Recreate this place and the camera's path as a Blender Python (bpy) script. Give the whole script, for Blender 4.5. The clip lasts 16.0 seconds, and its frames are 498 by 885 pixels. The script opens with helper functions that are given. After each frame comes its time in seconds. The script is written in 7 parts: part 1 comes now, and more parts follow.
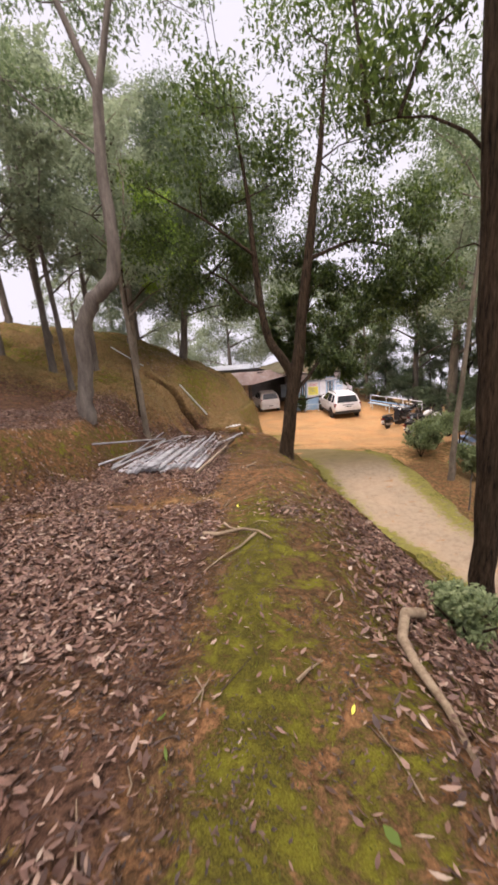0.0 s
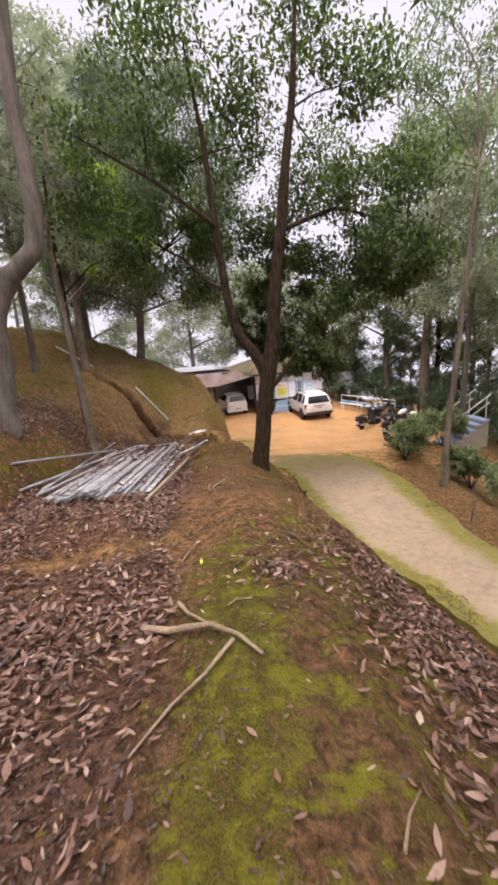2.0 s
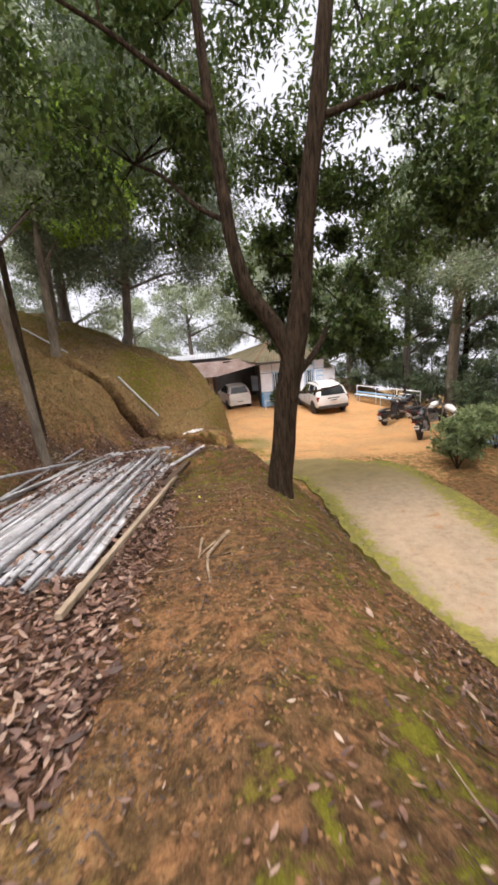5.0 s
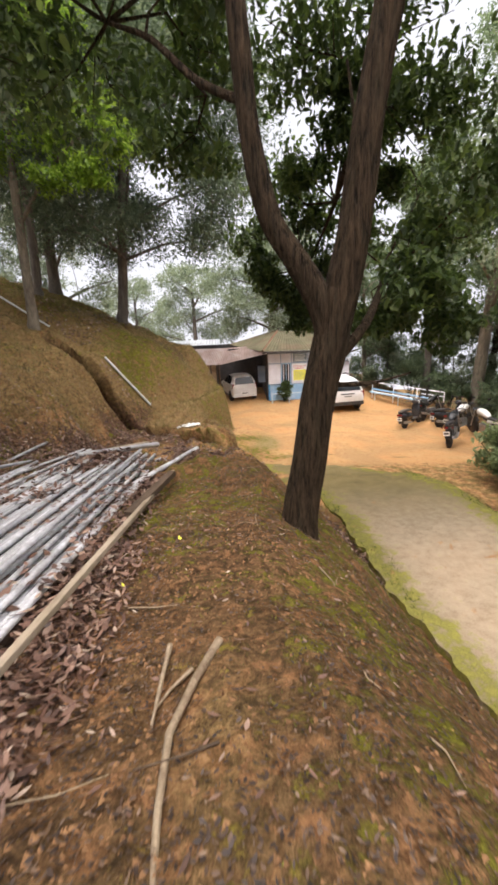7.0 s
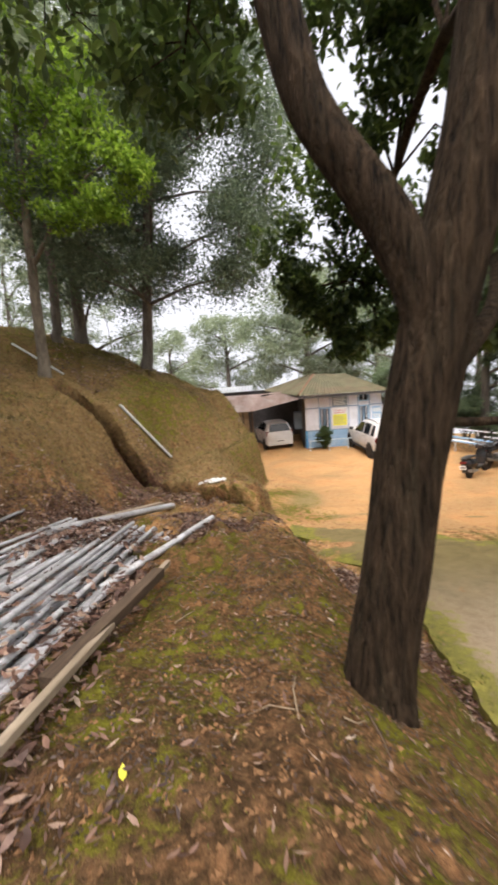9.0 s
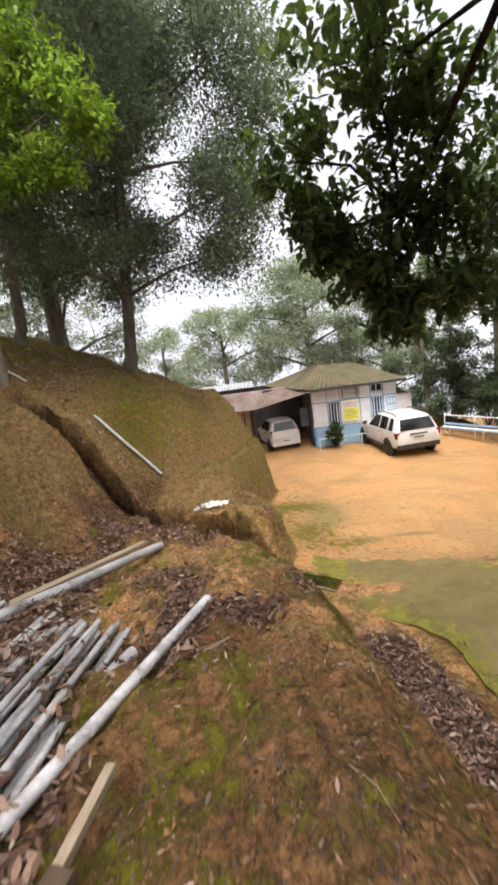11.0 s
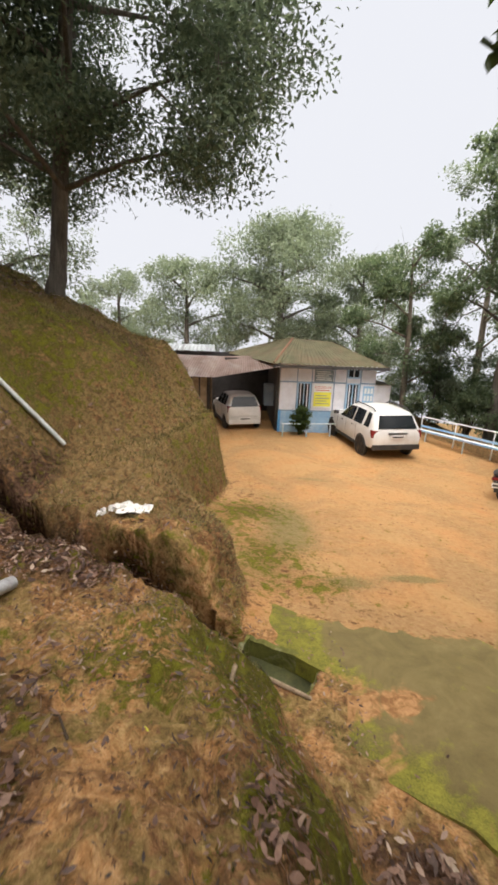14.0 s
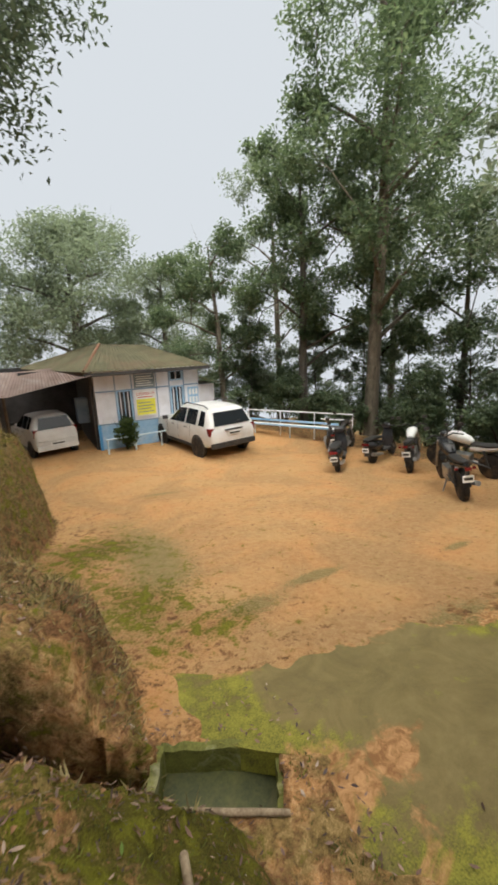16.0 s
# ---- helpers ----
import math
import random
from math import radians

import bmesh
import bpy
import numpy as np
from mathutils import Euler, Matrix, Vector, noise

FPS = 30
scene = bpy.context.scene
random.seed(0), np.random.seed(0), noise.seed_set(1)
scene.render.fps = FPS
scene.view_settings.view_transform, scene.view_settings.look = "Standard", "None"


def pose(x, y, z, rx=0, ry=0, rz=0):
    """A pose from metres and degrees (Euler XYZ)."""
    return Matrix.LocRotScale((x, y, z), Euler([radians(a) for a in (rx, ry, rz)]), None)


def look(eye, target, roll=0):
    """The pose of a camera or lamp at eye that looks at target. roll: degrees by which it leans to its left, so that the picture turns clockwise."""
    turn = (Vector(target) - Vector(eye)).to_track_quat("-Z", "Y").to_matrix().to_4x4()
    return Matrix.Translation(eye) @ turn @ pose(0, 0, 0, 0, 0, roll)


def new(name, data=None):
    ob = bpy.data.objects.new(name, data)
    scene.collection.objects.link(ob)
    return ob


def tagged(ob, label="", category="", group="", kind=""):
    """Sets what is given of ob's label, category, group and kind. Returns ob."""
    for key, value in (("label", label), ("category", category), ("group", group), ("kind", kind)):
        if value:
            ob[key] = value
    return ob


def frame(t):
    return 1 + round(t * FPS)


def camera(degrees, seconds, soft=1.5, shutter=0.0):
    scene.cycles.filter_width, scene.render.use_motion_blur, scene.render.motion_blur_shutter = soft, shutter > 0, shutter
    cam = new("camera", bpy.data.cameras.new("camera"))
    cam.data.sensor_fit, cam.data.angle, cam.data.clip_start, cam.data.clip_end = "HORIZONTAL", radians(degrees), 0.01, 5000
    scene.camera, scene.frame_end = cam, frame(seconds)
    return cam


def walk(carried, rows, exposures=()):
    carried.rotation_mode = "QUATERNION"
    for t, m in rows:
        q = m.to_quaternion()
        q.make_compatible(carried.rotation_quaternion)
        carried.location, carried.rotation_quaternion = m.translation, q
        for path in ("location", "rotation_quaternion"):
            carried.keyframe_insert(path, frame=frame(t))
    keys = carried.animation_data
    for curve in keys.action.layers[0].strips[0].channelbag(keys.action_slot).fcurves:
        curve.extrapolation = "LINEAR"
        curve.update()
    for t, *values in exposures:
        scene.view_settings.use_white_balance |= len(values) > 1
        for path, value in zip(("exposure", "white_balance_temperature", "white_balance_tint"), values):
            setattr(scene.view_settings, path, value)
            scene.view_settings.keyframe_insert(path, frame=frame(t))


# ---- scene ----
cam = camera(62.7, 16.0, soft=3.1, shutter=0.35)
PATH = [
    (0, (0.937, 0.089, 6.433), (0.817, 2.007, 5.877), -4.7),
    (0.5, (0.897, 0.556, 6.347), (0.851, 2.461, 5.741), -5.6),
    (1, (0.903, 1.034, 6.25), (0.936, 2.927, 5.605), -5.6),
    (1.5, (0.863, 1.443, 6.173), (0.96, 3.367, 5.638), -4.1),
    (2, (0.845, 1.838, 6.089), (0.888, 3.759, 5.533), -5.1),
    (2.5, (0.769, 2.224, 6.075), (0.93, 4.133, 5.498), -2.7),
    (3, (0.817, 2.792, 5.913), (1.028, 4.704, 5.365), -2.9),
    (3.5, (0.804, 3.293, 5.801), (0.875, 5.191, 5.174), -4.4),
    (4, (0.783, 3.78, 5.73), (0.902, 5.677, 5.107), -2.7),
    (4.2, (0.778, 3.969, 5.717), (0.813, 5.878, 5.123), -5.5),
    (6.3, (0.67, 6.094, 5.33), (0.696, 8.002, 4.733), -3.7),
    (6.5, (0.664, 6.247, 5.305), (0.685, 8.181, 4.797), -3.0),
    (7, (0.699, 6.753, 5.207), (0.725, 8.65, 4.575), -2.5),
    (7.5, (0.706, 7.2, 5.098), (0.703, 9.134, 4.588), -3.7),
    (8, (0.744, 7.703, 5.004), (0.601, 9.645, 4.549), -5.4),
    (8.5, (0.762, 8.206, 4.889), (0.818, 10.138, 4.378), -4.5),
    (9, (0.788, 8.641, 4.831), (0.646, 10.596, 4.435), -4.8),
    (9.2, (0.788, 8.828, 4.84), (0.549, 10.733, 4.281), -6.4),
    (11.3, (0.613, 10.939, 4.747), (0.468, 12.891, 4.337), -8.1),
    (11.5, (0.621, 11.14, 4.735), (0.508, 13.076, 4.244), -7.0),
    (12, (0.579, 11.641, 4.606), (0.566, 13.593, 4.17), -5.3),
    (12.5, (0.569, 12.093, 4.505), (0.565, 14.03, 4.005), -3.4),
    (13, (0.551, 12.486, 4.401), (0.711, 14.38, 3.779), 1.0),
    (13.5, (0.487, 12.914, 4.361), (0.713, 14.824, 3.811), 0.5),
    (14, (0.445, 13.373, 4.26), (0.524, 15.293, 3.705), 1.9),
    (14.5, (0.324, 13.768, 4.108), (0.629, 15.67, 3.571), 0.8),
    (15, (0.262, 14.18, 3.985), (0.688, 16.062, 3.456), -1.8),
    (15.5, (0.185, 14.462, 3.892), (0.9, 16.252, 3.358), -1.8),
    (16, (0.225, 14.683, 3.795), (1.14, 16.389, 3.294), -2.2),
]
EXPOSURES = [(0, 0.64, 6560, 26), (2, 0.66, 6480, 25), (4, 0.74, 6440, 21), (9, 0.86, 6450, 16), (11.5, 0.8, 6450, 15), (13, 0.74, 6520, 17), (14, 0.55, 6560, 13), (15, 0.42, 6560, 10), (16, 0.31, 6420, 8)]
walk(cam, [(t, look(eye, target, roll)) for t, eye, target, roll in PATH], EXPOSURES)

# ---- world, sun, backdrop ----
world = bpy.data.worlds.new("overcast")
scene.world = world
world.use_nodes = True
wn, wl = world.node_tree.nodes, world.node_tree.links
wn.clear()
sky = wn.new("ShaderNodeTexSky")
sky.sky_type = "NISHITA"
sky.sun_disc = False
sky.sun_elevation, sky.sun_rotation = radians(65), radians(197)
sky.air_density, sky.dust_density, sky.ozone_density = 1.0, 8.0, 1.0
grey = wn.new("ShaderNodeHueSaturation")
grey.inputs["Saturation"].default_value = 0.12
wl.new(sky.outputs[0], grey.inputs["Color"])
cloud = wn.new("ShaderNodeBackground")
cloud.inputs["Color"].default_value = (1.0, 0.965, 0.90, 1)
cloud.inputs["Strength"].default_value = 2.3
clear = wn.new("ShaderNodeBackground")
clear.inputs["Strength"].default_value = 0.05
wl.new(grey.outputs[0], clear.inputs["Color"])
both = wn.new("ShaderNodeAddShader")
wl.new(cloud.outputs[0], both.inputs[0])
wl.new(clear.outputs[0], both.inputs[1])
wo = wn.new("ShaderNodeOutputWorld")
wl.new(both.outputs[0], wo.inputs[0])

sun = new("sun", bpy.data.lights.new("sun", "SUN"))
sun.data.energy, sun.data.angle, sun.data.color = 1.5, radians(50), (1.0, 0.95, 0.88)
sun.matrix_world = look((-8, -26, 60), (0, 0, 0))


# ---- material helpers ----
def ramp(nt, fac, stops):
    r = nt.nodes.new("ShaderNodeValToRGB")
    while len(r.color_ramp.elements) < len(stops):
        r.color_ramp.elements.new(0.5)
    for e, (p, c) in zip(r.color_ramp.elements, stops):
        e.position, e.color = p, (*c, 1)
    nt.links.new(fac, r.inputs[0])
    return r.outputs[0]


def noise_tex(nt, co, scale, detail=5.0, rough=0.6, dist=0.0):
    n = nt.nodes.new("ShaderNodeTexNoise")
    n.inputs["Scale"].default_value = scale
    n.inputs["Detail"].default_value = detail
    n.inputs["Roughness"].default_value = rough
    n.inputs["Distortion"].default_value = dist
    nt.links.new(co, n.inputs["Vector"])
    return n.outputs["Fac"]


def mixc(nt, fac, a, b, mode="MIX"):
    m = nt.nodes.new("ShaderNodeMix")
    m.data_type, m.blend_type = "RGBA", mode
    for sock, v in ((m.inputs[0], fac), (m.inputs[6], a), (m.inputs[7], b)):
        if isinstance(v, (int, float)):
            sock.default_value = v
        elif isinstance(v, tuple):
            sock.default_value = (*v, 1)
        else:
            nt.links.new(v, sock)
    return m.outputs[2]


def math_node(nt, op, a, b=0.0, clamp=False):
    m = nt.nodes.new("ShaderNodeMath")
    m.operation, m.use_clamp = op, clamp
    for sock, v in ((m.inputs[0], a), (m.inputs[1], b)):
        if isinstance(v, (int, float)):
            sock.default_value = v
        else:
            nt.links.new(v, sock)
    return m.outputs[0]


def bump(nt, bsdf, height, strength, distance):
    b = nt.nodes.new("ShaderNodeBump")
    b.inputs["Strength"].default_value = strength
    b.inputs["Distance"].default_value = distance
    nt.links.new(height, b.inputs["Height"])
    nt.links.new(b.outputs[0], bsdf.inputs["Normal"])


def base_mat(name):
    m = bpy.data.materials.new(name)
    m.use_nodes = True
    nt = m.node_tree
    return m, nt, nt.nodes["Principled BSDF"]


def surface(name, dark, light, scale=4.0, fine=60.0, rough=0.8, relief=0.3, depth=0.01, metal=0.0, stretch=(1, 1, 1), stain=None, stain_amount=0.5, per_object=0.0):
    """A mottled surface: broad variation, fine grain, optional stains, light relief."""
    m, nt, b = base_mat(name)
    tc = nt.nodes.new("ShaderNodeTexCoord")
    mp = nt.nodes.new("ShaderNodeMapping")
    mp.inputs["Scale"].default_value = stretch
    nt.links.new(tc.outputs["Object"], mp.inputs[0])
    co = mp.outputs[0]
    big, small = noise_tex(nt, co, scale, 4), noise_tex(nt, co, fine, 3)
    f = math_node(nt, "ADD", math_node(nt, "MULTIPLY", big, 0.65), math_node(nt, "MULTIPLY", small, 0.35))
    col = ramp(nt, f, [(0.36, dark), (0.64, light)])
    if stain:
        s = ramp(nt, noise_tex(nt, co, scale * 0.6, 6, 0.65, 0.4), [(0.5, (0, 0, 0)), (0.68, (1, 1, 1))])
        col = mixc(nt, math_node(nt, "MULTIPLY", s, stain_amount), col, stain)
    if per_object:
        oi = nt.nodes.new("ShaderNodeObjectInfo")
        hv = nt.nodes.new("ShaderNodeHueSaturation")
        nt.links.new(math_node(nt, "ADD", math_node(nt, "MULTIPLY", oi.outputs["Random"], per_object), 1 - per_object / 2), hv.inputs["Value"])
        nt.links.new(col, hv.inputs["Color"])
        col = hv.outputs[0]
    nt.links.new(col, b.inputs["Base Color"])
    b.inputs["Roughness"].default_value = rough
    b.inputs["Metallic"].default_value = metal
    if rough > 0.8:
        b.inputs["Specular IOR Level"].default_value = 0.15
    if relief:
        bump(nt, b, f, relief, depth)
    return m


def foliage(name, dark, mid, light, gloss=0.45, thin=0.35, through_tint=(0.95, 1.0, 0.62), shine=0.5):
    """Leaves: each one its own green, lit through from behind."""
    m, nt, b = base_mat(name)
    g = nt.nodes.new("ShaderNodeNewGeometry")
    col = ramp(nt, g.outputs["Random Per Island"], [(0.0, dark), (0.55, mid), (1.0, light)])
    nt.links.new(col, b.inputs["Base Color"])
    b.inputs["Roughness"].default_value = gloss
    b.inputs["Specular IOR Level"].default_value = shine
    tr = nt.nodes.new("ShaderNodeBsdfTranslucent")
    nt.links.new(mixc(nt, 1.0, col, through_tint, "MULTIPLY"), tr.inputs["Color"])
    mx = nt.nodes.new("ShaderNodeMixShader")
    mx.inputs[0].default_value = thin
    nt.links.new(b.outputs[0], mx.inputs[1])
    nt.links.new(tr.outputs[0], mx.inputs[2])
    nt.links.new(mx.outputs[0], nt.nodes["Material Output"].inputs[0])
    return m


# ---- mesh helpers ----
def mesh_np(name, verts, faces):
    """A mesh from arrays: verts n x 3, faces m x 3 or m x 4."""
    me = bpy.data.meshes.new(name)
    verts, faces = np.asarray(verts, np.float32), np.asarray(faces, np.int32)
    me.vertices.add(len(verts))
    me.vertices.foreach_set("co", verts.ravel())
    me.loops.add(faces.size)
    me.loops.foreach_set("vertex_index", faces.ravel())
    me.polygons.add(len(faces))
    me.polygons.foreach_set("loop_start", np.arange(0, faces.size, faces.shape[1], dtype=np.int32))
    me.update(calc_edges=True)
    return me


def part(name, bm, material, parent=None, label=""):
    """Links a bmesh, or a mesh, as one object under a thing or a part."""
    if isinstance(bm, bmesh.types.BMesh):
        me = bpy.data.meshes.new(name)
        bm.to_mesh(me)
        bm.free()
    else:
        me = bm
    if material:
        me.materials.clear()
        me.materials.append(material)
    ob = new(name, me)
    if parent:
        ob.parent = parent
    if label:
        tagged(ob, label)
    return ob


def thing(name, m, label, category, group="", kind=""):
    ob = new(name)
    ob.matrix_world = m
    ob.empty_display_size = 0.1
    return tagged(ob, label, category, group, kind)


def smooth(ob, angle=40):
    me = ob.data
    me.polygons.foreach_set("use_smooth", [True] * len(me.polygons))
    me.set_sharp_from_angle(angle=radians(angle))
    return ob


def box(bm, x0, y0, z0, x1, y1, z1, bevel=0.0, m=None):
    r = bmesh.ops.create_cube(bm, size=1.0)
    vs = r["verts"]
    bmesh.ops.scale(bm, vec=(x1 - x0, y1 - y0, z1 - z0), verts=vs)
    bmesh.ops.translate(bm, vec=((x0 + x1) / 2, (y0 + y1) / 2, (z0 + z1) / 2), verts=vs)
    if bevel:
        es = list({e for v in vs for e in v.link_edges})
        out = bmesh.ops.bevel(bm, geom=es, offset=bevel, segments=2, affect="EDGES", profile=0.7)
        vs = list({v for v in vs if v.is_valid} | {v for v in out["verts"] if v.is_valid})
    if m:
        bmesh.ops.transform(bm, matrix=m, verts=vs)
    return bm


def boxed(*a, bevel=0.0, m=None):
    return box(bmesh.new(), *a, bevel=bevel, m=m)


def tube(bm, pts, radii, n=8, cap=True, rough=0.0):
    """A tapered tube through points."""
    pts = [Vector(p) for p in pts]
    rings, side = [], None
    for i, p in enumerate(pts):
        d = (pts[min(i + 1, len(pts) - 1)] - pts[max(i - 1, 0)]).normalized()
        if side is None:
            side = d.orthogonal().normalized()
        side = (side - d * side.dot(d)).normalized()
        up = d.cross(side)
        r = radii[i] if isinstance(radii, (list, tuple)) else radii
        wob = [1.0] * n
        if rough:
            ks = np.arange(n)
            wob = 1 + rough * (grain(ks * 0.9, np.full(n, i * 0.22), 91) + 0.6 * grain(ks * 0.31, np.full(n, i * 0.35), 92))
            wob[-1] = (wob[0] + wob[-2]) / 2
        rings.append([bm.verts.new(p + r * float(wob[k]) * (math.cos(2 * math.pi * k / n) * side + math.sin(2 * math.pi * k / n) * up)) for k in range(n)])
    for a, b in zip(rings, rings[1:]):
        for k in range(n):
            bm.faces.new((a[k], a[(k + 1) % n], b[(k + 1) % n], b[k]))
    if cap:
        bm.faces.new(rings[0][::-1])
        bm.faces.new(rings[-1])
    return bm


def tubed(pts, radii, n=8, cap=True):
    return tube(bmesh.new(), pts, radii, n, cap)


def curve(knots, v):
    """A polyline of (position, value) pairs, read at v."""
    a = np.array(knots, float)
    return np.interp(v, a[:, 0], a[:, 1])


def grain(x, y, seed=0):
    """Smooth value noise, -1 to 1."""
    x, y = np.asarray(x, float), np.asarray(y, float)
    xi, yi = np.floor(x), np.floor(y)
    fx, fy = x - xi, y - yi
    fx, fy = fx * fx * (3 - 2 * fx), fy * fy * (3 - 2 * fy)

    def h(a, b):
        v = np.sin(a * 127.1 + b * 311.7 + seed * 74.7) * 43758.5453
        return 2 * (v - np.floor(v)) - 1

    return (h(xi, yi) * (1 - fx) + h(xi + 1, yi) * fx) * (1 - fy) + (h(xi, yi + 1) * (1 - fx) + h(xi + 1, yi + 1) * fx) * fy


def step(a, b, v):
    u = np.clip((v - a) / (b - a), 0, 1)
    return u * u * (3 - 2 * u)


# ---- the lie of the land ----
RIDGE = [(-20, 6.0), (-6, 5.1), (0, 4.72), (2.4, 4.42), (4, 4.28), (5.3, 4.1), (7, 3.82), (8.4, 3.52), (10, 3.3), (11, 3.15), (13, 2.86), (14, 2.64), (15.3, 2.24), (16.4, 1.86), (17.0, 1.95), (18.2, 2.0), (19.5, 2.1), (22, 2.3), (27, 2.3)]
TOE = [(-20, 9), (-5, 6.2), (0, 5.0), (4, 4.2), (7.5, 3.5), (8.8, 3.05), (11.4, 2.5), (13, 1.75), (15, 1.22), (16, 0.95), (17, 0.6), (18, 0.62), (19.6, -0.3), (20.5, -0.2), (21.5, 0.15), (22.7, 0.36), (23.5, 0.2), (24.5, -1.2), (26, -4), (28, -9), (31, -20), (60, -60)]
BANK = [(-20, 4), (4, 3.0), (8.5, 2.2), (10.0, 1.95), (10.7, 1.9), (11.6, 1.5), (13, 0.95), (15, 0.85), (16, 1.0), (16.8, 0.9), (17.3, 0.5), (18, 0.5), (21, 0.6), (22.7, 0.35), (24, 1.0), (28, 4)]
FOOT = [(-20, -4), (4, -3.6), (7, -3.0), (8, -2.8), (13, -2.7), (16, -2.3), (18, -2.5), (20, -1.7), (22, -0.3), (24, 0.1), (60, 0.1)]
RISE = [(-20, 0.7), (3, 0.8), (6, 0.95), (9, 0.95), (13, 1.0), (18, 1.5), (21, 1.2), (24, 0.65), (40, 0.6)]
SLOPE = [(-20, 0.2), (9, 0.22), (18, 0.42), (60, 0.44)]
YARD = [(-40, 3.4), (0, 1.75), (8, 1.47), (12, 1.38), (14.5, 1.28), (16.3, 1.13), (18.4, 0.86), (23.4, 0.32), (27, 0.07), (32, 0), (400, 0)]
BRINK = [(-40, 11), (0, 7.2), (8, 5.9), (13, 5.9), (16, 7), (18.5, 10.5), (20, 11.6), (25, 11.2), (30, 9.4), (36, 9), (60, 12)]
DITCH = [(-1.75, 17.62, 0.35), (-1.2, 17.46, 0.42), (-0.75, 17.2, 0.6), (-0.35, 16.92, 0.95), (0.05, 16.77, 1.0), (0.4, 16.62, 0.8), (0.62, 16.56, 0.45)]
CRACK = [(-5.0, 19.1, 0.5), (-4.2, 18.75, 0.8), (-3.5, 18.45, 1.0), (-3.0, 18.38, 0.9), (-2.65, 18.4, 0.7), (-2.1, 18.08, 0.55), (-1.6, 17.72, 0.5)]


def near_line(x, y, line):
    """Distance to a polyline and the depth there."""
    best, depth = np.full(np.shape(x), 1e9), np.zeros(np.shape(x))
    for (ax, ay, ad), (bx, by, bd) in zip(line, line[1:]):
        u = np.clip(((x - ax) * (bx - ax) + (y - ay) * (by - ay)) / ((bx - ax) ** 2 + (by - ay) ** 2), 0, 1)
        d = np.hypot(x - ax - u * (bx - ax), y - ay - u * (by - ay))
        depth = np.where(d < best, ad + u * (bd - ad), depth)
        best = np.minimum(best, d)
    return best, depth


def yard_z(x, y):
    z = curve(YARD, y) - 0.055 * (np.clip(x, -3, 9) - 2.5) * step(15, 20, y) * (1 - step(24, 29, y))
    z = z - 0.3 * np.maximum(y - 37, 0) * step(37, 42, y) * (1 - 0.7 * step(50, 120, y))
    over = np.maximum(x - curve(BRINK, y), 0)
    return z - 0.42 * over * step(0, 2.5, over) * (1 - 0.6 * step(15, 60, over))


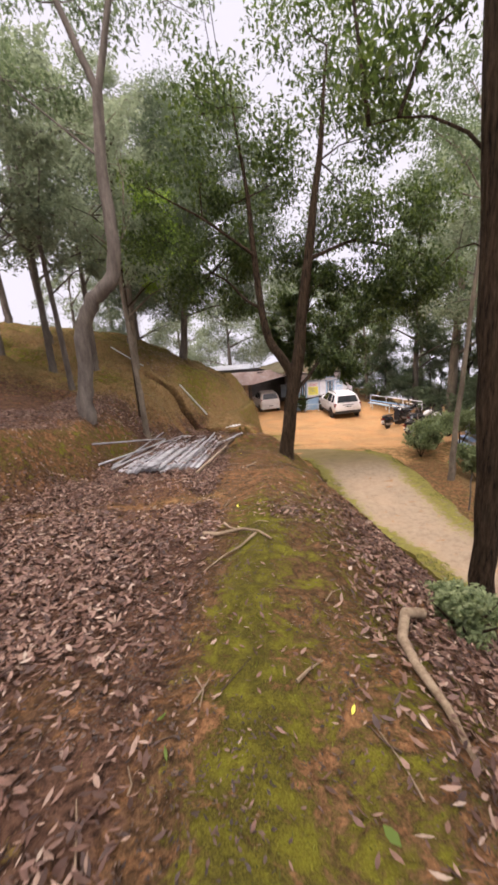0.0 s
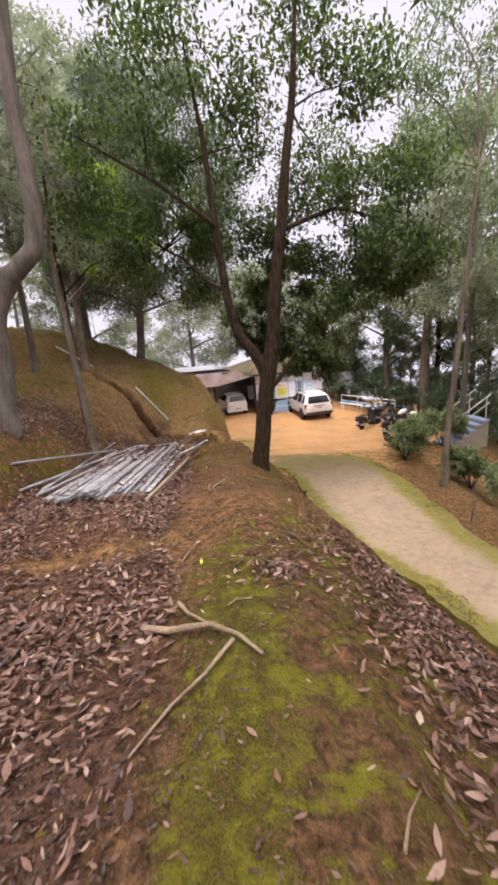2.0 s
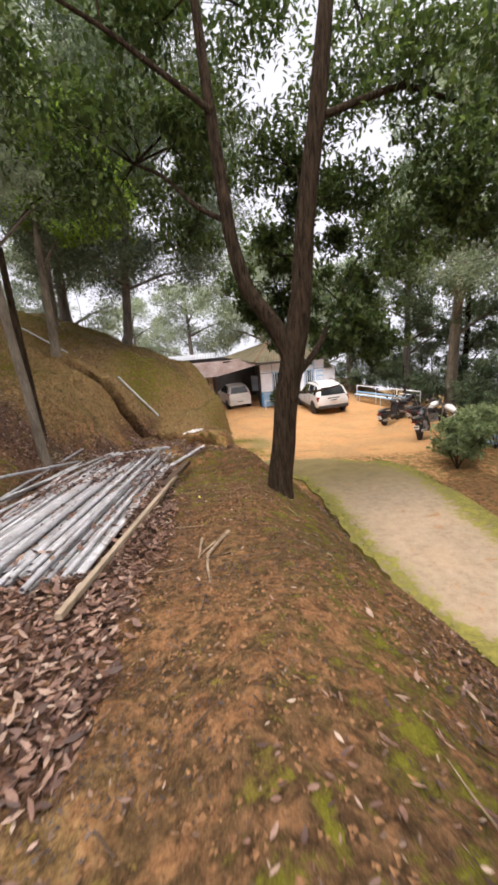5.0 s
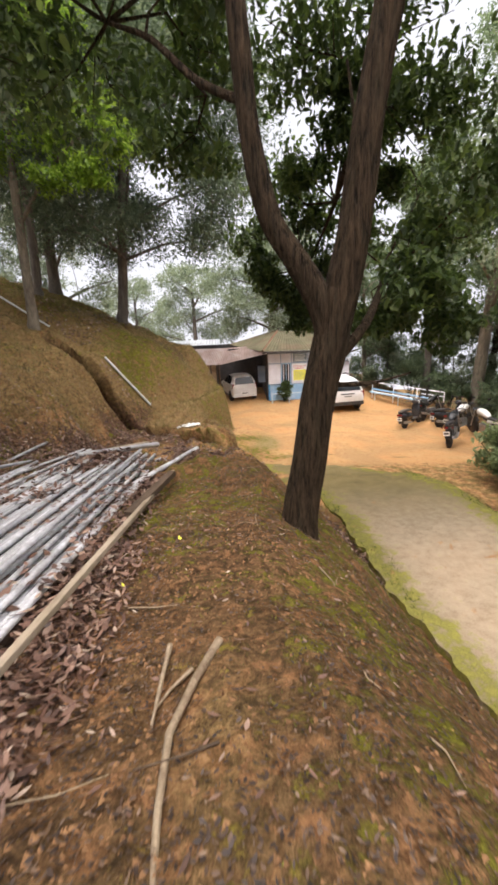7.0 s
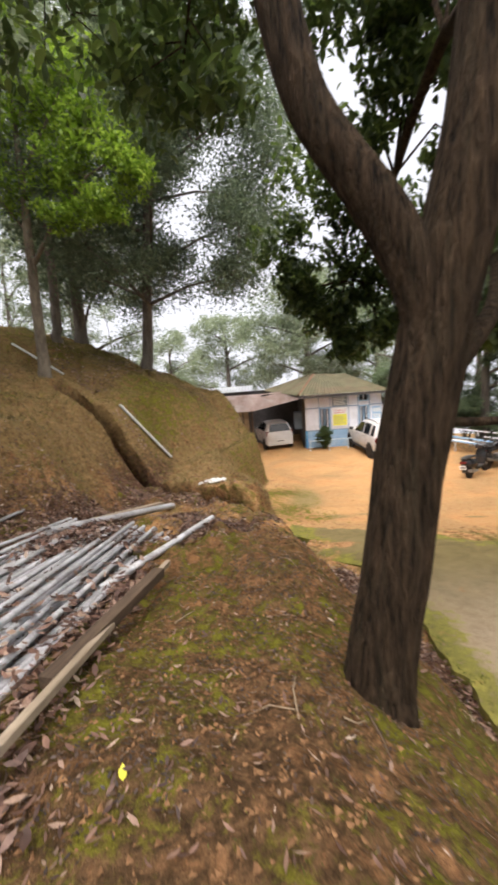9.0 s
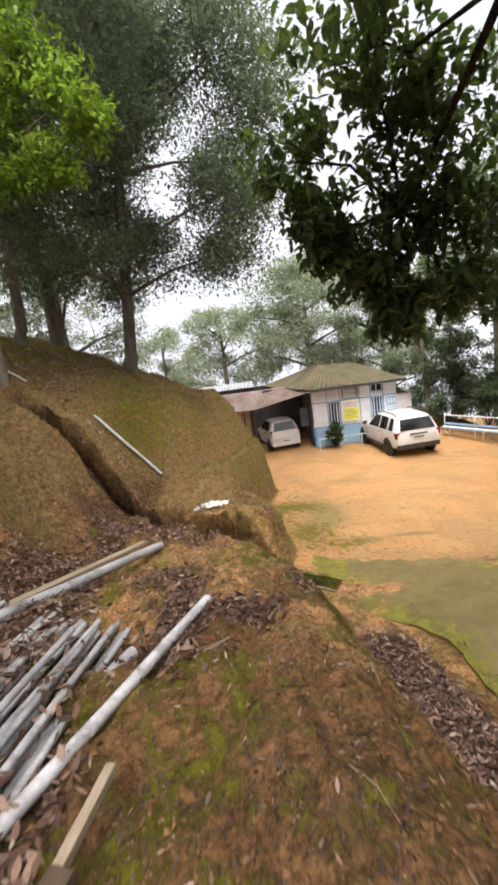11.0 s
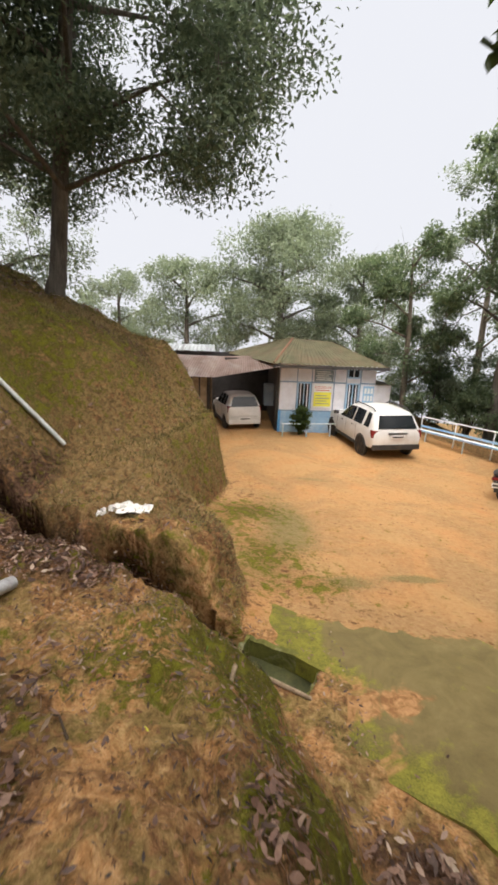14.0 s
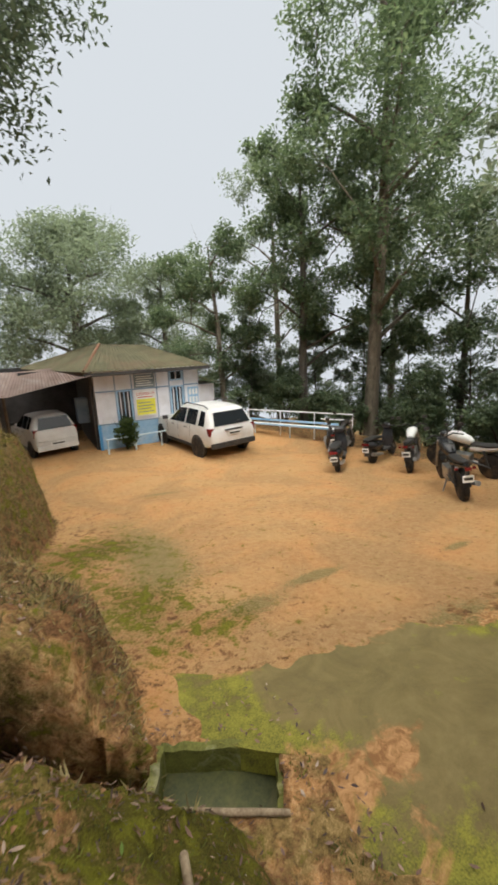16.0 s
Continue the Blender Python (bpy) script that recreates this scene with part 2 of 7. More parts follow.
def ground_z(x, y, rough=True):
    x, y = np.asarray(x, float), np.asarray(y, float)
    low = yard_z(x, y)
    foot = curve(FOOT, y) + 0.25 * grain(y * 0.8, x * 0.05, 3)
    u = np.maximum(foot - x, 0)
    top = curve(RIDGE, y) + curve(RISE, y) * step(0, 0.75 + 0.65 * step(10, 12, y), u) + curve(SLOPE, y) * np.minimum(u, 8) + 0.16 * np.clip(u - 8, 0, 40)
    toe = curve(TOE, y) + 0.12 * grain(y * 1.7, 0.3, 5) + 0.04 * grain(y * 7, 0.9, 6)
    d = np.clip((toe - x) / curve(BANK, y), 0, 1)
    s = 0.65 * np.sin(d * math.pi / 2) + 0.35 * d
    z = low + np.maximum(top - low, 0) * s
    wild = step(0.0, 0.5, toe - x) + step(0, 1, x - curve(BRINK, y))
    if rough:
        z = z + wild * (0.07 * grain(x * 1.1, y * 1.1, 1) + 0.032 * grain(x * 3.7, y * 3.7, 2) + 0.016 * grain(x * 9, y * 9, 4) + 0.09 * step(0.3, 1.5, foot - x) * step(13, 16, y) * grain(x * 1.6 + y * 0.5, y * 1.2, 14))
        # worn clods, gullies and ledges lower down the path and on the hill's face
        worn = step(10.5, 12.5, y) * (1 - step(19, 21, y)) * step(-0.1, 0.25, toe - x)
        z = z + worn * (0.06 * grain(x * 2.3, y * 2.3, 61) - 0.09 * np.exp(-(grain(x * 1.5, y * 1.2, 62) / 0.12) ** 2) + 0.045 * grain(x * 5.1, y * 5.1, 63) + 0.05 * np.abs(grain(x * 9, y * 9, 64)) - 0.05 * np.exp(-(grain(x * 3.6 + y, y * 3.1, 69) / 0.1) ** 2) + 0.03 * np.abs(grain(x * 14, y * 13, 70)))
        face = step(0.2, 1.2, foot - x) * step(10, 14, y) * (1 - step(25, 28, y))
        z = z + face * (0.14 * np.abs(grain(x * 0.9 - y * 0.5, y * 0.7, 65)) - 0.12 * np.exp(-(grain(x * 0.6 + y * 0.5, y * 0.45 - x * 0.2, 66) / 0.1) ** 2) + 0.05 * grain(x * 3, y * 3, 67))
        z = z + 0.006 * grain(x * 5, y * 5, 7) + 0.02 * grain(x * 0.9, y * 0.9, 8)
        cut = step(21, 22.4, y) * (1 - step(24, 26, y)) + step(15, 16, y) * (1 - step(18, 19, y))
        z = z + cut * (0.12 * grain(x * 2.2, z * 3.0 + y, 9) + 0.09 * np.abs(grain(x * 0.8 + y * 3.4, y * 3.1 - x, 15)) - 0.05) * s * (1 - s) * 4
    # a low mossy crown along the path
    z = z + 0.09 * np.exp(-((x - 0.75) / 0.35) ** 2) * (1 - step(6, 8, y)) * step(-6, -3, y)
    # the little mound past the ditch
    z = z + 0.24 * np.exp(-((x + 0.1) / 0.6) ** 2 - ((y - 17.35) / 0.42) ** 2)
    for line, half in ((DITCH, 0.2), (CRACK, 0.19)):
        near, depth = near_line(x + 0.05 * grain(x * 3, y * 3, 12), y + 0.05 * grain(x * 3, y * 3, 13), line)
        z = z - depth * (1 - step(half * 0.8, half * 1.35, near))
    # the sunk drain box
    px, py = x - 0.91, y - 16.55
    ca, sa = math.cos(radians(-29)), math.sin(radians(-29))
    qx, qy = px * ca + py * sa, -px * sa + py * ca
    inside = np.maximum(np.abs(qx) / 0.39, np.abs(qy) / 0.215)
    z = np.where(inside < 1.0, 0.72, z)
    return z


def gz(x, y):
    return float(ground_z(np.array([x]), np.array([y]))[0])


# ---- materials ----
BARK = surface("dark_bark", (0.006, 0.004, 0.0025), (0.092, 0.06, 0.035), 30, 95, 0.92, 1.0, 0.13, stretch=(1, 1, 0.12), stain=(0.07, 0.058, 0.035), stain_amount=0.35)
# bark lightened so the mist over distant trunks sits in its colour
BARK_MIST = surface("mist_paled_bark", (0.085, 0.072, 0.062), (0.19, 0.165, 0.14), 7, 40, 0.9, 0.6, 0.03, stretch=(1, 1, 0.22))
BARK_PALE = surface("pale_bark", (0.10, 0.08, 0.06), (0.26, 0.22, 0.17), 6, 35, 0.9, 0.6, 0.02, stretch=(1, 1, 0.25), stain=(0.06, 0.05, 0.04), stain_amount=0.5)
LEAF_NEAR = foliage("broad_leaf", (0.046, 0.072, 0.028), (0.08, 0.12, 0.042), (0.145, 0.19, 0.062), 0.42, 0.58)
# next three leaf colours are paled and greyed to paint in the mist
LEAF_FAR = foliage("mist_paled_leaf", (0.115, 0.155, 0.098), (0.165, 0.212, 0.132), (0.225, 0.275, 0.17), 0.7, 0.55, (0.95, 1.0, 0.75), 0.2)
LEAF_MIST = foliage("mist_palest_leaf", (0.20, 0.24, 0.175), (0.25, 0.295, 0.215), (0.31, 0.35, 0.255), 0.75, 0.55, (0.97, 1.0, 0.82), 0.15)
LEAF_HAZE = foliage("mist_greyed_leaf", (0.098, 0.128, 0.092), (0.138, 0.172, 0.122), (0.19, 0.228, 0.16), 0.7, 0.5, (0.95, 1.0, 0.78), 0.2)
LEAF_VIVID = foliage("vivid_leaf", (0.14, 0.22, 0.03), (0.22, 0.34, 0.05), (0.34, 0.46, 0.09), 0.5, 0.6)
LEAF_SHRUB = foliage("shrub_leaf", (0.14, 0.185, 0.09), (0.21, 0.26, 0.13), (0.31, 0.36, 0.19), 0.6, 0.45, (0.95, 1.0, 0.7), 0.25)
LEAF_BRIGHT = foliage("young_leaf", (0.09, 0.15, 0.02), (0.14, 0.22, 0.03), (0.22, 0.30, 0.05), 0.5, 0.45)
STICK = surface("dry_stick", (0.16, 0.11, 0.07), (0.36, 0.28, 0.19), 9, 60, 0.85, 0.4, 0.004, stretch=(1, 1, 1))
PIPE = surface("weathered_pipe", (0.30, 0.30, 0.31), (0.60, 0.60, 0.62), 3, 40, 0.55, 0.15, 0.002, stain=(0.12, 0.095, 0.075), stain_amount=0.75, per_object=0.7)
CONCRETE = surface("worn_concrete", (0.26, 0.23, 0.18), (0.42, 0.37, 0.29), 0.9, 90, 0.85, 0.25, 0.004, stain=(0.20, 0.19, 0.10), stain_amount=0.6)


def litter_material(name, stops):
    m, nt, b = base_mat(name)
    g = nt.nodes.new("ShaderNodeNewGeometry")
    col = ramp(nt, g.outputs["Random Per Island"], stops)
    tc = nt.nodes.new("ShaderNodeTexCoord")
    n = noise_tex(nt, tc.outputs["Object"], 45, 3)
    nt.links.new(mixc(nt, 0.5, col, ramp(nt, n, [(0.3, (0.35, 0.3, 0.28)), (0.7, (1, 1, 1))]), "MULTIPLY"), b.inputs["Base Color"])
    b.inputs["Roughness"].default_value = 0.55
    return m


def ground_material():
    """Red earth, sand, moss, leaf mould and dry grass, mixed by where they lie."""
    m, nt, b = base_mat("earth")
    tc = nt.nodes.new("ShaderNodeTexCoord")
    co = tc.outputs["Object"]

    def zone(name):
        a = nt.nodes.new("ShaderNodeAttribute")
        a.attribute_name = name
        return a.outputs["Fac"]

    n1, n2, n3, n4 = noise_tex(nt, co, 1.1, 6, 0.6, 0.3), noise_tex(nt, co, 6, 6, 0.65, 0.4), noise_tex(nt, co, 30, 6, 0.7, 0.5), noise_tex(nt, co, 140, 3, 0.6)
    fine = math_node(nt, "ADD", math_node(nt, "MULTIPLY", noise_tex(nt, co, 13, 8, 0.68, 0.8), 0.7), math_node(nt, "MULTIPLY", n4, 0.3))

    def patchy(name, tight=0.35):
        v = math_node(nt, "ADD", zone(name), math_node(nt, "MULTIPLY", math_node(nt, "SUBTRACT", math_node(nt, "ADD", math_node(nt, "MULTIPLY", n2, 0.65), math_node(nt, "MULTIPLY", n3, 0.35)), 0.5), 4.2))
        return ramp(nt, v, [(0.5 - tight / 2, (0, 0, 0)), (0.5 + tight / 2, (1, 1, 1))])

    earth = mixc(nt, ramp(nt, n2, [(0.4, (0, 0, 0)), (0.6, (1, 1, 1))]), ramp(nt, fine, [(0.40, (0.085, 0.042, 0.018)), (0.60, (0.32, 0.165, 0.075))]), ramp(nt, fine, [(0.40, (0.045, 0.032, 0.014)), (0.60, (0.18, 0.125, 0.05))]))
    sand = mixc(nt, ramp(nt, n1, [(0.35, (0, 0, 0)), (0.65, (1, 1, 1))]), ramp(nt, fine, [(0.36, (0.41, 0.20, 0.078)), (0.64, (0.53, 0.285, 0.122))]), ramp(nt, fine, [(0.36, (0.40, 0.228, 0.098)), (0.64, (0.51, 0.318, 0.15))]))
    sand = mixc(nt, ramp(nt, n2, [(0.55, (0, 0, 0)), (0.72, (0.5, 0.5, 0.5))]), sand, (0.36, 0.155, 0.05))
    broad = noise_tex(nt, co, 0.45, 7, 0.62, 0.8)
    sand = mixc(nt, ramp(nt, broad, [(0.42, (0.6, 0.6, 0.6)), (0.54, (0, 0, 0))]), sand, ramp(nt, fine, [(0.4, (0.27, 0.155, 0.07)), (0.6, (0.39, 0.25, 0.125))]))
    wet = ramp(nt, math_node(nt, "ADD", zone("grit"), math_node(nt, "MULTIPLY", math_node(nt, "SUBTRACT", n3, 0.5), 1.6)), [(0.35, (0, 0, 0)), (0.8, (0.85, 0.85, 0.85))])
    sand = mixc(nt, wet, sand, ramp(nt, n4, [(0.4, (0.14, 0.108, 0.046)), (0.6, (0.30, 0.24, 0.105))]))
    moss = mixc(nt, n3, ramp(nt, n2, [(0.38, (0.028, 0.025, 0.006)), (0.5, (0.075, 0.072, 0.010)), (0.62, (0.185, 0.185, 0.014))]), ramp(nt, n4, [(0.40, (0.055, 0.036, 0.012)), (0.62, (0.18, 0.16, 0.026))]))
    mould = ramp(nt, fine, [(0.40, (0.026, 0.014, 0.009)), (0.60, (0.165, 0.09, 0.058))])
    grass = mixc(nt, ramp(nt, n2, [(0.4, (0, 0, 0)), (0.6, (1, 1, 1))]), ramp(nt, fine, [(0.38, (0.075, 0.055, 0.02)), (0.62, (0.30, 0.22, 0.09))]), ramp(nt, fine, [(0.38, (0.10, 0.058, 0.025)), (0.62, (0.37, 0.225, 0.11))]))
    col = mixc(nt, patchy("grass", 0.5), earth, grass)
    col = mixc(nt, patchy("bare", 0.5), col, mixc(nt, ramp(nt, noise_tex(nt, co, 3.3, 5, 0.6, 0.3), [(0.43, (0, 0, 0)), (0.55, (1, 1, 1))]), ramp(nt, fine, [(0.38, (0.30, 0.145, 0.055)), (0.5, (0.50, 0.262, 0.108)), (0.62, (0.64, 0.40, 0.205))]), ramp(nt, fine, [(0.38, (0.11, 0.072, 0.027)), (0.5, (0.255, 0.168, 0.064)), (0.62, (0.43, 0.29, 0.125))])))
    col = mixc(nt, patchy("mould", 0.6), col, ramp(nt, fine, [(0.38, (0.034, 0.02, 0.010)), (0.5, (0.088, 0.05, 0.024)), (0.62, (0.18, 0.10, 0.05))]))
    # leaf mould, plus the shade painted into the ditch and crack
    col = mixc(nt, patchy("litter", 0.5), col, mould)
    col = mixc(nt, patchy("sand", 0.3), col, sand)
    col = mixc(nt, patchy("moss", 0.4), col, moss)
    nt.links.new(col, b.inputs["Base Color"])
    b.inputs["Roughness"].default_value = 0.95
    b.inputs["Specular IOR Level"].default_value = 0.12
    h = math_node(nt, "ADD", math_node(nt, "MULTIPLY", n2, 0.6), math_node(nt, "MULTIPLY", fine, 0.5))
    bump(nt, b, h, 1.0, 0.07)
    return m


EARTH = ground_material()
FALLEN = litter_material("leaf_litter", [(0.0, (0.05, 0.024, 0.016)), (0.4, (0.145, 0.074, 0.05)), (0.75, (0.265, 0.153, 0.108)), (0.94, (0.39, 0.27, 0.2)), (1.0, (0.5, 0.4, 0.31))])
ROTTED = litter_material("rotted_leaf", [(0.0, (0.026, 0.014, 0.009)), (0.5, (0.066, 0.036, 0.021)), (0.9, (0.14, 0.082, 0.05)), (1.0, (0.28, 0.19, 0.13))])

# ---- ground ----
def spread(knots):
    """Grid lines: (from, to, how many) stretches joined."""
    out = []
    for a, b, n in knots:
        out += list(np.linspace(a, b, n, endpoint=False))
    return np.array(out + [knots[-1][1]])


GX = spread([(-420, -60, 8), (-60, -14, 24), (-14, -5, 50), (-5, -2.5, 50), (-2.5, 3.0, 165), (3.0, 4, 20), (4, 12, 80), (12, 40, 28), (40, 420, 10)])
GY = spread([(-420, -30, 8), (-30, -1.5, 30), (-1.5, 19, 400), (19, 27, 100), (27, 50, 40), (50, 420, 14)])
XX, YY = np.meshgrid(GX, GY)
ZZ = ground_z(XX, YY)
n_x, n_y = len(GX), len(GY)
idx = np.arange(n_x * n_y).reshape(n_y, n_x)
quads = np.stack([idx[:-1, :-1], idx[:-1, 1:], idx[1:, 1:], idx[1:, :-1]], -1).reshape(-1, 4)
# the far lip of the ditch hangs over it
gap = YY - np.interp(XX, [p[0] for p in DITCH], [p[1] for p in DITCH])
lip = step(-1.3, -0.5, XX) * (1 - step(0.35, 0.6, XX)) * np.exp(-((gap - 0.34) / 0.1) ** 2) + 0.0
under = step(-1.3, -0.5, XX) * (1 - step(0.35, 0.6, XX)) * np.exp(-((gap - 0.1) / 0.1) ** 2)
gap2 = YY - np.interp(XX, [p[0] for p in CRACK], [p[1] for p in CRACK])
open2 = step(-4.8, -4.2, XX) * (1 - step(-2.1, -1.7, XX))
under = under + 0.8 * open2 * np.exp(-((gap2 - 0.08) / 0.1) ** 2)
lip = lip + 0.7 * open2 * np.exp(-((gap2 - 0.32) / 0.1) ** 2)
YL = YY + 0.34 * under - lip * (0.16 + 0.06 * grain(XX * 4, 0.5, 68))
ground_mesh = mesh_np("ground", np.stack([XX, YL, ZZ], -1).reshape(-1, 3), quads)


def zones(x, y):
    toe = curve(TOE, y)
    bank = step(-0.15, 0.15, toe - x)
    hill = step(0, 1.0, curve(FOOT, y) - x)
    sand = (1 - bank) * step(16.3, 17.3, y) * (1 - step(-1.5, -0.7, x - curve(BRINK, y))) * (1 - step(31, 33, y)) * (0.72 + 0.28 * step(0.3, 2.2, x - toe + 0.15 * (y - 20)))
    edge = np.exp(-((x - 0.68 - 0.08 * grain(y * 0.8, 0.2, 56)) / 0.27) ** 2) * (1 + 0.25 * grain(x * 2, y * 1.1, 57))
    moss = bank * (0.9 * edge * (1 - step(4.5, 6, y)) + 0.42 * np.exp(-((x - 1.5) / 0.6) ** 2) * (1 - step(11, 13, y)) + 0.5 * step(8.5, 10.5, y) * (1 - step(17, 18, y)) * (1 - hill) * (0.5 + 1.0 * grain(x * 1.1, y * 1.1, 51) + 0.4 * grain(x * 3.3, y * 3.3, 52))) + 0.12 * bank * step(15, 16, y)
    moss = moss + (1 - bank) * 0.42 * step(17.4, 18.0, y) * (1 - step(20.5, 22.5, y)) * (1 - step(0.8, 2.2, x - toe)) * (0.7 + 0.7 * grain(x * 0.9, y * 0.9, 58))
    for bx, by, rx, ry_, v in ((1.35, 20.5, 0.8, 1.1, 0.3), (0.75, 20.9, 0.6, 0.5, 0.2), (1.0, 19.0, 0.8, 0.6, 0.22), (2.0, 18.1, 0.5, 0.2, 0.2)):
        moss = moss + (1 - bank) * v * np.exp(-((x - bx) / rx) ** 2 - ((y - by) / ry_) ** 2)
    moss = moss + hill * bank * step(12, 15, y) * (0.2 + 0.4 * grain(x * 0.7, y * 0.7, 55)) + 0.32 * bank * np.exp(-((toe - x - 0.35) / 0.55) ** 2) * step(19.8, 21.2, y) * (1 - step(24.8, 26, y))
    litter = bank * (1 - hill) * (0.95 * step(0.0, 0.3, curve([(-20, 0.4), (4.5, 0.4), (6, 0.1), (9, 0.0), (12, -0.3), (14, -1.2), (16, -2)], y) - x) * (1 - 0.85 * np.exp(-((y - 5.75 - 0.3 * x - 0.15 * grain(x * 2, y, 59)) / 0.28) ** 2) - 0.7 * np.exp(-((x + 0.4) / 0.3) ** 2 - ((y - 1.8) / 0.35) ** 2)) + 0.7 * step(1.1, 2.0, x) * (1 - step(5, 8, y)))
    litter = litter + 0.8 * hill * bank * (1 - step(12, 15, y)) + (1 - bank) * 0.9 * step(11, 12, y) * (1 - step(14.9, 15.3, y)) * (1 - step(0.5, 0.75, x - toe))
    moss = moss + 0.42 * bank * np.exp(-((toe - x - 0.32) / 0.34) ** 2) * step(9.5, 11, y) * (1 - step(16.2, 16.8, y)) * (0.8 + 0.5 * grain(x * 2, y * 2, 60))
    face = np.exp(-((curve(FOOT, y) - x - 0.4) / 0.4) ** 2) * step(2, 4, y) * (1 - step(10.3, 11.8, y))
    litter = litter * (1 - 0.9 * face)
    moss = moss + 0.3 * face
    # a trodden strip of leaf crumbs on the path, and drifts of leaves lower down
    mould = bank * (1 - hill) * 0.85 * (1 - step(11.3, 12.8, y)) * (0.85 + 0.45 * grain(x * 0.8, y * 0.6, 53))
    for bx, by, rx, ry_ in ((-0.45, 14.1, 0.16, 0.5), (-0.1, 13.7, 0.4, 0.16), (0.25, 13.6, 0.35, 0.2), (-0.3, 13.2, 0.35, 0.45), (0.68, 14.5, 0.12, 0.25), (-0.9, 14.9, 0.3, 0.5), (-1.3, 17.0, 0.6, 0.35), (-2.2, 17.6, 0.8, 0.4), (-0.4, 16.9, 0.4, 0.2), (0.3, 16.65, 0.25, 0.15), (1.05, 4.68, 0.26, 0.16), (-1.9, 22.2, 0.8, 0.9), (-2.8, 21.2, 0.6, 0.6)):
        litter = litter + 0.95 * np.exp(-((x - bx) / rx) ** 2 - ((y - by) / ry_) ** 2) * bank
    bare = bank * (1 - hill) * (0.7 * np.exp(-((y - 5.75 - 0.3 * x) / 0.3) ** 2) * step(-2.5, -1.5, x) * (1 - step(0.0, 0.5, x)) + 0.6 * np.exp(-((x + 0.4) / 0.3) ** 2 - ((y - 1.8) / 0.35) ** 2) + 0.75 * np.exp(-((x - 0.55) / 0.35) ** 2 - ((y - 7.9) / 0.7) ** 2) + 0.5 * np.exp(-((x - 0.25) / 0.4) ** 2 - ((y - 9.3) / 0.5) ** 2)) + bank * (1 - hill) * step(12.3, 13.6, y) * (1 - step(17.2, 18, y)) * (0.86 + 0.75 * grain(x * 1.3 + 4, y * 1.3, 54)) + (1 - bank) * 0.7 * step(13, 14.5, y) * (1 - step(17, 18, y))
    # shade down in the ditch and crack, put in as dark litter colour
    for line in (DITCH, CRACK):
        near = near_line(x, y, line)[0]
        litter = litter + 0.9 * np.exp(-(near / 0.2) ** 4)
    grit = 0 * x
    for bx, by, rx, ry_, v in ((1.5, 20.4, 0.55, 1.0, 1.0), (1.3, 19.2, 0.7, 0.6, 0.6), (3.07, 18.34, 0.45, 0.13, 1.3), (2.05, 18.15, 0.45, 0.22, 1.0), (3.6, 16.6, 0.6, 0.4, 1.3), (5.25, 17.92, 0.32, 0.1, 1.1), (2.6, 23.6, 0.7, 0.2, 0.7), (1.3, 22.0, 0.7, 0.7, 0.45), (4.6, 24.6, 0.9, 0.2, 0.4), (0.9, 26, 0.6, 1.5, 0.3)):
        grit = grit + v * np.exp(-((x - bx) / rx) ** 2 - ((y - by) / ry_) ** 2)
    grass = 0.7 * bank * step(17.3, 18.2, y) * (1 - hill) + 0.75 * hill * bank * step(10, 14, y) + 0.8 * step(0, 1, x - curve(BRINK, y))
    return {"sand": sand, "moss": moss, "litter": litter, "grass": grass, "grit": grit, "mould": mould, "bare": bare}


for zname, zval in zones(XX.ravel(), YY.ravel()).items():
    at = ground_mesh.attributes.new(zname, "FLOAT", "POINT")
    at.data.foreach_set("value", np.clip(zval, 0, 1).astype(np.float32))
ground = smooth(part("ground", ground_mesh, EARTH), 180)
tagged(ground, "red earth hillside with moss, leaf mould and sandy yard", "ground", kind="structure")

# a glowing cylinder far beyond the trees stands in for the white mist
m_mist_glow, nt, b = base_mat("mist")
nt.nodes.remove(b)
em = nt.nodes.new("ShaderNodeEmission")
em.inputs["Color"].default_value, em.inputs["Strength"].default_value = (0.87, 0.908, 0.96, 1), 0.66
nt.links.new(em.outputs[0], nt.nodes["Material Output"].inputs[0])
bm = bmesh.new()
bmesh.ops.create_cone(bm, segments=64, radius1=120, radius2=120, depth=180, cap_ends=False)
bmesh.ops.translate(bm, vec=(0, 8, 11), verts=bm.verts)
tagged(part("backdrop", bm, m_mist_glow), "glowing cylinder standing in for pale white mist behind the trees", "backdrop", kind="structure")

# ---- concrete road ----
KERB = [(-30, 11), (-5, 6.5), (0, 5.3), (4, 4.5), (7.5, 3.72), (9.2, 2.96), (11.4, 2.62), (13.8, 2.35), (14.55, 2.3), (15.1, 2.05), (15.4, 1.65), (15.75, 1.3), (16.1, 1.3), (16.5, 1.42), (16.72, 1.1), (16.98, 0.7), (17.4, 0.74), (18, 0.9)]
SLAB_END = [(0.6, 17.72), (1.0, 17.6), (1.6, 17.2), (2.4, 17.12), (3.0, 17.02), (3.6, 16.62), (4.5, 16.3), (6, 16.1)]
FARSIDE = [(-30, 14.5), (0, 7.4), (6, 5.9), (9, 5.5), (13, 5.4), (15, 5.2), (16.6, 4.4), (18, 3.6)]


def road_z(x, y):
    return ground_z(x, y, False) * 0 + yard_z(x, y)


ry = np.concatenate([np.linspace(-30, 4, 40), np.linspace(4.1, 17.6, 240)])
ru = np.linspace(0, 1, 34)
RU, RY = np.meshgrid(ru, ry)
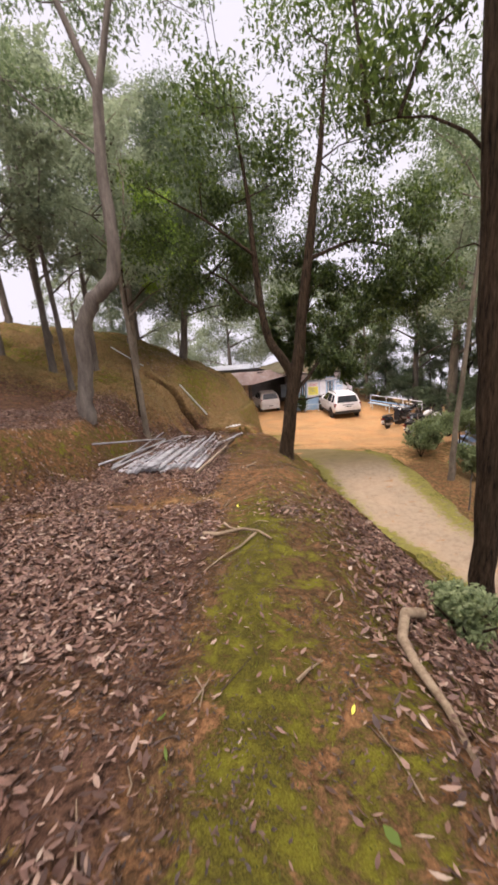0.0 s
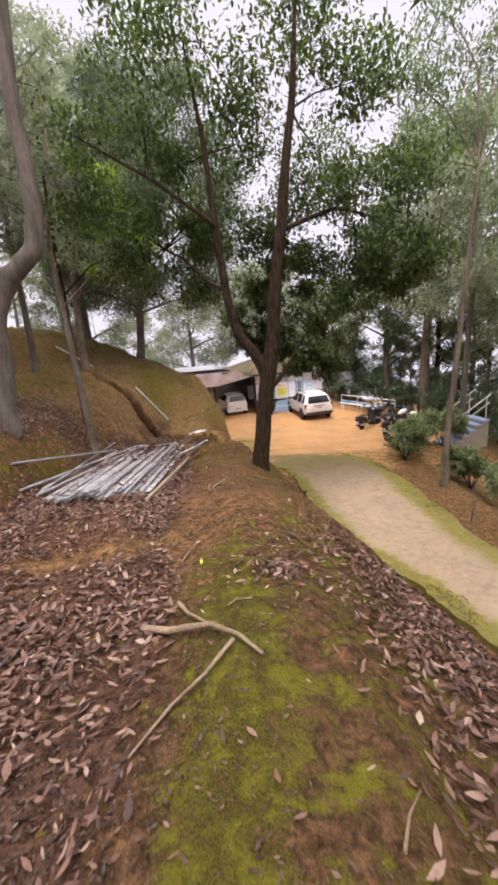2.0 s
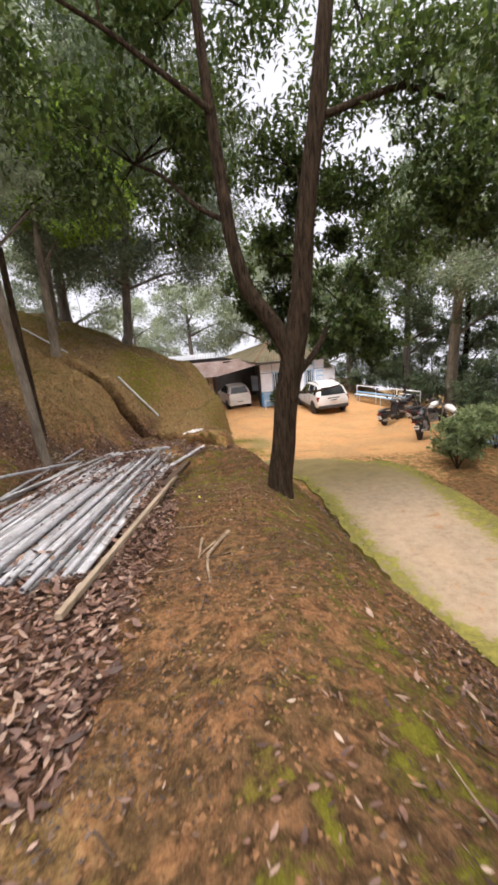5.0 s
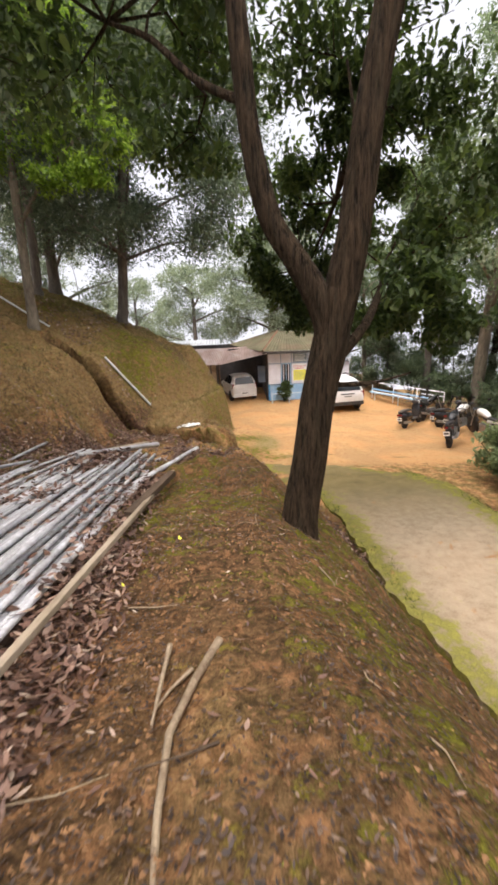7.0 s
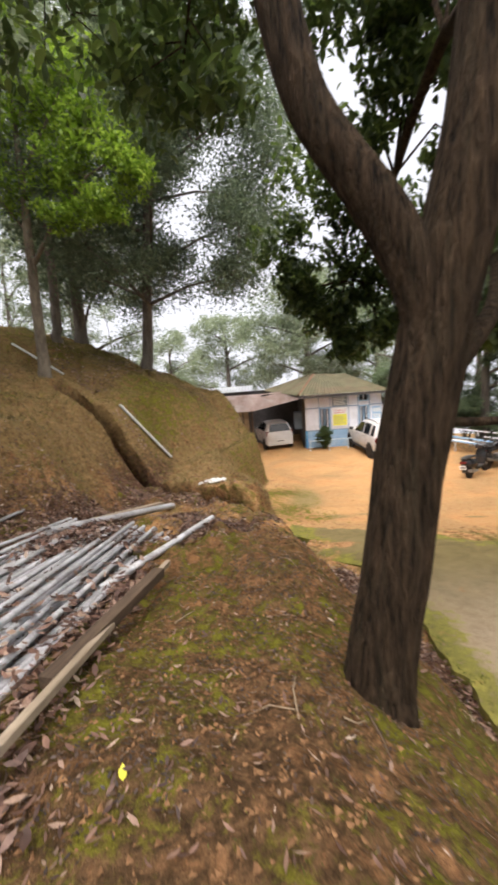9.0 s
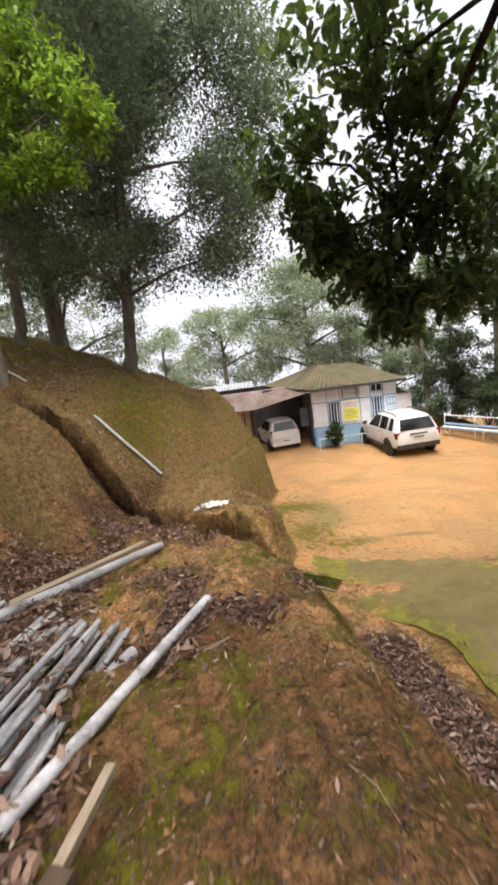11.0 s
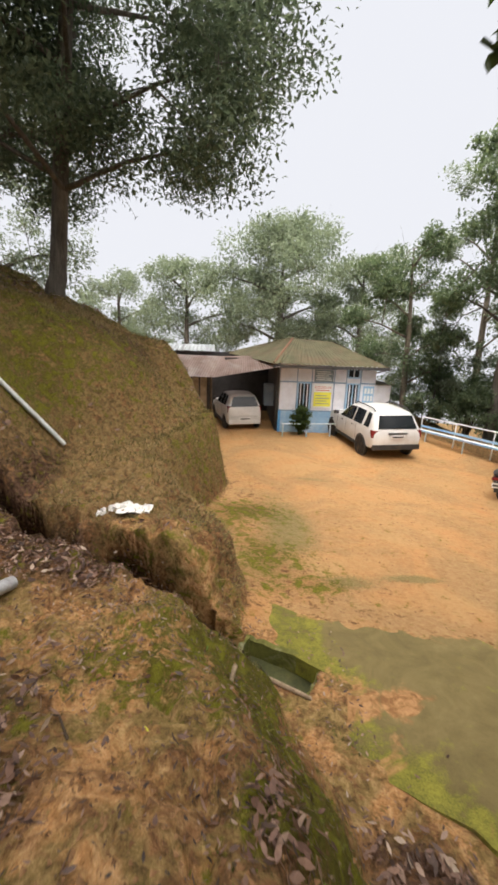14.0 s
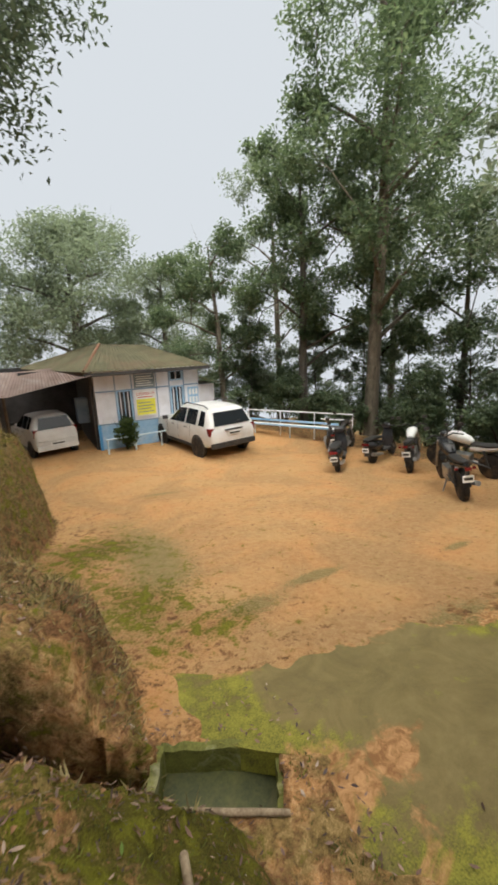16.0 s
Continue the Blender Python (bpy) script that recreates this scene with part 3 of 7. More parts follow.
left, right = curve(KERB, RY) + (0.09 * grain(RY * 2.3, 0.2, 21) + 0.05 * grain(RY * 6, 0.6, 22)) * (1 - 0.8 * step(15.8, 16.2, RY)) + 0.03 * grain(RY * 11, 0.6, 27), curve(FARSIDE, RY) + 0.08 * grain(RY * 1.9, 0.4, 23)
RX = left + (right - left) * RU
ends = curve(SLAB_END, RX) - 17.6 + 0.07 * grain(RX * 2.6, 0.7, 24) + 0.05 * grain(RX * 7, 0.1, 25)
RY2 = RY + ends * step(15.6, 17.6, RY)
RZ = yard_z(RX, RY2) + 0.05 - 0.024 * step(16.2, 16.7, RY) + 0.055 * (1 - step(12, 14.5, RY)) - (0.01 + 0.04 * np.exp(-((RX - left) / 0.22) ** 2)) * step(14.8, 15.6, RY) * (1 - step(16.3, 16.6, RY)) + 0.012 * grain(RX, RY2, 26) - 0.012 * step(17.2, 17.6, RY)
nu, nv = len(ru), len(ry)
ri = np.arange(nu * nv).reshape(nv, nu)
rq = np.stack([ri[:-1, :-1], ri[:-1, 1:], ri[1:, 1:], ri[1:, :-1]], -1).reshape(-1, 4)
lowr = ri + nu * nv
rim = []
for line in (ri[:, 0], ri[::-1, -1], ri[-1, :]):
    o = nu * nv
    rim += [(a, b2, b2 + o, a + o) for a, b2 in zip(line[:-1], line[1:])]
rv = np.concatenate([np.stack([RX, RY2, RZ], -1).reshape(-1, 3), np.stack([RX, RY2, RZ - 0.2], -1).reshape(-1, 3)])
road_mesh = mesh_np("road", rv, np.concatenate([rq, np.array(rim)]))


def road_material():
    m, nt, b = base_mat("road_concrete")
    tc = nt.nodes.new("ShaderNodeTexCoord")
    co = tc.outputs["Object"]
    a = nt.nodes.new("ShaderNodeAttribute")
    a.attribute_name = "moss"
    n1, n2, n3 = noise_tex(nt, co, 0.8, 5, 0.6, 0.3), noise_tex(nt, co, 7, 6, 0.65), noise_tex(nt, co, 90, 4)
    f = math_node(nt, "ADD", math_node(nt, "MULTIPLY", n2, 0.5), math_node(nt, "MULTIPLY", n3, 0.5))
    col = mixc(nt, ramp(nt, n1, [(0.4, (0, 0, 0)), (0.6, (1, 1, 1))]), ramp(nt, f, [(0.38, (0.25, 0.185, 0.12)), (0.62, (0.40, 0.315, 0.22))]), ramp(nt, f, [(0.38, (0.31, 0.22, 0.14)), (0.62, (0.46, 0.35, 0.24))]))
    old = nt.nodes.new("ShaderNodeAttribute")
    old.attribute_name = "age"
    col = mixc(nt, math_node(nt, "MULTIPLY", old.outputs["Fac"], 0.9), col, ramp(nt, noise_tex(nt, co, 2.2, 10, 0.75, 0.5), [(0.32, (0.105, 0.082, 0.026)), (0.5, (0.15, 0.116, 0.039)), (0.68, (0.205, 0.155, 0.06))]))
    v = math_node(nt, "ADD", a.outputs["Fac"], math_node(nt, "MULTIPLY", math_node(nt, "SUBTRACT", math_node(nt, "ADD", math_node(nt, "MULTIPLY", n2, 0.7), math_node(nt, "MULTIPLY", n1, 0.3)), 0.5), 3.4))
    fac = ramp(nt, v, [(0.4, (0, 0, 0)), (0.85, (0.9, 0.9, 0.9))])
    col = mixc(nt, fac, col, ramp(nt, f, [(0.40, (0.085, 0.08, 0.016)), (0.60, (0.26, 0.245, 0.035))]))
    soil = nt.nodes.new("ShaderNodeAttribute")
    soil.attribute_name = "soil"
    sv = math_node(nt, "ADD", soil.outputs["Fac"], math_node(nt, "MULTIPLY", math_node(nt, "SUBTRACT", noise_tex(nt, co, 3.2, 7, 0.65, 0.5), 0.5), 3.0))
    col = mixc(nt, ramp(nt, sv, [(0.4, (0, 0, 0)), (0.7, (0.95, 0.95, 0.95))]), col, ramp(nt, noise_tex(nt, co, 13, 8, 0.68, 0.8), [(0.38, (0.22, 0.105, 0.04)), (0.62, (0.48, 0.26, 0.115))]))
    nt.links.new(col, b.inputs["Base Color"])
    b.inputs["Roughness"].default_value = 0.82
    b.inputs["Specular IOR Level"].default_value = 0.2
    bump(nt, b, f, 0.4, 0.012)
    return m


wide = (right - left)
mossr = 1.3 * np.exp(-((RX - left) / 0.42) ** 2) + 1.3 * np.exp(-((right - RX) / 0.6) ** 2) 
mossr = mossr * (1 - 0.3 * step(12, 14.5, RY)) + 1.0 * step(16.55, 16.85, RY) * (1 - step(1.15, 1.7, RX)) + 0.06 * step(13.5, 15.5, RY) * (1 - step(2.5, 3.5, RX)) + 0.15 * np.exp(-((RX - 1.95) / 0.3) ** 2 - ((RY - 15.5) / 0.25) ** 2)
soilr = 0.8 * np.exp(-((RX - 1.72) / 0.3) ** 2 - ((RY - 16.1) / 0.28) ** 2) + 0.35 * np.exp(-((RX - left) / 0.3) ** 2) * step(15, 15.6, RY) * (1 - step(16.45, 16.65, RY)) + 0.5 * step(17.45, 17.6, RY) + 0.1 * (1 - step(12, 14, RY)) * np.exp(-((RX - (left + right) / 2) / 0.8) ** 2)
at = road_mesh.attributes.new("soil", "FLOAT", "POINT")
at.data.foreach_set("value", np.tile(np.clip(soilr.ravel(), 0, 1), 2).astype(np.float32))
at = road_mesh.attributes.new("age", "FLOAT", "POINT")
at.data.foreach_set("value", np.tile((step(12.5, 15.5, RY)).ravel(), 2).astype(np.float32))
at = road_mesh.attributes.new("moss", "FLOAT", "POINT")
at.data.foreach_set("value", np.tile(np.clip(mossr.ravel(), 0, 1), 2).astype(np.float32))
road = smooth(part("road", road_mesh, road_material()), 40)
tagged(road, "worn concrete track with mossy edges ending in sand", "road", kind="structure")


# ---- trees ----
def leaves(centers, sizes, rng, droop=0.5, narrow=0.4, fine=False):
    """Folded leaves, one island each, as one mesh."""
    n = len(centers)
    a = rng.uniform(0, 2 * math.pi, n)
    pitch = rng.normal(-droop, 0.55, n)
    d = np.stack([np.cos(a) * np.cos(pitch), np.sin(a) * np.cos(pitch), np.sin(pitch)], -1)
    s = np.stack([-np.sin(a), np.cos(a), rng.normal(0, 0.35, n)], -1)
    s /= np.linalg.norm(s, axis=1)[:, None]
    u = np.cross(d, s)
    L = sizes[:, None]
    w = L * narrow * 0.5
    base, tip = centers - d * L * 0.5, centers + d * L * 0.5 - u * 0.12 * L
    if fine:
        a1, a2 = centers - d * L * 0.22, centers + d * L * 0.16 - u * 0.03 * L
        v = np.stack([base, a1 + s * w * 0.95 + u * w * 0.3, a2 + s * w * 0.85 + u * w * 0.2, tip, a2 - s * w * 0.85 + u * w * 0.2, a1 - s * w * 0.95 + u * w * 0.3], 1).reshape(-1, 3)
        o = np.arange(n)[:, None] * 6
        return mesh_np("crown", v, np.concatenate([o + np.array([[0, 1, 2, 3]]), o + np.array([[0, 3, 4, 5]])]))
    mid = centers - d * L * 0.06
    v = np.stack([base, mid + s * w + u * w * 0.35, tip, mid - s * w + u * w * 0.35], 1).reshape(-1, 3)
    o = np.arange(n)[:, None] * 4
    f = np.concatenate([o + np.array([[0, 1, 2]]), o + np.array([[0, 2, 3]])])
    return mesh_np("crown", v, f)


def crown_points(clumps, per, rng):
    """Leaf places: shells of many small tufts within each clump (centre, radii)."""
    out = []
    for c, r, *share in clumps:
        k = max(4, int(per * (share[0] if share else 1.0) / 42))
        t = rng.normal(0, 1, (k, 3))
        t /= np.linalg.norm(t, axis=1)[:, None]
        t *= rng.uniform(0.35, 1.0, (k, 1))
        t = t * np.array(r) + np.array(c)
        reach = 0.24 * (r[0] * r[1] * r[2]) ** (1 / 3)
        for p in t:
            out.append(p + np.clip(rng.normal(0, 1, (42, 3)), -1.7, 1.7) * reach * np.array([1, 1, 0.75]))
    return np.concatenate(out)


def tree(label, base, trunk, limbs, clumps, bark, leaf, size, per, seed, droop=0.5, narrow=0.42, twigs=True, group="", n=9):
    """Trunk and limbs as tapered tubes, twigs into each clump, and a crown of leaves. Points are in world metres."""
    rng = np.random.default_rng(seed)
    b0 = Vector(base)
    ob = thing("tree", Matrix.Translation(b0), label, "tree", group)

    def rel(p):
        return Vector(p) - b0

    def wavy(pts, radii, sub=4, amp=0.1):
        q, rr = [], []
        for i in range(len(pts) - 1):
            for k in range(sub):
                f = k / sub
                p = Vector(pts[i]).lerp(Vector(pts[i + 1]), f)
                r = radii[i] + (radii[i + 1] - radii[i]) * f
                j = Vector(rng.normal(0, amp * r, 3)) if (i or k) else Vector((0, 0, 0))
                q.append(rel(p) + j)
                rr.append(r)
        q.append(rel(pts[-1]))
        rr.append(radii[-1])
        return q, rr

    def flowing(knots):
        # an even, rounded line through the knots
        ks = np.array(knots, float)
        run = np.concatenate([[0], np.cumsum(np.linalg.norm(np.diff(ks[:, :3], axis=0), axis=1))])
        at = np.linspace(0, run[-1], int(run[-1] / 0.09))
        raw = np.stack([np.interp(at, run, ks[:, k]) for k in range(4)], -1)
        for _ in range(5):
            raw[1:-1] = 0.25 * raw[:-2] + 0.5 * raw[1:-1] + 0.25 * raw[2:]
        raw[:, 0] += 0.02 * grain(at * 0.9, at * 0, 71)
        raw[:, 1] += 0.02 * grain(at * 0.9, at * 0, 72)
        return [rel(p[:3]) for p in raw], [float(p[3]) for p in raw]

    q, rr = flowing(trunk) if n >= 12 else wavy([p[:3] for p in trunk], [p[3] for p in trunk], 4, 0.1)
    smooth(part("trunk", tube(bmesh.new(), q, rr, 40 if n >= 12 else n + 3, True, 0.07 if n >= 12 else 0.0), bark, ob), 60)
    ends = [Vector(p[:3]) for p in trunk[len(trunk) // 2:]]
    for limb in limbs:
        q, rr = flowing(limb) if n >= 12 else wavy([p[:3] for p in limb], [p[3] for p in limb])
        smooth(part("limb", tube(bmesh.new(), q, rr, 24 if n >= 12 else n, True, 0.06 if n >= 12 else 0.0), bark, ob), 60)
        ends += [Vector(p[:3]) for p in limb[1:]]
    if twigs and clumps:
        bm = bmesh.new()
        for c, r, *_ in clumps:
            c = Vector(c)
            a = min(ends, key=lambda p: (p - c).length + max(0, p.z - c.z) * 0.5)
            mid = a.lerp(c, 0.5) + Vector(rng.normal(0, 0.12, 3)) + Vector((0, 0, 0.12 * (c - a).length))
            w = min(0.03, 0.01 + 0.008 * (c - a).length)
            tube(bm, [rel(a), rel(mid), rel(c)], [w, w * 0.7, w * 0.3], 5)
            for k in range(5):
                e = c + Vector(rng.normal(0, 0.6, 3)) * Vector(r).length * 0.45
                tube(bm, [rel(mid.lerp(c, rng.uniform(0, 1))), rel(e)], [w * 0.4, w * 0.15], 4)
        tagged(part("branchwork", bm, bark, ob), kind="stuff")
    if clumps:
        pts = crown_points(clumps, per, rng) - np.array(b0)
        me = leaves(pts, rng.uniform(0.65, 1.3, len(pts)) * size, rng, droop, narrow, n >= 12)
        part("crown", me, leaf, ob)
    return ob


# the forked tree on the path's edge
tree("dark forked broadleaf tree leaning on the path's edge", (1.23, 10.7, 2.85),
     [(1.2, 10.7, 2.45, 0.30), (1.23, 10.7, 2.8, 0.225), (1.27, 10.7, 3.15, 0.185), (1.4, 10.7, 4.0, 0.17), (1.55, 10.7, 4.75, 0.168), (1.63, 10.7, 5.2, 0.16), (1.74, 10.7, 5.8, 0.142), (1.85, 10.7, 6.7, 0.125), (2.0, 10.7, 7.6, 0.11), (2.35, 10.7, 9.8, 0.07), (2.6, 10.9, 12, 0.02)],
     [[(1.5, 10.7, 4.3, 0.05), (1.53, 10.7, 4.75, 0.10), (1.5, 10.7, 5.1, 0.125), (1.3, 10.72, 5.5, 0.115), (1.02, 10.75, 5.88, 0.10), (0.88, 10.75, 6.5, 0.09), (0.78, 10.8, 7.4, 0.08), (0.7, 11, 9.3, 0.05), (0.5, 11.2, 11.2, 0.02)],
      [(1.5, 10.65, 4.55, 0.03), (1.66, 10.7, 4.75, 0.055), (1.95, 10.95, 4.98, 0.045), (2.4, 11.8, 5.4, 0.035), (3.0, 13.6, 5.7, 0.02)],
      [(1.62, 10.7, 4.45, 0.025), (1.9, 10.65, 4.42, 0.018), (2.3, 10.6, 4.55, 0.008)],
      [(1.8, 10.7, 6.3, 0.06), (2.1, 12, 6.9, 0.045), (2.2, 13.5, 6.6, 0.03), (2.0, 14.8, 5.8, 0.012)],
      [(0.86, 10.75, 6.75, 0.038), (0.45, 11.0, 7.0, 0.032), (0.0, 11.4, 7.55, 0.026), (-0.4, 11.7, 7.8, 0.02), (-1.2, 12.2, 8.5, 0.01)],
      [(0.75, 10.8, 8.0, 0.04), (-0.4, 10.8, 8.9, 0.03), (-1.6, 10.6, 9.6, 0.012)],
      [(2.05, 10.7, 7.8, 0.05), (3.2, 11.0, 8.2, 0.04), (4.8, 11.2, 7.8, 0.015)]],
     [(c, r, 0.4 if c[1] > 14.3 else (0.58 if 13.5 < c[1] < 13.7 or (c[0] > 2.3 and c[1] < 12.2 and c[2] < 6.7) else (0.55 if c[0] < 0.7 else 1.0))) for c, r in [((2.22, 14.6, 6.61), (0.45, 0.5, 0.35)), ((1.77, 14.6, 6.73), (0.45, 0.5, 0.35)), ((2.25, 13.6, 7.48), (0.4, 0.4, 0.35)), ((2.81, 13.6, 7.72), (0.4, 0.4, 0.35)), ((1.77, 13.6, 7.01), (0.4, 0.4, 0.35)), ((3.05, 13.6, 6.82), (0.4, 0.4, 0.35)), ((2.36, 13.6, 8.11), (0.4, 0.4, 0.35)), ((1.0, 14.7, 6.35), (0.38, 0.45, 0.4)), ((1.15, 14.7, 5.7), (0.32, 0.4, 0.32)), ((1.65, 14.8, 5.3), (0.32, 0.4, 0.26)), ((2.0, 14.9, 4.95), (0.32, 0.4, 0.26)), ((2.7, 14.9, 5.1), (0.45, 0.45, 0.35)), ((3.5, 14.8, 5.0), (0.5, 0.5, 0.35)), ((4.3, 14.6, 5.4), (0.5, 0.5, 0.4)), ((4.8, 14.6, 6.2), (0.6, 0.6, 0.5)), ((2.0, 14.6, 6.1), (0.55, 0.5, 0.45)), ((3.0, 14.5, 6.2), (0.6, 0.6, 0.5)), ((1.6, 14.5, 7.1), (0.6, 0.6, 0.5)), ((3.9, 14.4, 7.1), (0.7, 0.7, 0.5)),
      ((-0.6, 12.4, 7.6), (0.8, 0.8, 0.6)), ((-1.4, 12.2, 8.7), (0.9, 0.8, 0.8)), ((-0.4, 11.6, 8.4), (0.8, 0.8, 0.7)), ((-1.6, 11.0, 9.7), (0.9, 0.8, 0.7)), ((-0.3, 11.2, 9.8), (0.9, 0.8, 0.8)), ((0.3, 12.0, 6.9), (0.5, 0.6, 0.4)),
      ((4.2, 11.2, 7.6), (0.9, 0.8, 0.7)), ((5.2, 11.3, 7.2), (0.8, 0.7, 0.7)), ((3.6, 11.2, 8.6), (0.9, 0.9, 0.7)), ((4.9, 11.2, 8.8), (0.8, 0.8, 0.7)), ((4.5, 11.6, 6.5), (0.6, 0.5, 0.4)),
      ((1.2, 11.4, 10.6), (1.1, 1.0, 0.8)), ((2.8, 11.4, 11.2), (1.1, 1.0, 0.9)), ((0.2, 11.3, 11.8), (1.0, 1.0, 0.8)), ((3.9, 11.2, 10.4), (0.9, 0.8, 0.8)), ((2.2, 11.6, 12.8), (1.3, 1.2, 0.9)),
      ((-1.1, 11.6, 7.4), (0.8, 0.7, 0.6)), ((-2.0, 11.4, 8.6), (0.8, 0.8, 0.8)), ((0.5, 12.6, 9.0), (0.8, 0.9, 0.7)), ((1.5, 13.0, 8.2), (0.9, 0.9, 0.7)), ((2.6, 13.2, 8.8), (0.9, 0.9, 0.8)), ((1.4, 12.6, 10.0), (1.0, 1.0, 0.8)), ((0.4, 12.8, 8.0), (0.5, 0.6, 0.5)), ((3.4, 13.0, 9.8), (1.0, 1.0, 0.8)), ((3.0, 12.6, 7.4), (0.7, 0.7, 0.5)), ((-0.2, 10.4, 10.8), (0.9, 0.9, 0.7)),
      ((2.75, 11.5, 5.35), (0.42, 0.5, 0.36)), ((3.2, 11.8, 4.9), (0.4, 0.4, 0.28)), ((2.4, 11.9, 5.0), (0.3, 0.35, 0.25)), ((3.3, 11.6, 6.4), (0.55, 0.5, 0.55)), ((2.9, 12.0, 5.9), (0.4, 0.4, 0.35)), ((-0.9, 11.2, 8.1), (0.7, 0.6, 0.55)), ((0.1, 11.6, 9.3), (0.7, 0.6, 0.6)), ((0.45, 11.6, 8.2), (0.4, 0.5, 0.45)), ((3.9, 11.2, 6.9), (0.6, 0.5, 0.5)),
      ((1.7, 14.75, 5.35), (0.38, 0.42, 0.34)), ((1.35, 14.75, 5.6), (0.32, 0.4, 0.28)), ((1.9, 14.8, 4.88), (0.26, 0.34, 0.2)), ((2.1, 14.75, 5.75), (0.42, 0.42, 0.34)), ((2.5, 14.75, 5.65), (0.42, 0.42, 0.34)), ((2.35, 14.8, 5.15), (0.34, 0.4, 0.28)), ((1.2, 14.75, 6.0), (0.32, 0.4, 0.3))]],
     BARK, LEAF_NEAR, 0.11, 1450, 11, n=12, narrow=0.5)

# straight trunk by the path and the slim tree beside the road
tree("tall dark straight tree trunk on the bank", (3.36, 4.5, gz(3.36, 4.5) - 0.1),
     [(3.39, 4.5, gz(3.36, 4.5) - 0.2, 0.22), (3.38, 4.5, gz(3.36, 4.5) + 0.3, 0.15), (3.33, 4.5, 4.6, 0.13), (3.21, 4.5, 6.2, 0.122), (3.09, 4.5, 8.0, 0.11), (3.0, 4.6, 11, 0.08)],
     [[(3.1, 4.5, 7.7, 0.022), (2.92, 4.62, 7.98, 0.018), (2.65, 4.8, 8.2, 0.014), (2.4, 5.0, 8.3, 0.01), (2.15, 5.2, 8.33, 0.005)], [(3.18, 4.5, 6.9, 0.012), (3.05, 4.62, 7.02, 0.009), (2.92, 4.72, 7.0, 0.006), (2.8, 4.8, 6.85, 0.004)]],
     # the six highest clumps are out of view, added to shade the path
     [((2.4, 5.3, 8.8), (0.7, 0.7, 0.5)), ((3.4, 5.6, 9.6), (0.9, 0.9, 0.7)), ((2.6, 6.4, 10.2), (0.9, 0.9, 0.7)), ((4.4, 3.4, 10.6), (1.4, 1.4, 0.8)), ((2.2, 2.8, 11.2), (1.5, 1.5, 0.8)), ((3.4, 4.6, 12.2), (1.8, 1.8, 0.9)), ((0.8, 4.0, 11.6), (1.3, 1.3, 0.7)), ((1.6, 6.6, 12.0), (1.4, 1.4, 0.8)), ((5.4, 5.6, 11.4), (1.4, 1.4, 0.8))], BARK, LEAF_NEAR, 0.12, 700, 12)
tree("slim grey tree beside the mossy road edge", (6.25, 12.0, gz(6.25, 12.0) - 0.1),
     [(6.25, 12.0, gz(6.25, 12.0) - 0.1, 0.11), (6.3, 12.0, 3, 0.075), (6.42, 12.0, 4.5, 0.068), (6.5, 12.0, 6, 0.06), (6.75, 12.1, 9, 0.04)],
     [[(6.54, 12, 6.5, 0.025), (7.2, 12.2, 7.6, 0.01)]],
     [((7.2, 12.4, 8.6), (1.2, 1.2, 1.2)), ((8.4, 13, 7.4), (1.2, 1.2, 1.1)), ((6.6, 12.6, 10.2), (1.2, 1.2, 1.0)), ((9.0, 14, 9.6), (1.5, 1.5, 1.4)), ((5.5, 12.5, 10.8), (1.0, 0.9, 0.8)), ((6.4, 12.7, 12.0), (1.1, 1.0, 0.9)), ((5.1, 12.5, 9.4), (0.7, 0.7, 0.55)), ((7.8, 12.9, 11.4), (1.1, 1.0, 0.9))], BARK_PALE, LEAF_FAR, 0.13, 900, 13)
# the bent tree on the hill side
tree("bent grey-brown tree on the leafy hillside", (-3.6, 9.8, gz(-3.6, 9.8) - 0.1),
     [(-3.62, 9.8, gz(-3.6, 9.8) - 0.1, 0.22), (-3.5, 9.8, 5.4, 0.18), (-3.3, 9.8, 6.7, 0.17), (-2.95, 9.8, 7.25, 0.17), (-2.45, 9.8, 7.6, 0.16), (-2.25, 9.8, 8.3, 0.14), (-2.3, 9.8, 9.8, 0.12), (-2.12, 9.8, 11.2, 0.1)],
     [[(-2.12, 9.8, 11.1, 0.08), (-2.65, 9.8, 12.6, 0.06), (-3.2, 9.9, 14, 0.02)], [(-2.12, 9.8, 11.1, 0.08), (-1.65, 9.8, 12.5, 0.06), (-1.3, 9.9, 14, 0.02)],
      [(-2.3, 9.8, 10, 0.03), (-3.2, 9.9, 10.8, 0.02), (-4.1, 10, 11.6, 0.01)]],
     [((-3.4, 10.2, 13.2), (1.0, 0.9, 0.8)), ((-1.4, 10.2, 13.2), (1.0, 0.9, 0.8)), ((-4.4, 10.4, 11.8), (0.9, 0.8, 0.7)), ((-2.3, 10.6, 12.7), (1.0, 0.9, 0.7)), ((-5.3, 10.8, 12.6), (1.1, 1.0, 0.8)), ((-0.5, 10.8, 12.9), (1.0, 0.9, 0.7)), ((-3.4, 10.6, 11.6), (0.7, 0.7, 0.5))], BARK_MIST, LEAF_FAR, 0.12, 750, 14)


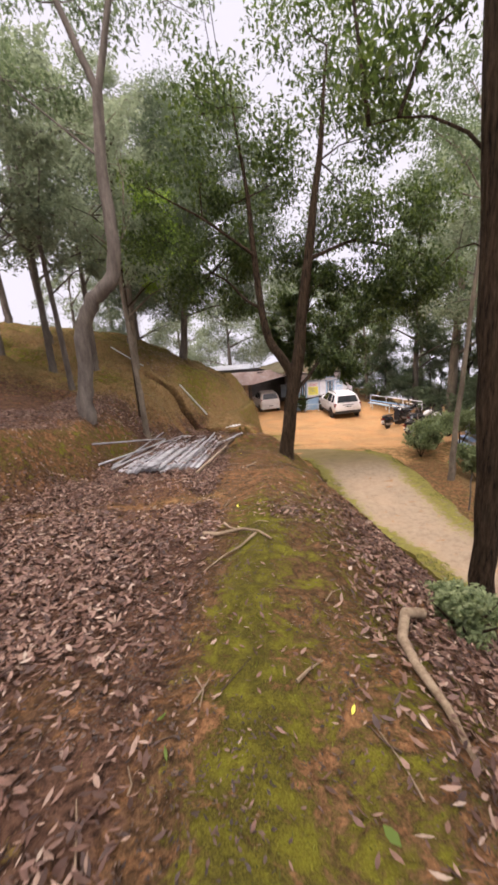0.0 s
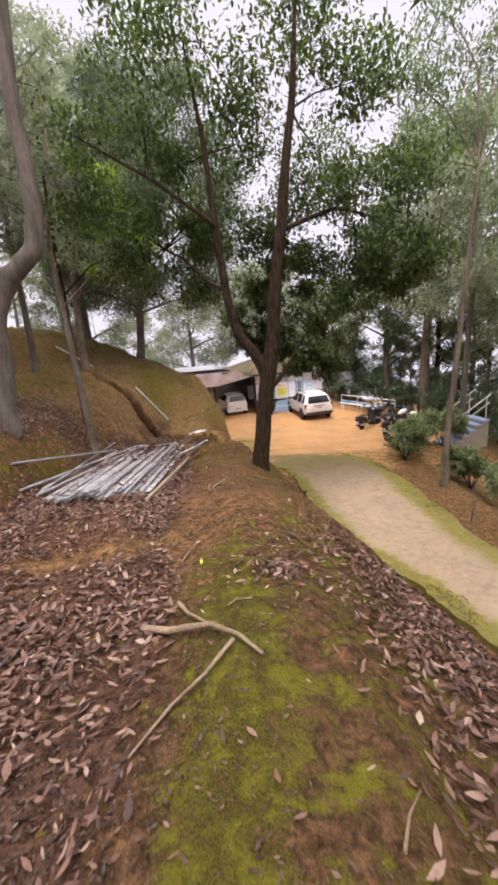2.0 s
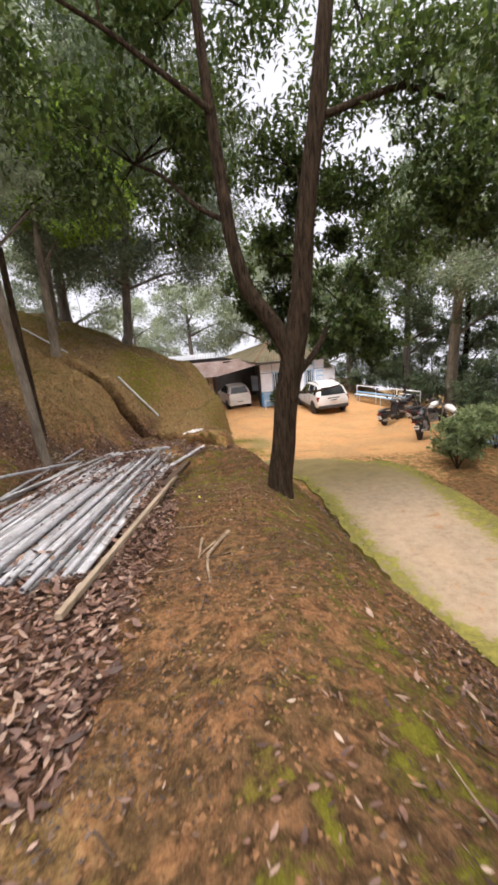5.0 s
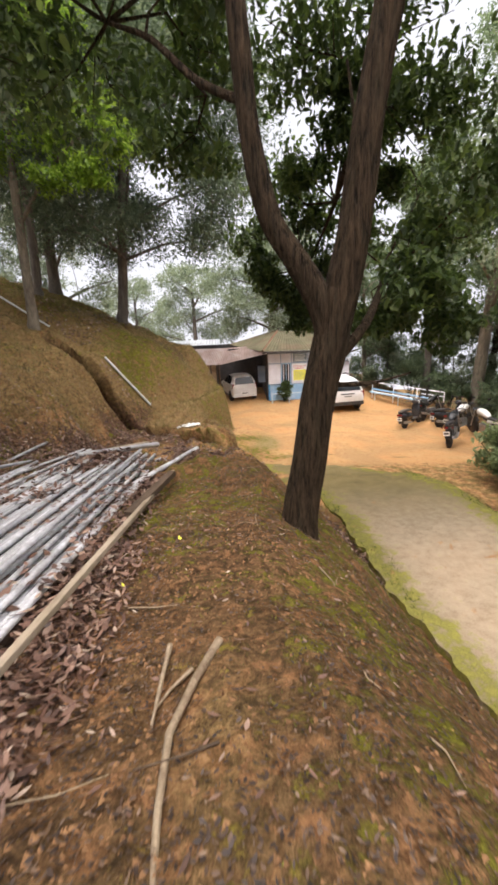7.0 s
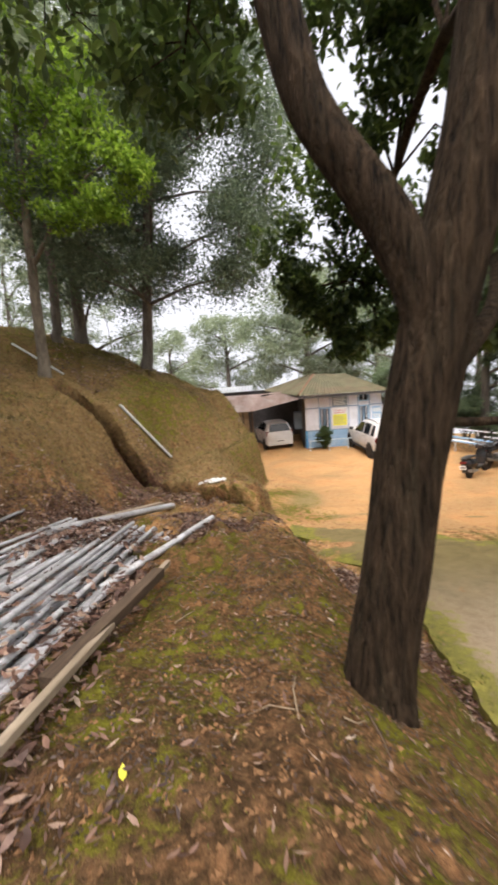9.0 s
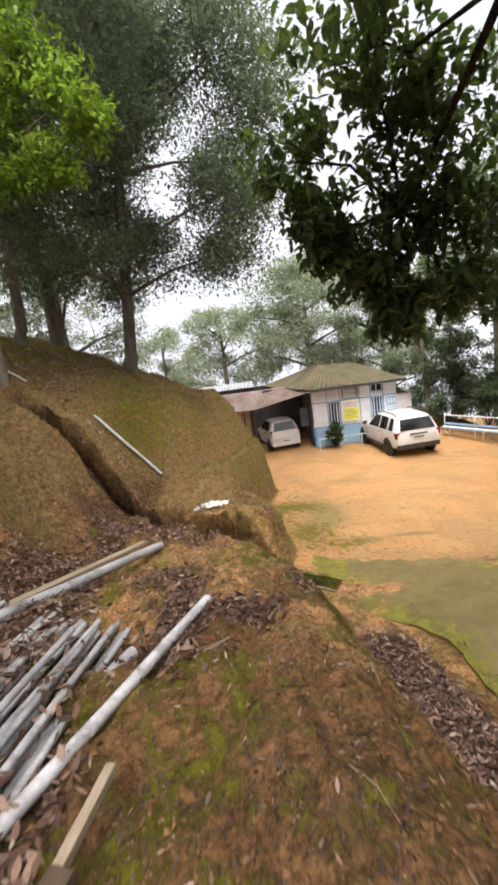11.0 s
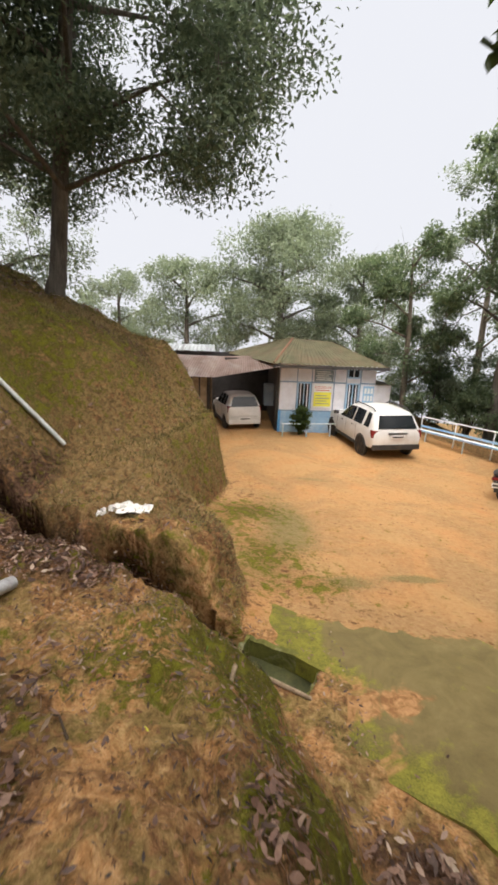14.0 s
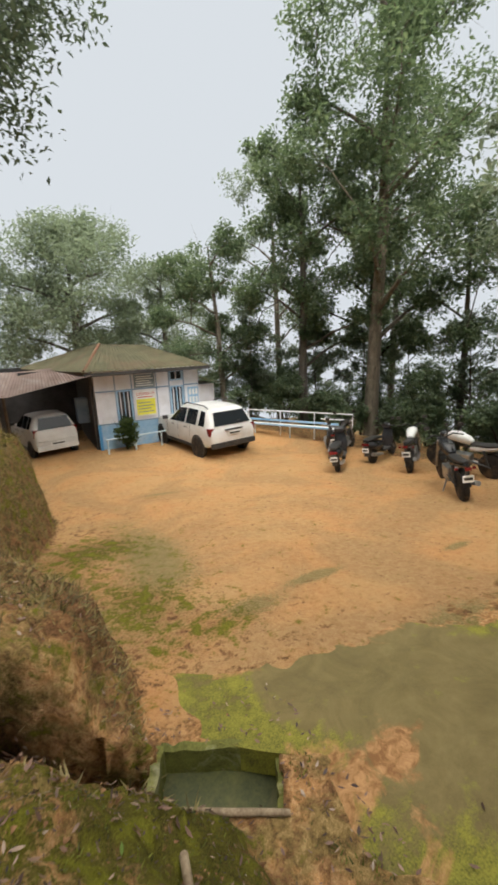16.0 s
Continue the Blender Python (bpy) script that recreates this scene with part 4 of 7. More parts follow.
def hill_tree(x, y, h, r, seed, lean=0.0, bark=BARK_MIST, leaf=LEAF_FAR, spread_r=2.2, low=0.35, size=0.17, per=800, label="misty broadleaf tree with a dark trunk", count=12, group="", flat=0.75, tuft=(0.28, 0.45)):
    """A tree of height h whose crown starts at low x h and is spread_r wide."""
    rng = np.random.default_rng(seed)
    z = gz(x, y) - 0.15
    top = (x + lean * h, y + 0.02 * h)
    trunk = [(x, y, z, r * 1.35), (x + lean * 0.1 * h, y, z + 0.06 * h, r), (x + lean * 0.5 * h, y, z + 0.5 * h, r * 0.7), (top[0], top[1], z + 0.92 * h, r * 0.15)]
    limbs, clumps = [], []
    for k in range(count):
        f = low + (1 - low) * (k + rng.uniform(0, 0.9)) / count
        a = k * 2.4 + rng.uniform(-0.5, 0.5)
        reach = spread_r * (0.55 + 0.45 * math.sin(math.pi * min(1, (f - low) / (1 - low) * 0.8 + 0.25))) * rng.uniform(0.7, 1.15)
        p0 = (x + lean * f * h, y, z + max(0.2, f - 0.1) * h)
        p1 = (p0[0] + math.cos(a) * reach, p0[1] + math.sin(a) * reach, z + f * h)
        pm = (p0[0] + math.cos(a) * reach * 0.5, p0[1] + math.sin(a) * reach * 0.5, (p0[2] + p1[2]) / 2 + 0.15)
        if k % 2 == 0:
            limbs.append([(*p0, r * 0.35), (*pm, r * 0.22), (*p1, r * 0.08)])
        cr = spread_r * rng.uniform(*tuft)
        clumps.append((p1, (cr, cr, cr * flat)))
        if k % 3 == 0:
            clumps.append((((pm[0] + p0[0]) / 2, (pm[1] + p0[1]) / 2, p1[2] + 0.4), (cr, cr, cr * flat)))
    return tree(label, (x, y, z), trunk, limbs, clumps, bark, leaf, size, int(per * 0.85), seed, 0.3, 0.5, n=7, group=group)


HILL = "trees on the hill"
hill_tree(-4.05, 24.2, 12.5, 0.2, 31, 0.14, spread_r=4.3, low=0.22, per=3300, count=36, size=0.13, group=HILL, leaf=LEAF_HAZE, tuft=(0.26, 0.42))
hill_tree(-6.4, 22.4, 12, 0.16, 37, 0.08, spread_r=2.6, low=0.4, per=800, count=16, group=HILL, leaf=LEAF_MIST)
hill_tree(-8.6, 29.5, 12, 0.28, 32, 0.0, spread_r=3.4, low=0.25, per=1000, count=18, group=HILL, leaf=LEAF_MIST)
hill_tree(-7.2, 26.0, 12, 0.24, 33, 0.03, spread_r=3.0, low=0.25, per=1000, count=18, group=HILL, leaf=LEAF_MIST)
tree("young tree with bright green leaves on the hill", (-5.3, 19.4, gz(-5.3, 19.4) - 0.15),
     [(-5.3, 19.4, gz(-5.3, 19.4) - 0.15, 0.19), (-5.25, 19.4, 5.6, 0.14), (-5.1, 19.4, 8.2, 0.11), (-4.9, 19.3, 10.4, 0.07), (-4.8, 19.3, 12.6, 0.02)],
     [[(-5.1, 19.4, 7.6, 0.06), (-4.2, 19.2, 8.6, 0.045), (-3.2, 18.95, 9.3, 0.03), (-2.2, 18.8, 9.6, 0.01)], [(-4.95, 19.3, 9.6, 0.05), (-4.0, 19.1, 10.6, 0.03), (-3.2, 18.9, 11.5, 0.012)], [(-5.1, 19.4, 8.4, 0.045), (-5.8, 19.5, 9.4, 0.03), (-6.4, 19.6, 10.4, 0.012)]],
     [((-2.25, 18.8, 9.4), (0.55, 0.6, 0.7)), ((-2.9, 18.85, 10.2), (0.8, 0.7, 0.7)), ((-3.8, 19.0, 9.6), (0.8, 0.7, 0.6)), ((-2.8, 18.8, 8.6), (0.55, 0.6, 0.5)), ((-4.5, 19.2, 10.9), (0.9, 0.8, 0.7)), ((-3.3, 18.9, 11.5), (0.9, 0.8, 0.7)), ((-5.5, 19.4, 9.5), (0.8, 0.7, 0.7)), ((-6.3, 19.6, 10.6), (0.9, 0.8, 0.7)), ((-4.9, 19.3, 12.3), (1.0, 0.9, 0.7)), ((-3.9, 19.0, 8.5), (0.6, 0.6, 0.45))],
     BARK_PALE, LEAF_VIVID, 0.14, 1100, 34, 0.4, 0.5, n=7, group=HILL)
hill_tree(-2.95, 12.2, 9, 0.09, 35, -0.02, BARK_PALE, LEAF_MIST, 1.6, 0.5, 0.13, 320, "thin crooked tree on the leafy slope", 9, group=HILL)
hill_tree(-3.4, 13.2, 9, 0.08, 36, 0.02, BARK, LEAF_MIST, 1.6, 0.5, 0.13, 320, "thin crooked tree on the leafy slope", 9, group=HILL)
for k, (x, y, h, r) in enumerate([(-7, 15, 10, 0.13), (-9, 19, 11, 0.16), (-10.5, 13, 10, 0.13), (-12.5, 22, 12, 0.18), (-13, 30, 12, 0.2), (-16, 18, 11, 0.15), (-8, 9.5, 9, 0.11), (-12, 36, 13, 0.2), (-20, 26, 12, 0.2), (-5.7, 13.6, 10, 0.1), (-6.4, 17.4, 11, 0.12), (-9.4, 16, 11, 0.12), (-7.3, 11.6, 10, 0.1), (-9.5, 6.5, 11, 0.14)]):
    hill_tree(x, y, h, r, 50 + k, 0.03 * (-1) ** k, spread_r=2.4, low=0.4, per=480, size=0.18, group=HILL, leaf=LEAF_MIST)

# unseen trees, added so their crowns keep light off the early path
BACK = "trees behind the path's start"
for k, (x, y, h, r) in enumerate([(-2.6, -3.5, 12, 0.18), (3.0, -4.5, 13, 0.2), (-5.5, 2.5, 12, 0.16), (7.4, -1.0, 13, 0.18), (0.2, -8, 13, 0.2), (-7.5, -4, 12, 0.18), (8.2, 3.5, 13, 0.16), (-6.8, 6.2, 11, 0.13), (5, -10, 13, 0.2), (-4, -11, 13, 0.2)]):
    hill_tree(x, y, h, r, 150 + k, 0.03 * (-1) ** k, BARK_MIST, LEAF_FAR, 3.4, 0.5, 0.2, 320, "unseen tall slender tree added to shade the path's start", 14, BACK)
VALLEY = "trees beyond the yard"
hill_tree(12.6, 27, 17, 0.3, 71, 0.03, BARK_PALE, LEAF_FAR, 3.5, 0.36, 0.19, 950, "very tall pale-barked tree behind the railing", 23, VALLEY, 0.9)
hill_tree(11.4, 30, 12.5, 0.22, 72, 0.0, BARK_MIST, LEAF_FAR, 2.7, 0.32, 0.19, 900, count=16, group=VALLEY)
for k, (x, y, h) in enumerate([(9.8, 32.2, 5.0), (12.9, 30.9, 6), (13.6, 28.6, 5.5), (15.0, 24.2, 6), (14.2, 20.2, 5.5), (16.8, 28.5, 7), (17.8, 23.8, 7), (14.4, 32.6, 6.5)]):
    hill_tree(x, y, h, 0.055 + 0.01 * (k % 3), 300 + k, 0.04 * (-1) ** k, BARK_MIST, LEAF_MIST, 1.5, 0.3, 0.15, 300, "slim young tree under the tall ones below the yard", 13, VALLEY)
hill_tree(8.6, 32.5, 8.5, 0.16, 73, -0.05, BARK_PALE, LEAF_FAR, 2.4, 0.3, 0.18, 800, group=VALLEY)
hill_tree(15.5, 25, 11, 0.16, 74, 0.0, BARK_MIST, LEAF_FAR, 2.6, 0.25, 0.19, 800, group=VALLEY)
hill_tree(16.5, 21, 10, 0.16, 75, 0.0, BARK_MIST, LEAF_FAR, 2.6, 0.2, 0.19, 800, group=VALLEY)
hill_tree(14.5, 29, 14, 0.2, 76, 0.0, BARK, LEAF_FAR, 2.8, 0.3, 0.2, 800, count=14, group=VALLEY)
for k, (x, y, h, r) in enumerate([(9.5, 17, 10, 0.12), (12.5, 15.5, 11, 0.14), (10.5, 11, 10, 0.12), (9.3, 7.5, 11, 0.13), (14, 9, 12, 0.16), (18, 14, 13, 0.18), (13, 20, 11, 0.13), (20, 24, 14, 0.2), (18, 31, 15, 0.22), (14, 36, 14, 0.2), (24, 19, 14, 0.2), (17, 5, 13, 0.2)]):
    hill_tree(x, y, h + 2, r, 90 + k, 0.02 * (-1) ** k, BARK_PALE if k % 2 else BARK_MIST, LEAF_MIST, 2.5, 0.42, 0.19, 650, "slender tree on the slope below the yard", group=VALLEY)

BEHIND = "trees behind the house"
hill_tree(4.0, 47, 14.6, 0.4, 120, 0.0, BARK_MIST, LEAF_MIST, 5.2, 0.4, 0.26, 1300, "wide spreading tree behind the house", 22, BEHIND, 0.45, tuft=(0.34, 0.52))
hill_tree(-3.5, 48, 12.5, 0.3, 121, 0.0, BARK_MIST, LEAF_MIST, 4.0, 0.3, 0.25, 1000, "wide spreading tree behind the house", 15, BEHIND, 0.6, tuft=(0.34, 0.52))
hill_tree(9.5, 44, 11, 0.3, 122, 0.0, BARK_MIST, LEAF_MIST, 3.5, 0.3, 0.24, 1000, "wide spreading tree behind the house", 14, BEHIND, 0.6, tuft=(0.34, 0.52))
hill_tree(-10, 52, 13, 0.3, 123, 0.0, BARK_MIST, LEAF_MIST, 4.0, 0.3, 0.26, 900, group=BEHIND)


# ---- stack of pipes ----
def pipe_mesh(length, r):
    bm = bmesh.new()
    n = 10
    rings = []
    for y, rr in ((0, r), (length, r), (length, r * 0.8), (length - 0.25, r * 0.8), (0, r * 0.8), (0.25, r * 0.8)):
        rings.append([bm.verts.new((rr * math.cos(2 * math.pi * k / n), y, rr * math.sin(2 * math.pi * k / n))) for k in range(n)])
    for a, b in ((0, 1), (1, 2), (2, 3), (4, 0), (5, 4)):
        for k in range(n):
            bm.faces.new((rings[a][k], rings[a][(k + 1) % n], rings[b][(k + 1) % n], rings[b][k]))
    bm.faces.new(rings[3])
    bm.faces.new(rings[5][::-1])
    me = bpy.data.meshes.new("pipe")
    bm.to_mesh(me)
    bm.free()
    me.materials.append(PIPE)
    return me


def lay(ob, a, b):
    """Sets a thing whose length runs along its y axis from a towards b."""
    d = Vector(b) - Vector(a)
    ob.matrix_world = Matrix.Translation(a) @ d.to_track_quat("Y", "Z").to_matrix().to_4x4()
    return ob


PIPES = "pipes in the stack"
long_pipe, short_pipe = pipe_mesh(5.9, 0.023), pipe_mesh(4.3, 0.023)
prng = np.random.default_rng(5)
for layer, (x0, x1, count) in enumerate([(-2.3, -0.6, 36), (-2.15, -0.7, 30), (-1.95, -0.85, 21)]):
    for k in range(count):
        f = k / (count - 1)
        xa = x0 + (x1 - x0) * f + prng.normal(0, 0.012)
        xb = xa + prng.normal(-0.12, 0.022) - 0.25 * (1 - f)
        ya = 7.5 + prng.normal(0, 0.16) + 0.5 * (1 - f)
        me = long_pipe if prng.random() < 0.75 else short_pipe
        ln = 5.9 if me is long_pipe else 4.3
        yb = ya + ln
        za = gz(-1.2, ya) + 0.04 + layer * 0.044
        zb = gz(-1.2, yb) + 0.04 + layer * 0.044
        p = tagged(smooth(new("pipe", me), 50), "weathered grey metal pipe lying in the stack", "pipe", PIPES)
        lay(p, (xa, ya, za), (xb, yb, zb))
for xa, ya, xb, yb in [(-3.05, 8.6, -2.5, 13.6), (-2.85, 8.3, -2.35, 13.5), (-2.7, 8.7, -2.6, 13.8), (-2.5, 8.1, -2.15, 13.4), (-2.6, 8.4, -2.9, 13.2)]:
    p = tagged(smooth(new("pipe", short_pipe if ya > 8.5 else long_pipe), 50), "weathered grey metal pipe lying in the stack", "pipe", PIPES)
    lay(p, (xa, ya, max(gz(xa, ya), gz(-2, ya)) + 0.09), (xb, yb, max(gz(xb, yb), gz(-2, yb)) + 0.09))
WOODPALE = surface("grey_timber", (0.24, 0.18, 0.12), (0.44, 0.36, 0.27), 4, 50, 0.85, 0.35, 0.004, stretch=(1, 0.15, 1), stain=(0.10, 0.08, 0.05), stain_amount=0.5)
WOODDARK = surface("dark_timber", (0.05, 0.035, 0.025), (0.13, 0.09, 0.06), 5, 50, 0.85, 0.4, 0.004, stretch=(1, 0.15, 1))


def pole(name, a, b, r0, r1, material, label, category, group=""):
    a, b = Vector(a), Vector(b)
    pts = [(0, (b - a).length * k / 6, 0.003 * math.sin(k * 1.7) * (r0 / 0.05)) for k in range(7)]
    ob = smooth(part(name, tubed(pts, [r0 + (r1 - r0) * k / 6 for k in range(7)], 9), material), 50)
    tagged(ob, label, category, group)
    return lay(ob, a, b)


def on(x, y, h):
    return (x, y, gz(x, y) + h)


lay(tagged(part("plank", boxed(-0.024, 0, -0.022, 0.024, 5.25, 0.022, bevel=0.01), WOODPALE), "long pale wooden batten beside the pipe stack", "plank"), on(-0.46, 6.9, 0.07), on(-0.30, 12.1, 0.14))
lay(tagged(part("plank", boxed(-0.045, 0, -0.035, 0.045, 1.25, 0.035, bevel=0.008), WOODDARK), "short dark timber sticking out past the stack", "plank"), on(-0.46, 10.35, 0.06), on(-0.24, 11.5, 0.24))
pole("pole", on(-0.75, 11.6, 0.06), on(-0.13, 13.62, 0.06), 0.038, 0.036, PIPE, "pale round pole lying on leaf litter", "pole")
pole("pole", on(-0.95, 11.9, 0.06), on(-0.6, 13.1, 0.06), 0.042, 0.042, PIPE, "pale round pole lying on leaf litter", "pole")
pole("pole", on(-2.1, 13.2, 0.08), on(-1.47, 16.55, 0.07), 0.06, 0.06, PIPE, "pale pipe lying beyond the stack", "pipe")
lay(tagged(part("plank", boxed(-0.06, 0, -0.02, 0.06, 3.3, 0.02, bevel=0.006), WOODPALE), "weathered plank beside a pale pipe", "plank"), on(-2.3, 13.5, 0.06), on(-1.72, 16.75, 0.05))
pole("pole", on(-0.10, 12.85, 0.03), on(0.12, 13.0, 0.03), 0.016, 0.012, STICK, "short pale stick on the path", "stick")
PALEPOLE = surface("pale_pole", (0.45, 0.47, 0.45), (0.7, 0.72, 0.70), 4, 50, 0.6, 0.2, 0.003)
pole("pole", (-3.3, 19.2, gz(-3.3, 19.2) + 0.06), (-2.25, 19.75, gz(-2.25, 19.75) + 0.07), 0.035, 0.035, PALEPOLE, "pale pole lying down the grassy hillside", "pole")
pole("pole", on(-6.8, 20.6, 0.05), on(-5.2, 20.2, 0.05), 0.03, 0.03, PALEPOLE, "pale pole lying on the hill crest", "pole")


def bent_stick(name, pts, r, material, label, category="stick"):
    c = [Vector((x, y, gz(x, y) + h)) for x, y, h in pts]
    o = c[0].copy()
    n = len(c)
    ob = smooth(part(name, tubed([p - o for p in c], [r * (1 - 0.6 * k / (n - 1)) for k in range(n)], 7), material), 60)
    ob.location = o
    return tagged(ob, label, category)


bent_stick("stick", [(0.12, 4.03, 0.03), (0.3, 3.95, 0.045), (0.47, 3.88, 0.05), (0.58, 3.84, 0.055), (0.66, 3.76, 0.05), (0.74, 3.67, 0.04), (0.86, 3.53, 0.02)], 0.025, STICK, "crooked broken branch across the mossy path")
bent_stick("stick", [(0.71, 3.64, 0.05), (0.56, 3.48, 0.035), (0.42, 3.33, 0.03), (0.27, 3.1, 0.015)], 0.013, STICK, "thin pale twig lying on the moss")
bent_stick("stick", [(0.98, 1.87, 0.02), (1.05, 1.95, 0.03), (1.14, 2.04, 0.02)], 0.012, STICK, "thin pale twig lying on the moss")
bent_stick("stick", [(0.32, 4.25, 0.02), (0.4, 4.12, 0.03), (0.55, 3.95, 0.01)], 0.018, STICK, "greenish stick lying by the path")
bent_stick("stick", [(0.25, 4.95, 0.02), (0.28, 5.2, 0.03), (0.36, 5.5, 0.02)], 0.010, STICK, "thin dry twig on the leaf litter")
bent_stick("stick", [(1.18, 5.42, 0.02), (1.28, 5.3, 0.03), (1.37, 5.14, 0.02)], 0.014, WOODDARK, "dark dry twig on the mossy bank")
bent_stick("stick", [(1.13, 4.22, 0.02), (1.13, 4.16, 0.03), (1.11, 4.1, 0.02)], 0.012, STICK, "short broken stick on the path")
bent_stick("root", [(2.05, 2.95, 0.05), (1.85, 2.75, 0.09), (1.7, 2.35, 0.08), (1.68, 2.05, 0.06), (1.74, 1.75, 0.05), (1.76, 1.5, 0.0)], 0.045, STICK, "pale exposed tree root curving down the bank", "root")
bent_stick("root", [(0.52, 8.48, 0.02), (0.42, 8.2, 0.03), (0.36, 7.9, 0.03), (0.38, 7.6, 0.03), (0.42, 7.3, 0.0)], 0.024, STICK, "pale thin root along the red path", "root")
bent_stick("root", [(0.24, 8.55, 0.02), (0.25, 8.3, 0.04), (0.26, 8.0, 0.02)], 0.016, STICK, "pale thin root along the red path", "root")
bent_stick("root", [(0.40, 8.3, 0.03), (0.3, 8.22, 0.02), (0.24, 8.1, 0.02)], 0.012, STICK, "pale thin root along the red path", "root")
bent_stick("root", [(0.5, 15.9, 0.03), (0.46, 15.65, 0.04), (0.5, 15.4, 0.04), (0.42, 15.1, 0.0)], 0.02, STICK, "gnarled root on the bare red slope", "root")
bent_stick("stick", [(0.36, 13.45, 0.02), (0.44, 13.5, 0.03), (0.5, 13.4, 0.02)], 0.018, STICK, "broken branch stub in the leaf litter")

# thin dry twigs strewn along the path and the bank
trng = np.random.default_rng(77)
TWIGS = "dry twigs on the ground"
for k in range(46):
    y = trng.uniform(0.5, 16.2)
    x = trng.uniform(-0.3, min(1.6, float(curve(TOE, y)) - 0.15))
    a, ln = trng.uniform(0, 6.28), trng.uniform(0.1, 0.34)
    bx_, by_ = x + math.cos(a) * ln, y + math.sin(a) * ln
    mx0, my0 = (x + bx_) / 2 + trng.normal(0, 0.02), (y + by_) / 2 + trng.normal(0, 0.02)
    tw = bent_stick("twig", [(x, y, 0.012), (mx0, my0, 0.022), (bx_, by_, 0.012)], trng.uniform(0.004, 0.008), STICK if k % 3 else WOODDARK, "thin dry twig lying on the ground", "twig")
    tagged(tw, group=TWIGS)

# ---- overhead wires ----
CABLE = surface("black_cable", (0.012, 0.012, 0.012), (0.03, 0.03, 0.03), 10, 60, 0.6, 0.0)
for side in (-0.06, 0.06):
    knots = [(-1.95, 27.0, 10.55), (-1.23, 25.0, 10.24), (-0.18, 22.0, 9.9), (0.3, 16.0, 10.3), (0.35, 4.0, 11.6), (0.25, -8.0, 12.8)]
    run = [Vector((x + side, y, z)) for x, y, z in knots]
    wire = part("overhead_wire", tubed([p - run[0] for p in run], 0.007, 6), CABLE)
    wire.location = run[0]
    tagged(wire, "thin black overhead wire strung between tall trees", "cable", "overhead wires")

# ---- crumpled paper ----
bm = bmesh.new()
crng = np.random.default_rng(8)
WHITE = surface("white_paper", (0.62, 0.60, 0.57), (0.82, 0.80, 0.77), 8, 60, 0.8, 0.3, 0.004)
for cx, cy, w, d in ((-0.95, 18.02, 0.16, 0.1), (-0.72, 17.95, 0.2, 0.13), (-0.6, 17.8, 0.12, 0.1), (-1.05, 17.9, 0.1, 0.07)):
    grid_v = [[bm.verts.new((cx + (i / 5 - 0.5) * 2 * w + crng.normal(0, 0.012), cy + (j / 5 - 0.5) * 2 * d + crng.normal(0, 0.012), gz(cx, cy) + 0.02 + abs(crng.normal(0, 0.035)))) for j in range(6)] for i in range(6)]
    for i in range(5):
        for j in range(5):
            bm.faces.new((grid_v[i][j], grid_v[i + 1][j], grid_v[i + 1][j + 1], grid_v[i][j + 1]))
tagged(part("paper_litter", bm, WHITE), "crumpled white paper litter on the bank", "litter")

# ---- drain box ----
MOSSY = surface("mossy_concrete", (0.06, 0.062, 0.016), (0.19, 0.185, 0.05), 5, 60, 0.85, 0.6, 0.015, stain=(0.42, 0.38, 0.28), stain_amount=0.7)
pit = thing("drain_box", pose(0.91, 16.55, 0.74, 0, 0, -29), "sunken mossy concrete drain box with wet floor", "drain")
WETMOSS = surface("wet_green_floor", (0.028, 0.032, 0.008), (0.085, 0.088, 0.022), 4, 50, 0.7, 0.4, 0.01, stain=(0.15, 0.12, 0.05), stain_amount=0.6)
part("base", boxed(-0.41, -0.23, 0.0, 0.41, 0.23, 0.17), WETMOSS, pit, "wet dark green floor")


def ragged(x0, y0, x1, y1, h, seed):
    """A worn wall with a broken uneven top."""
    bm = bmesh.new()
    n = 14
    along_x = (x1 - x0) > (y1 - y0)
    rows = []
    for k in range(n + 1):
        f = k / n
        top = h + 0.012 * float(grain(f * 5, 0.3, seed)) + 0.012 * float(grain(f * 23, 0.3, seed + 1))
        j = 0.012 * float(grain(f * 9, 0.8, seed))
        a, b = ((x0 + (x1 - x0) * f, y0 + j), (x0 + (x1 - x0) * f, y1 + j)) if along_x else ((x0 + j, y0 + (y1 - y0) * f), (x1 + j, y0 + (y1 - y0) * f))
        rows.append([bm.verts.new((*a, 0)), bm.verts.new((*b, 0)), bm.verts.new((*b, top)), bm.verts.new((*a, top - 0.01))])
    for p, q in zip(rows, rows[1:]):
        for k in range(4):
            bm.faces.new((p[k], q[k], q[(k + 1) % 4], p[(k + 1) % 4]))
    bm.faces.new(rows[0][::-1])
    bm.faces.new(rows[-1])
    bmesh.ops.recalc_face_normals(bm, faces=bm.faces)
    return bm


for x0, y0, x1, y1, h, sd in ((-0.43, 0.19, 0.43, 0.245, 0.375, 61), (-0.43, -0.245, 0.43, -0.19, 0.385, 62), (-0.44, -0.19, -0.375, 0.19, 0.40, 63), (0.375, -0.19, 0.44, 0.19, 0.385, 64)):
    part("side_wall", ragged(x0, y0, x1, y1, h, sd), MOSSY, pit)
pole("stick", (0.6, 16.44, 1.2), (1.17, 16.12, 1.18), 0.023, 0.019, STICK, "pale bamboo piece along the drain's edge", "stick")

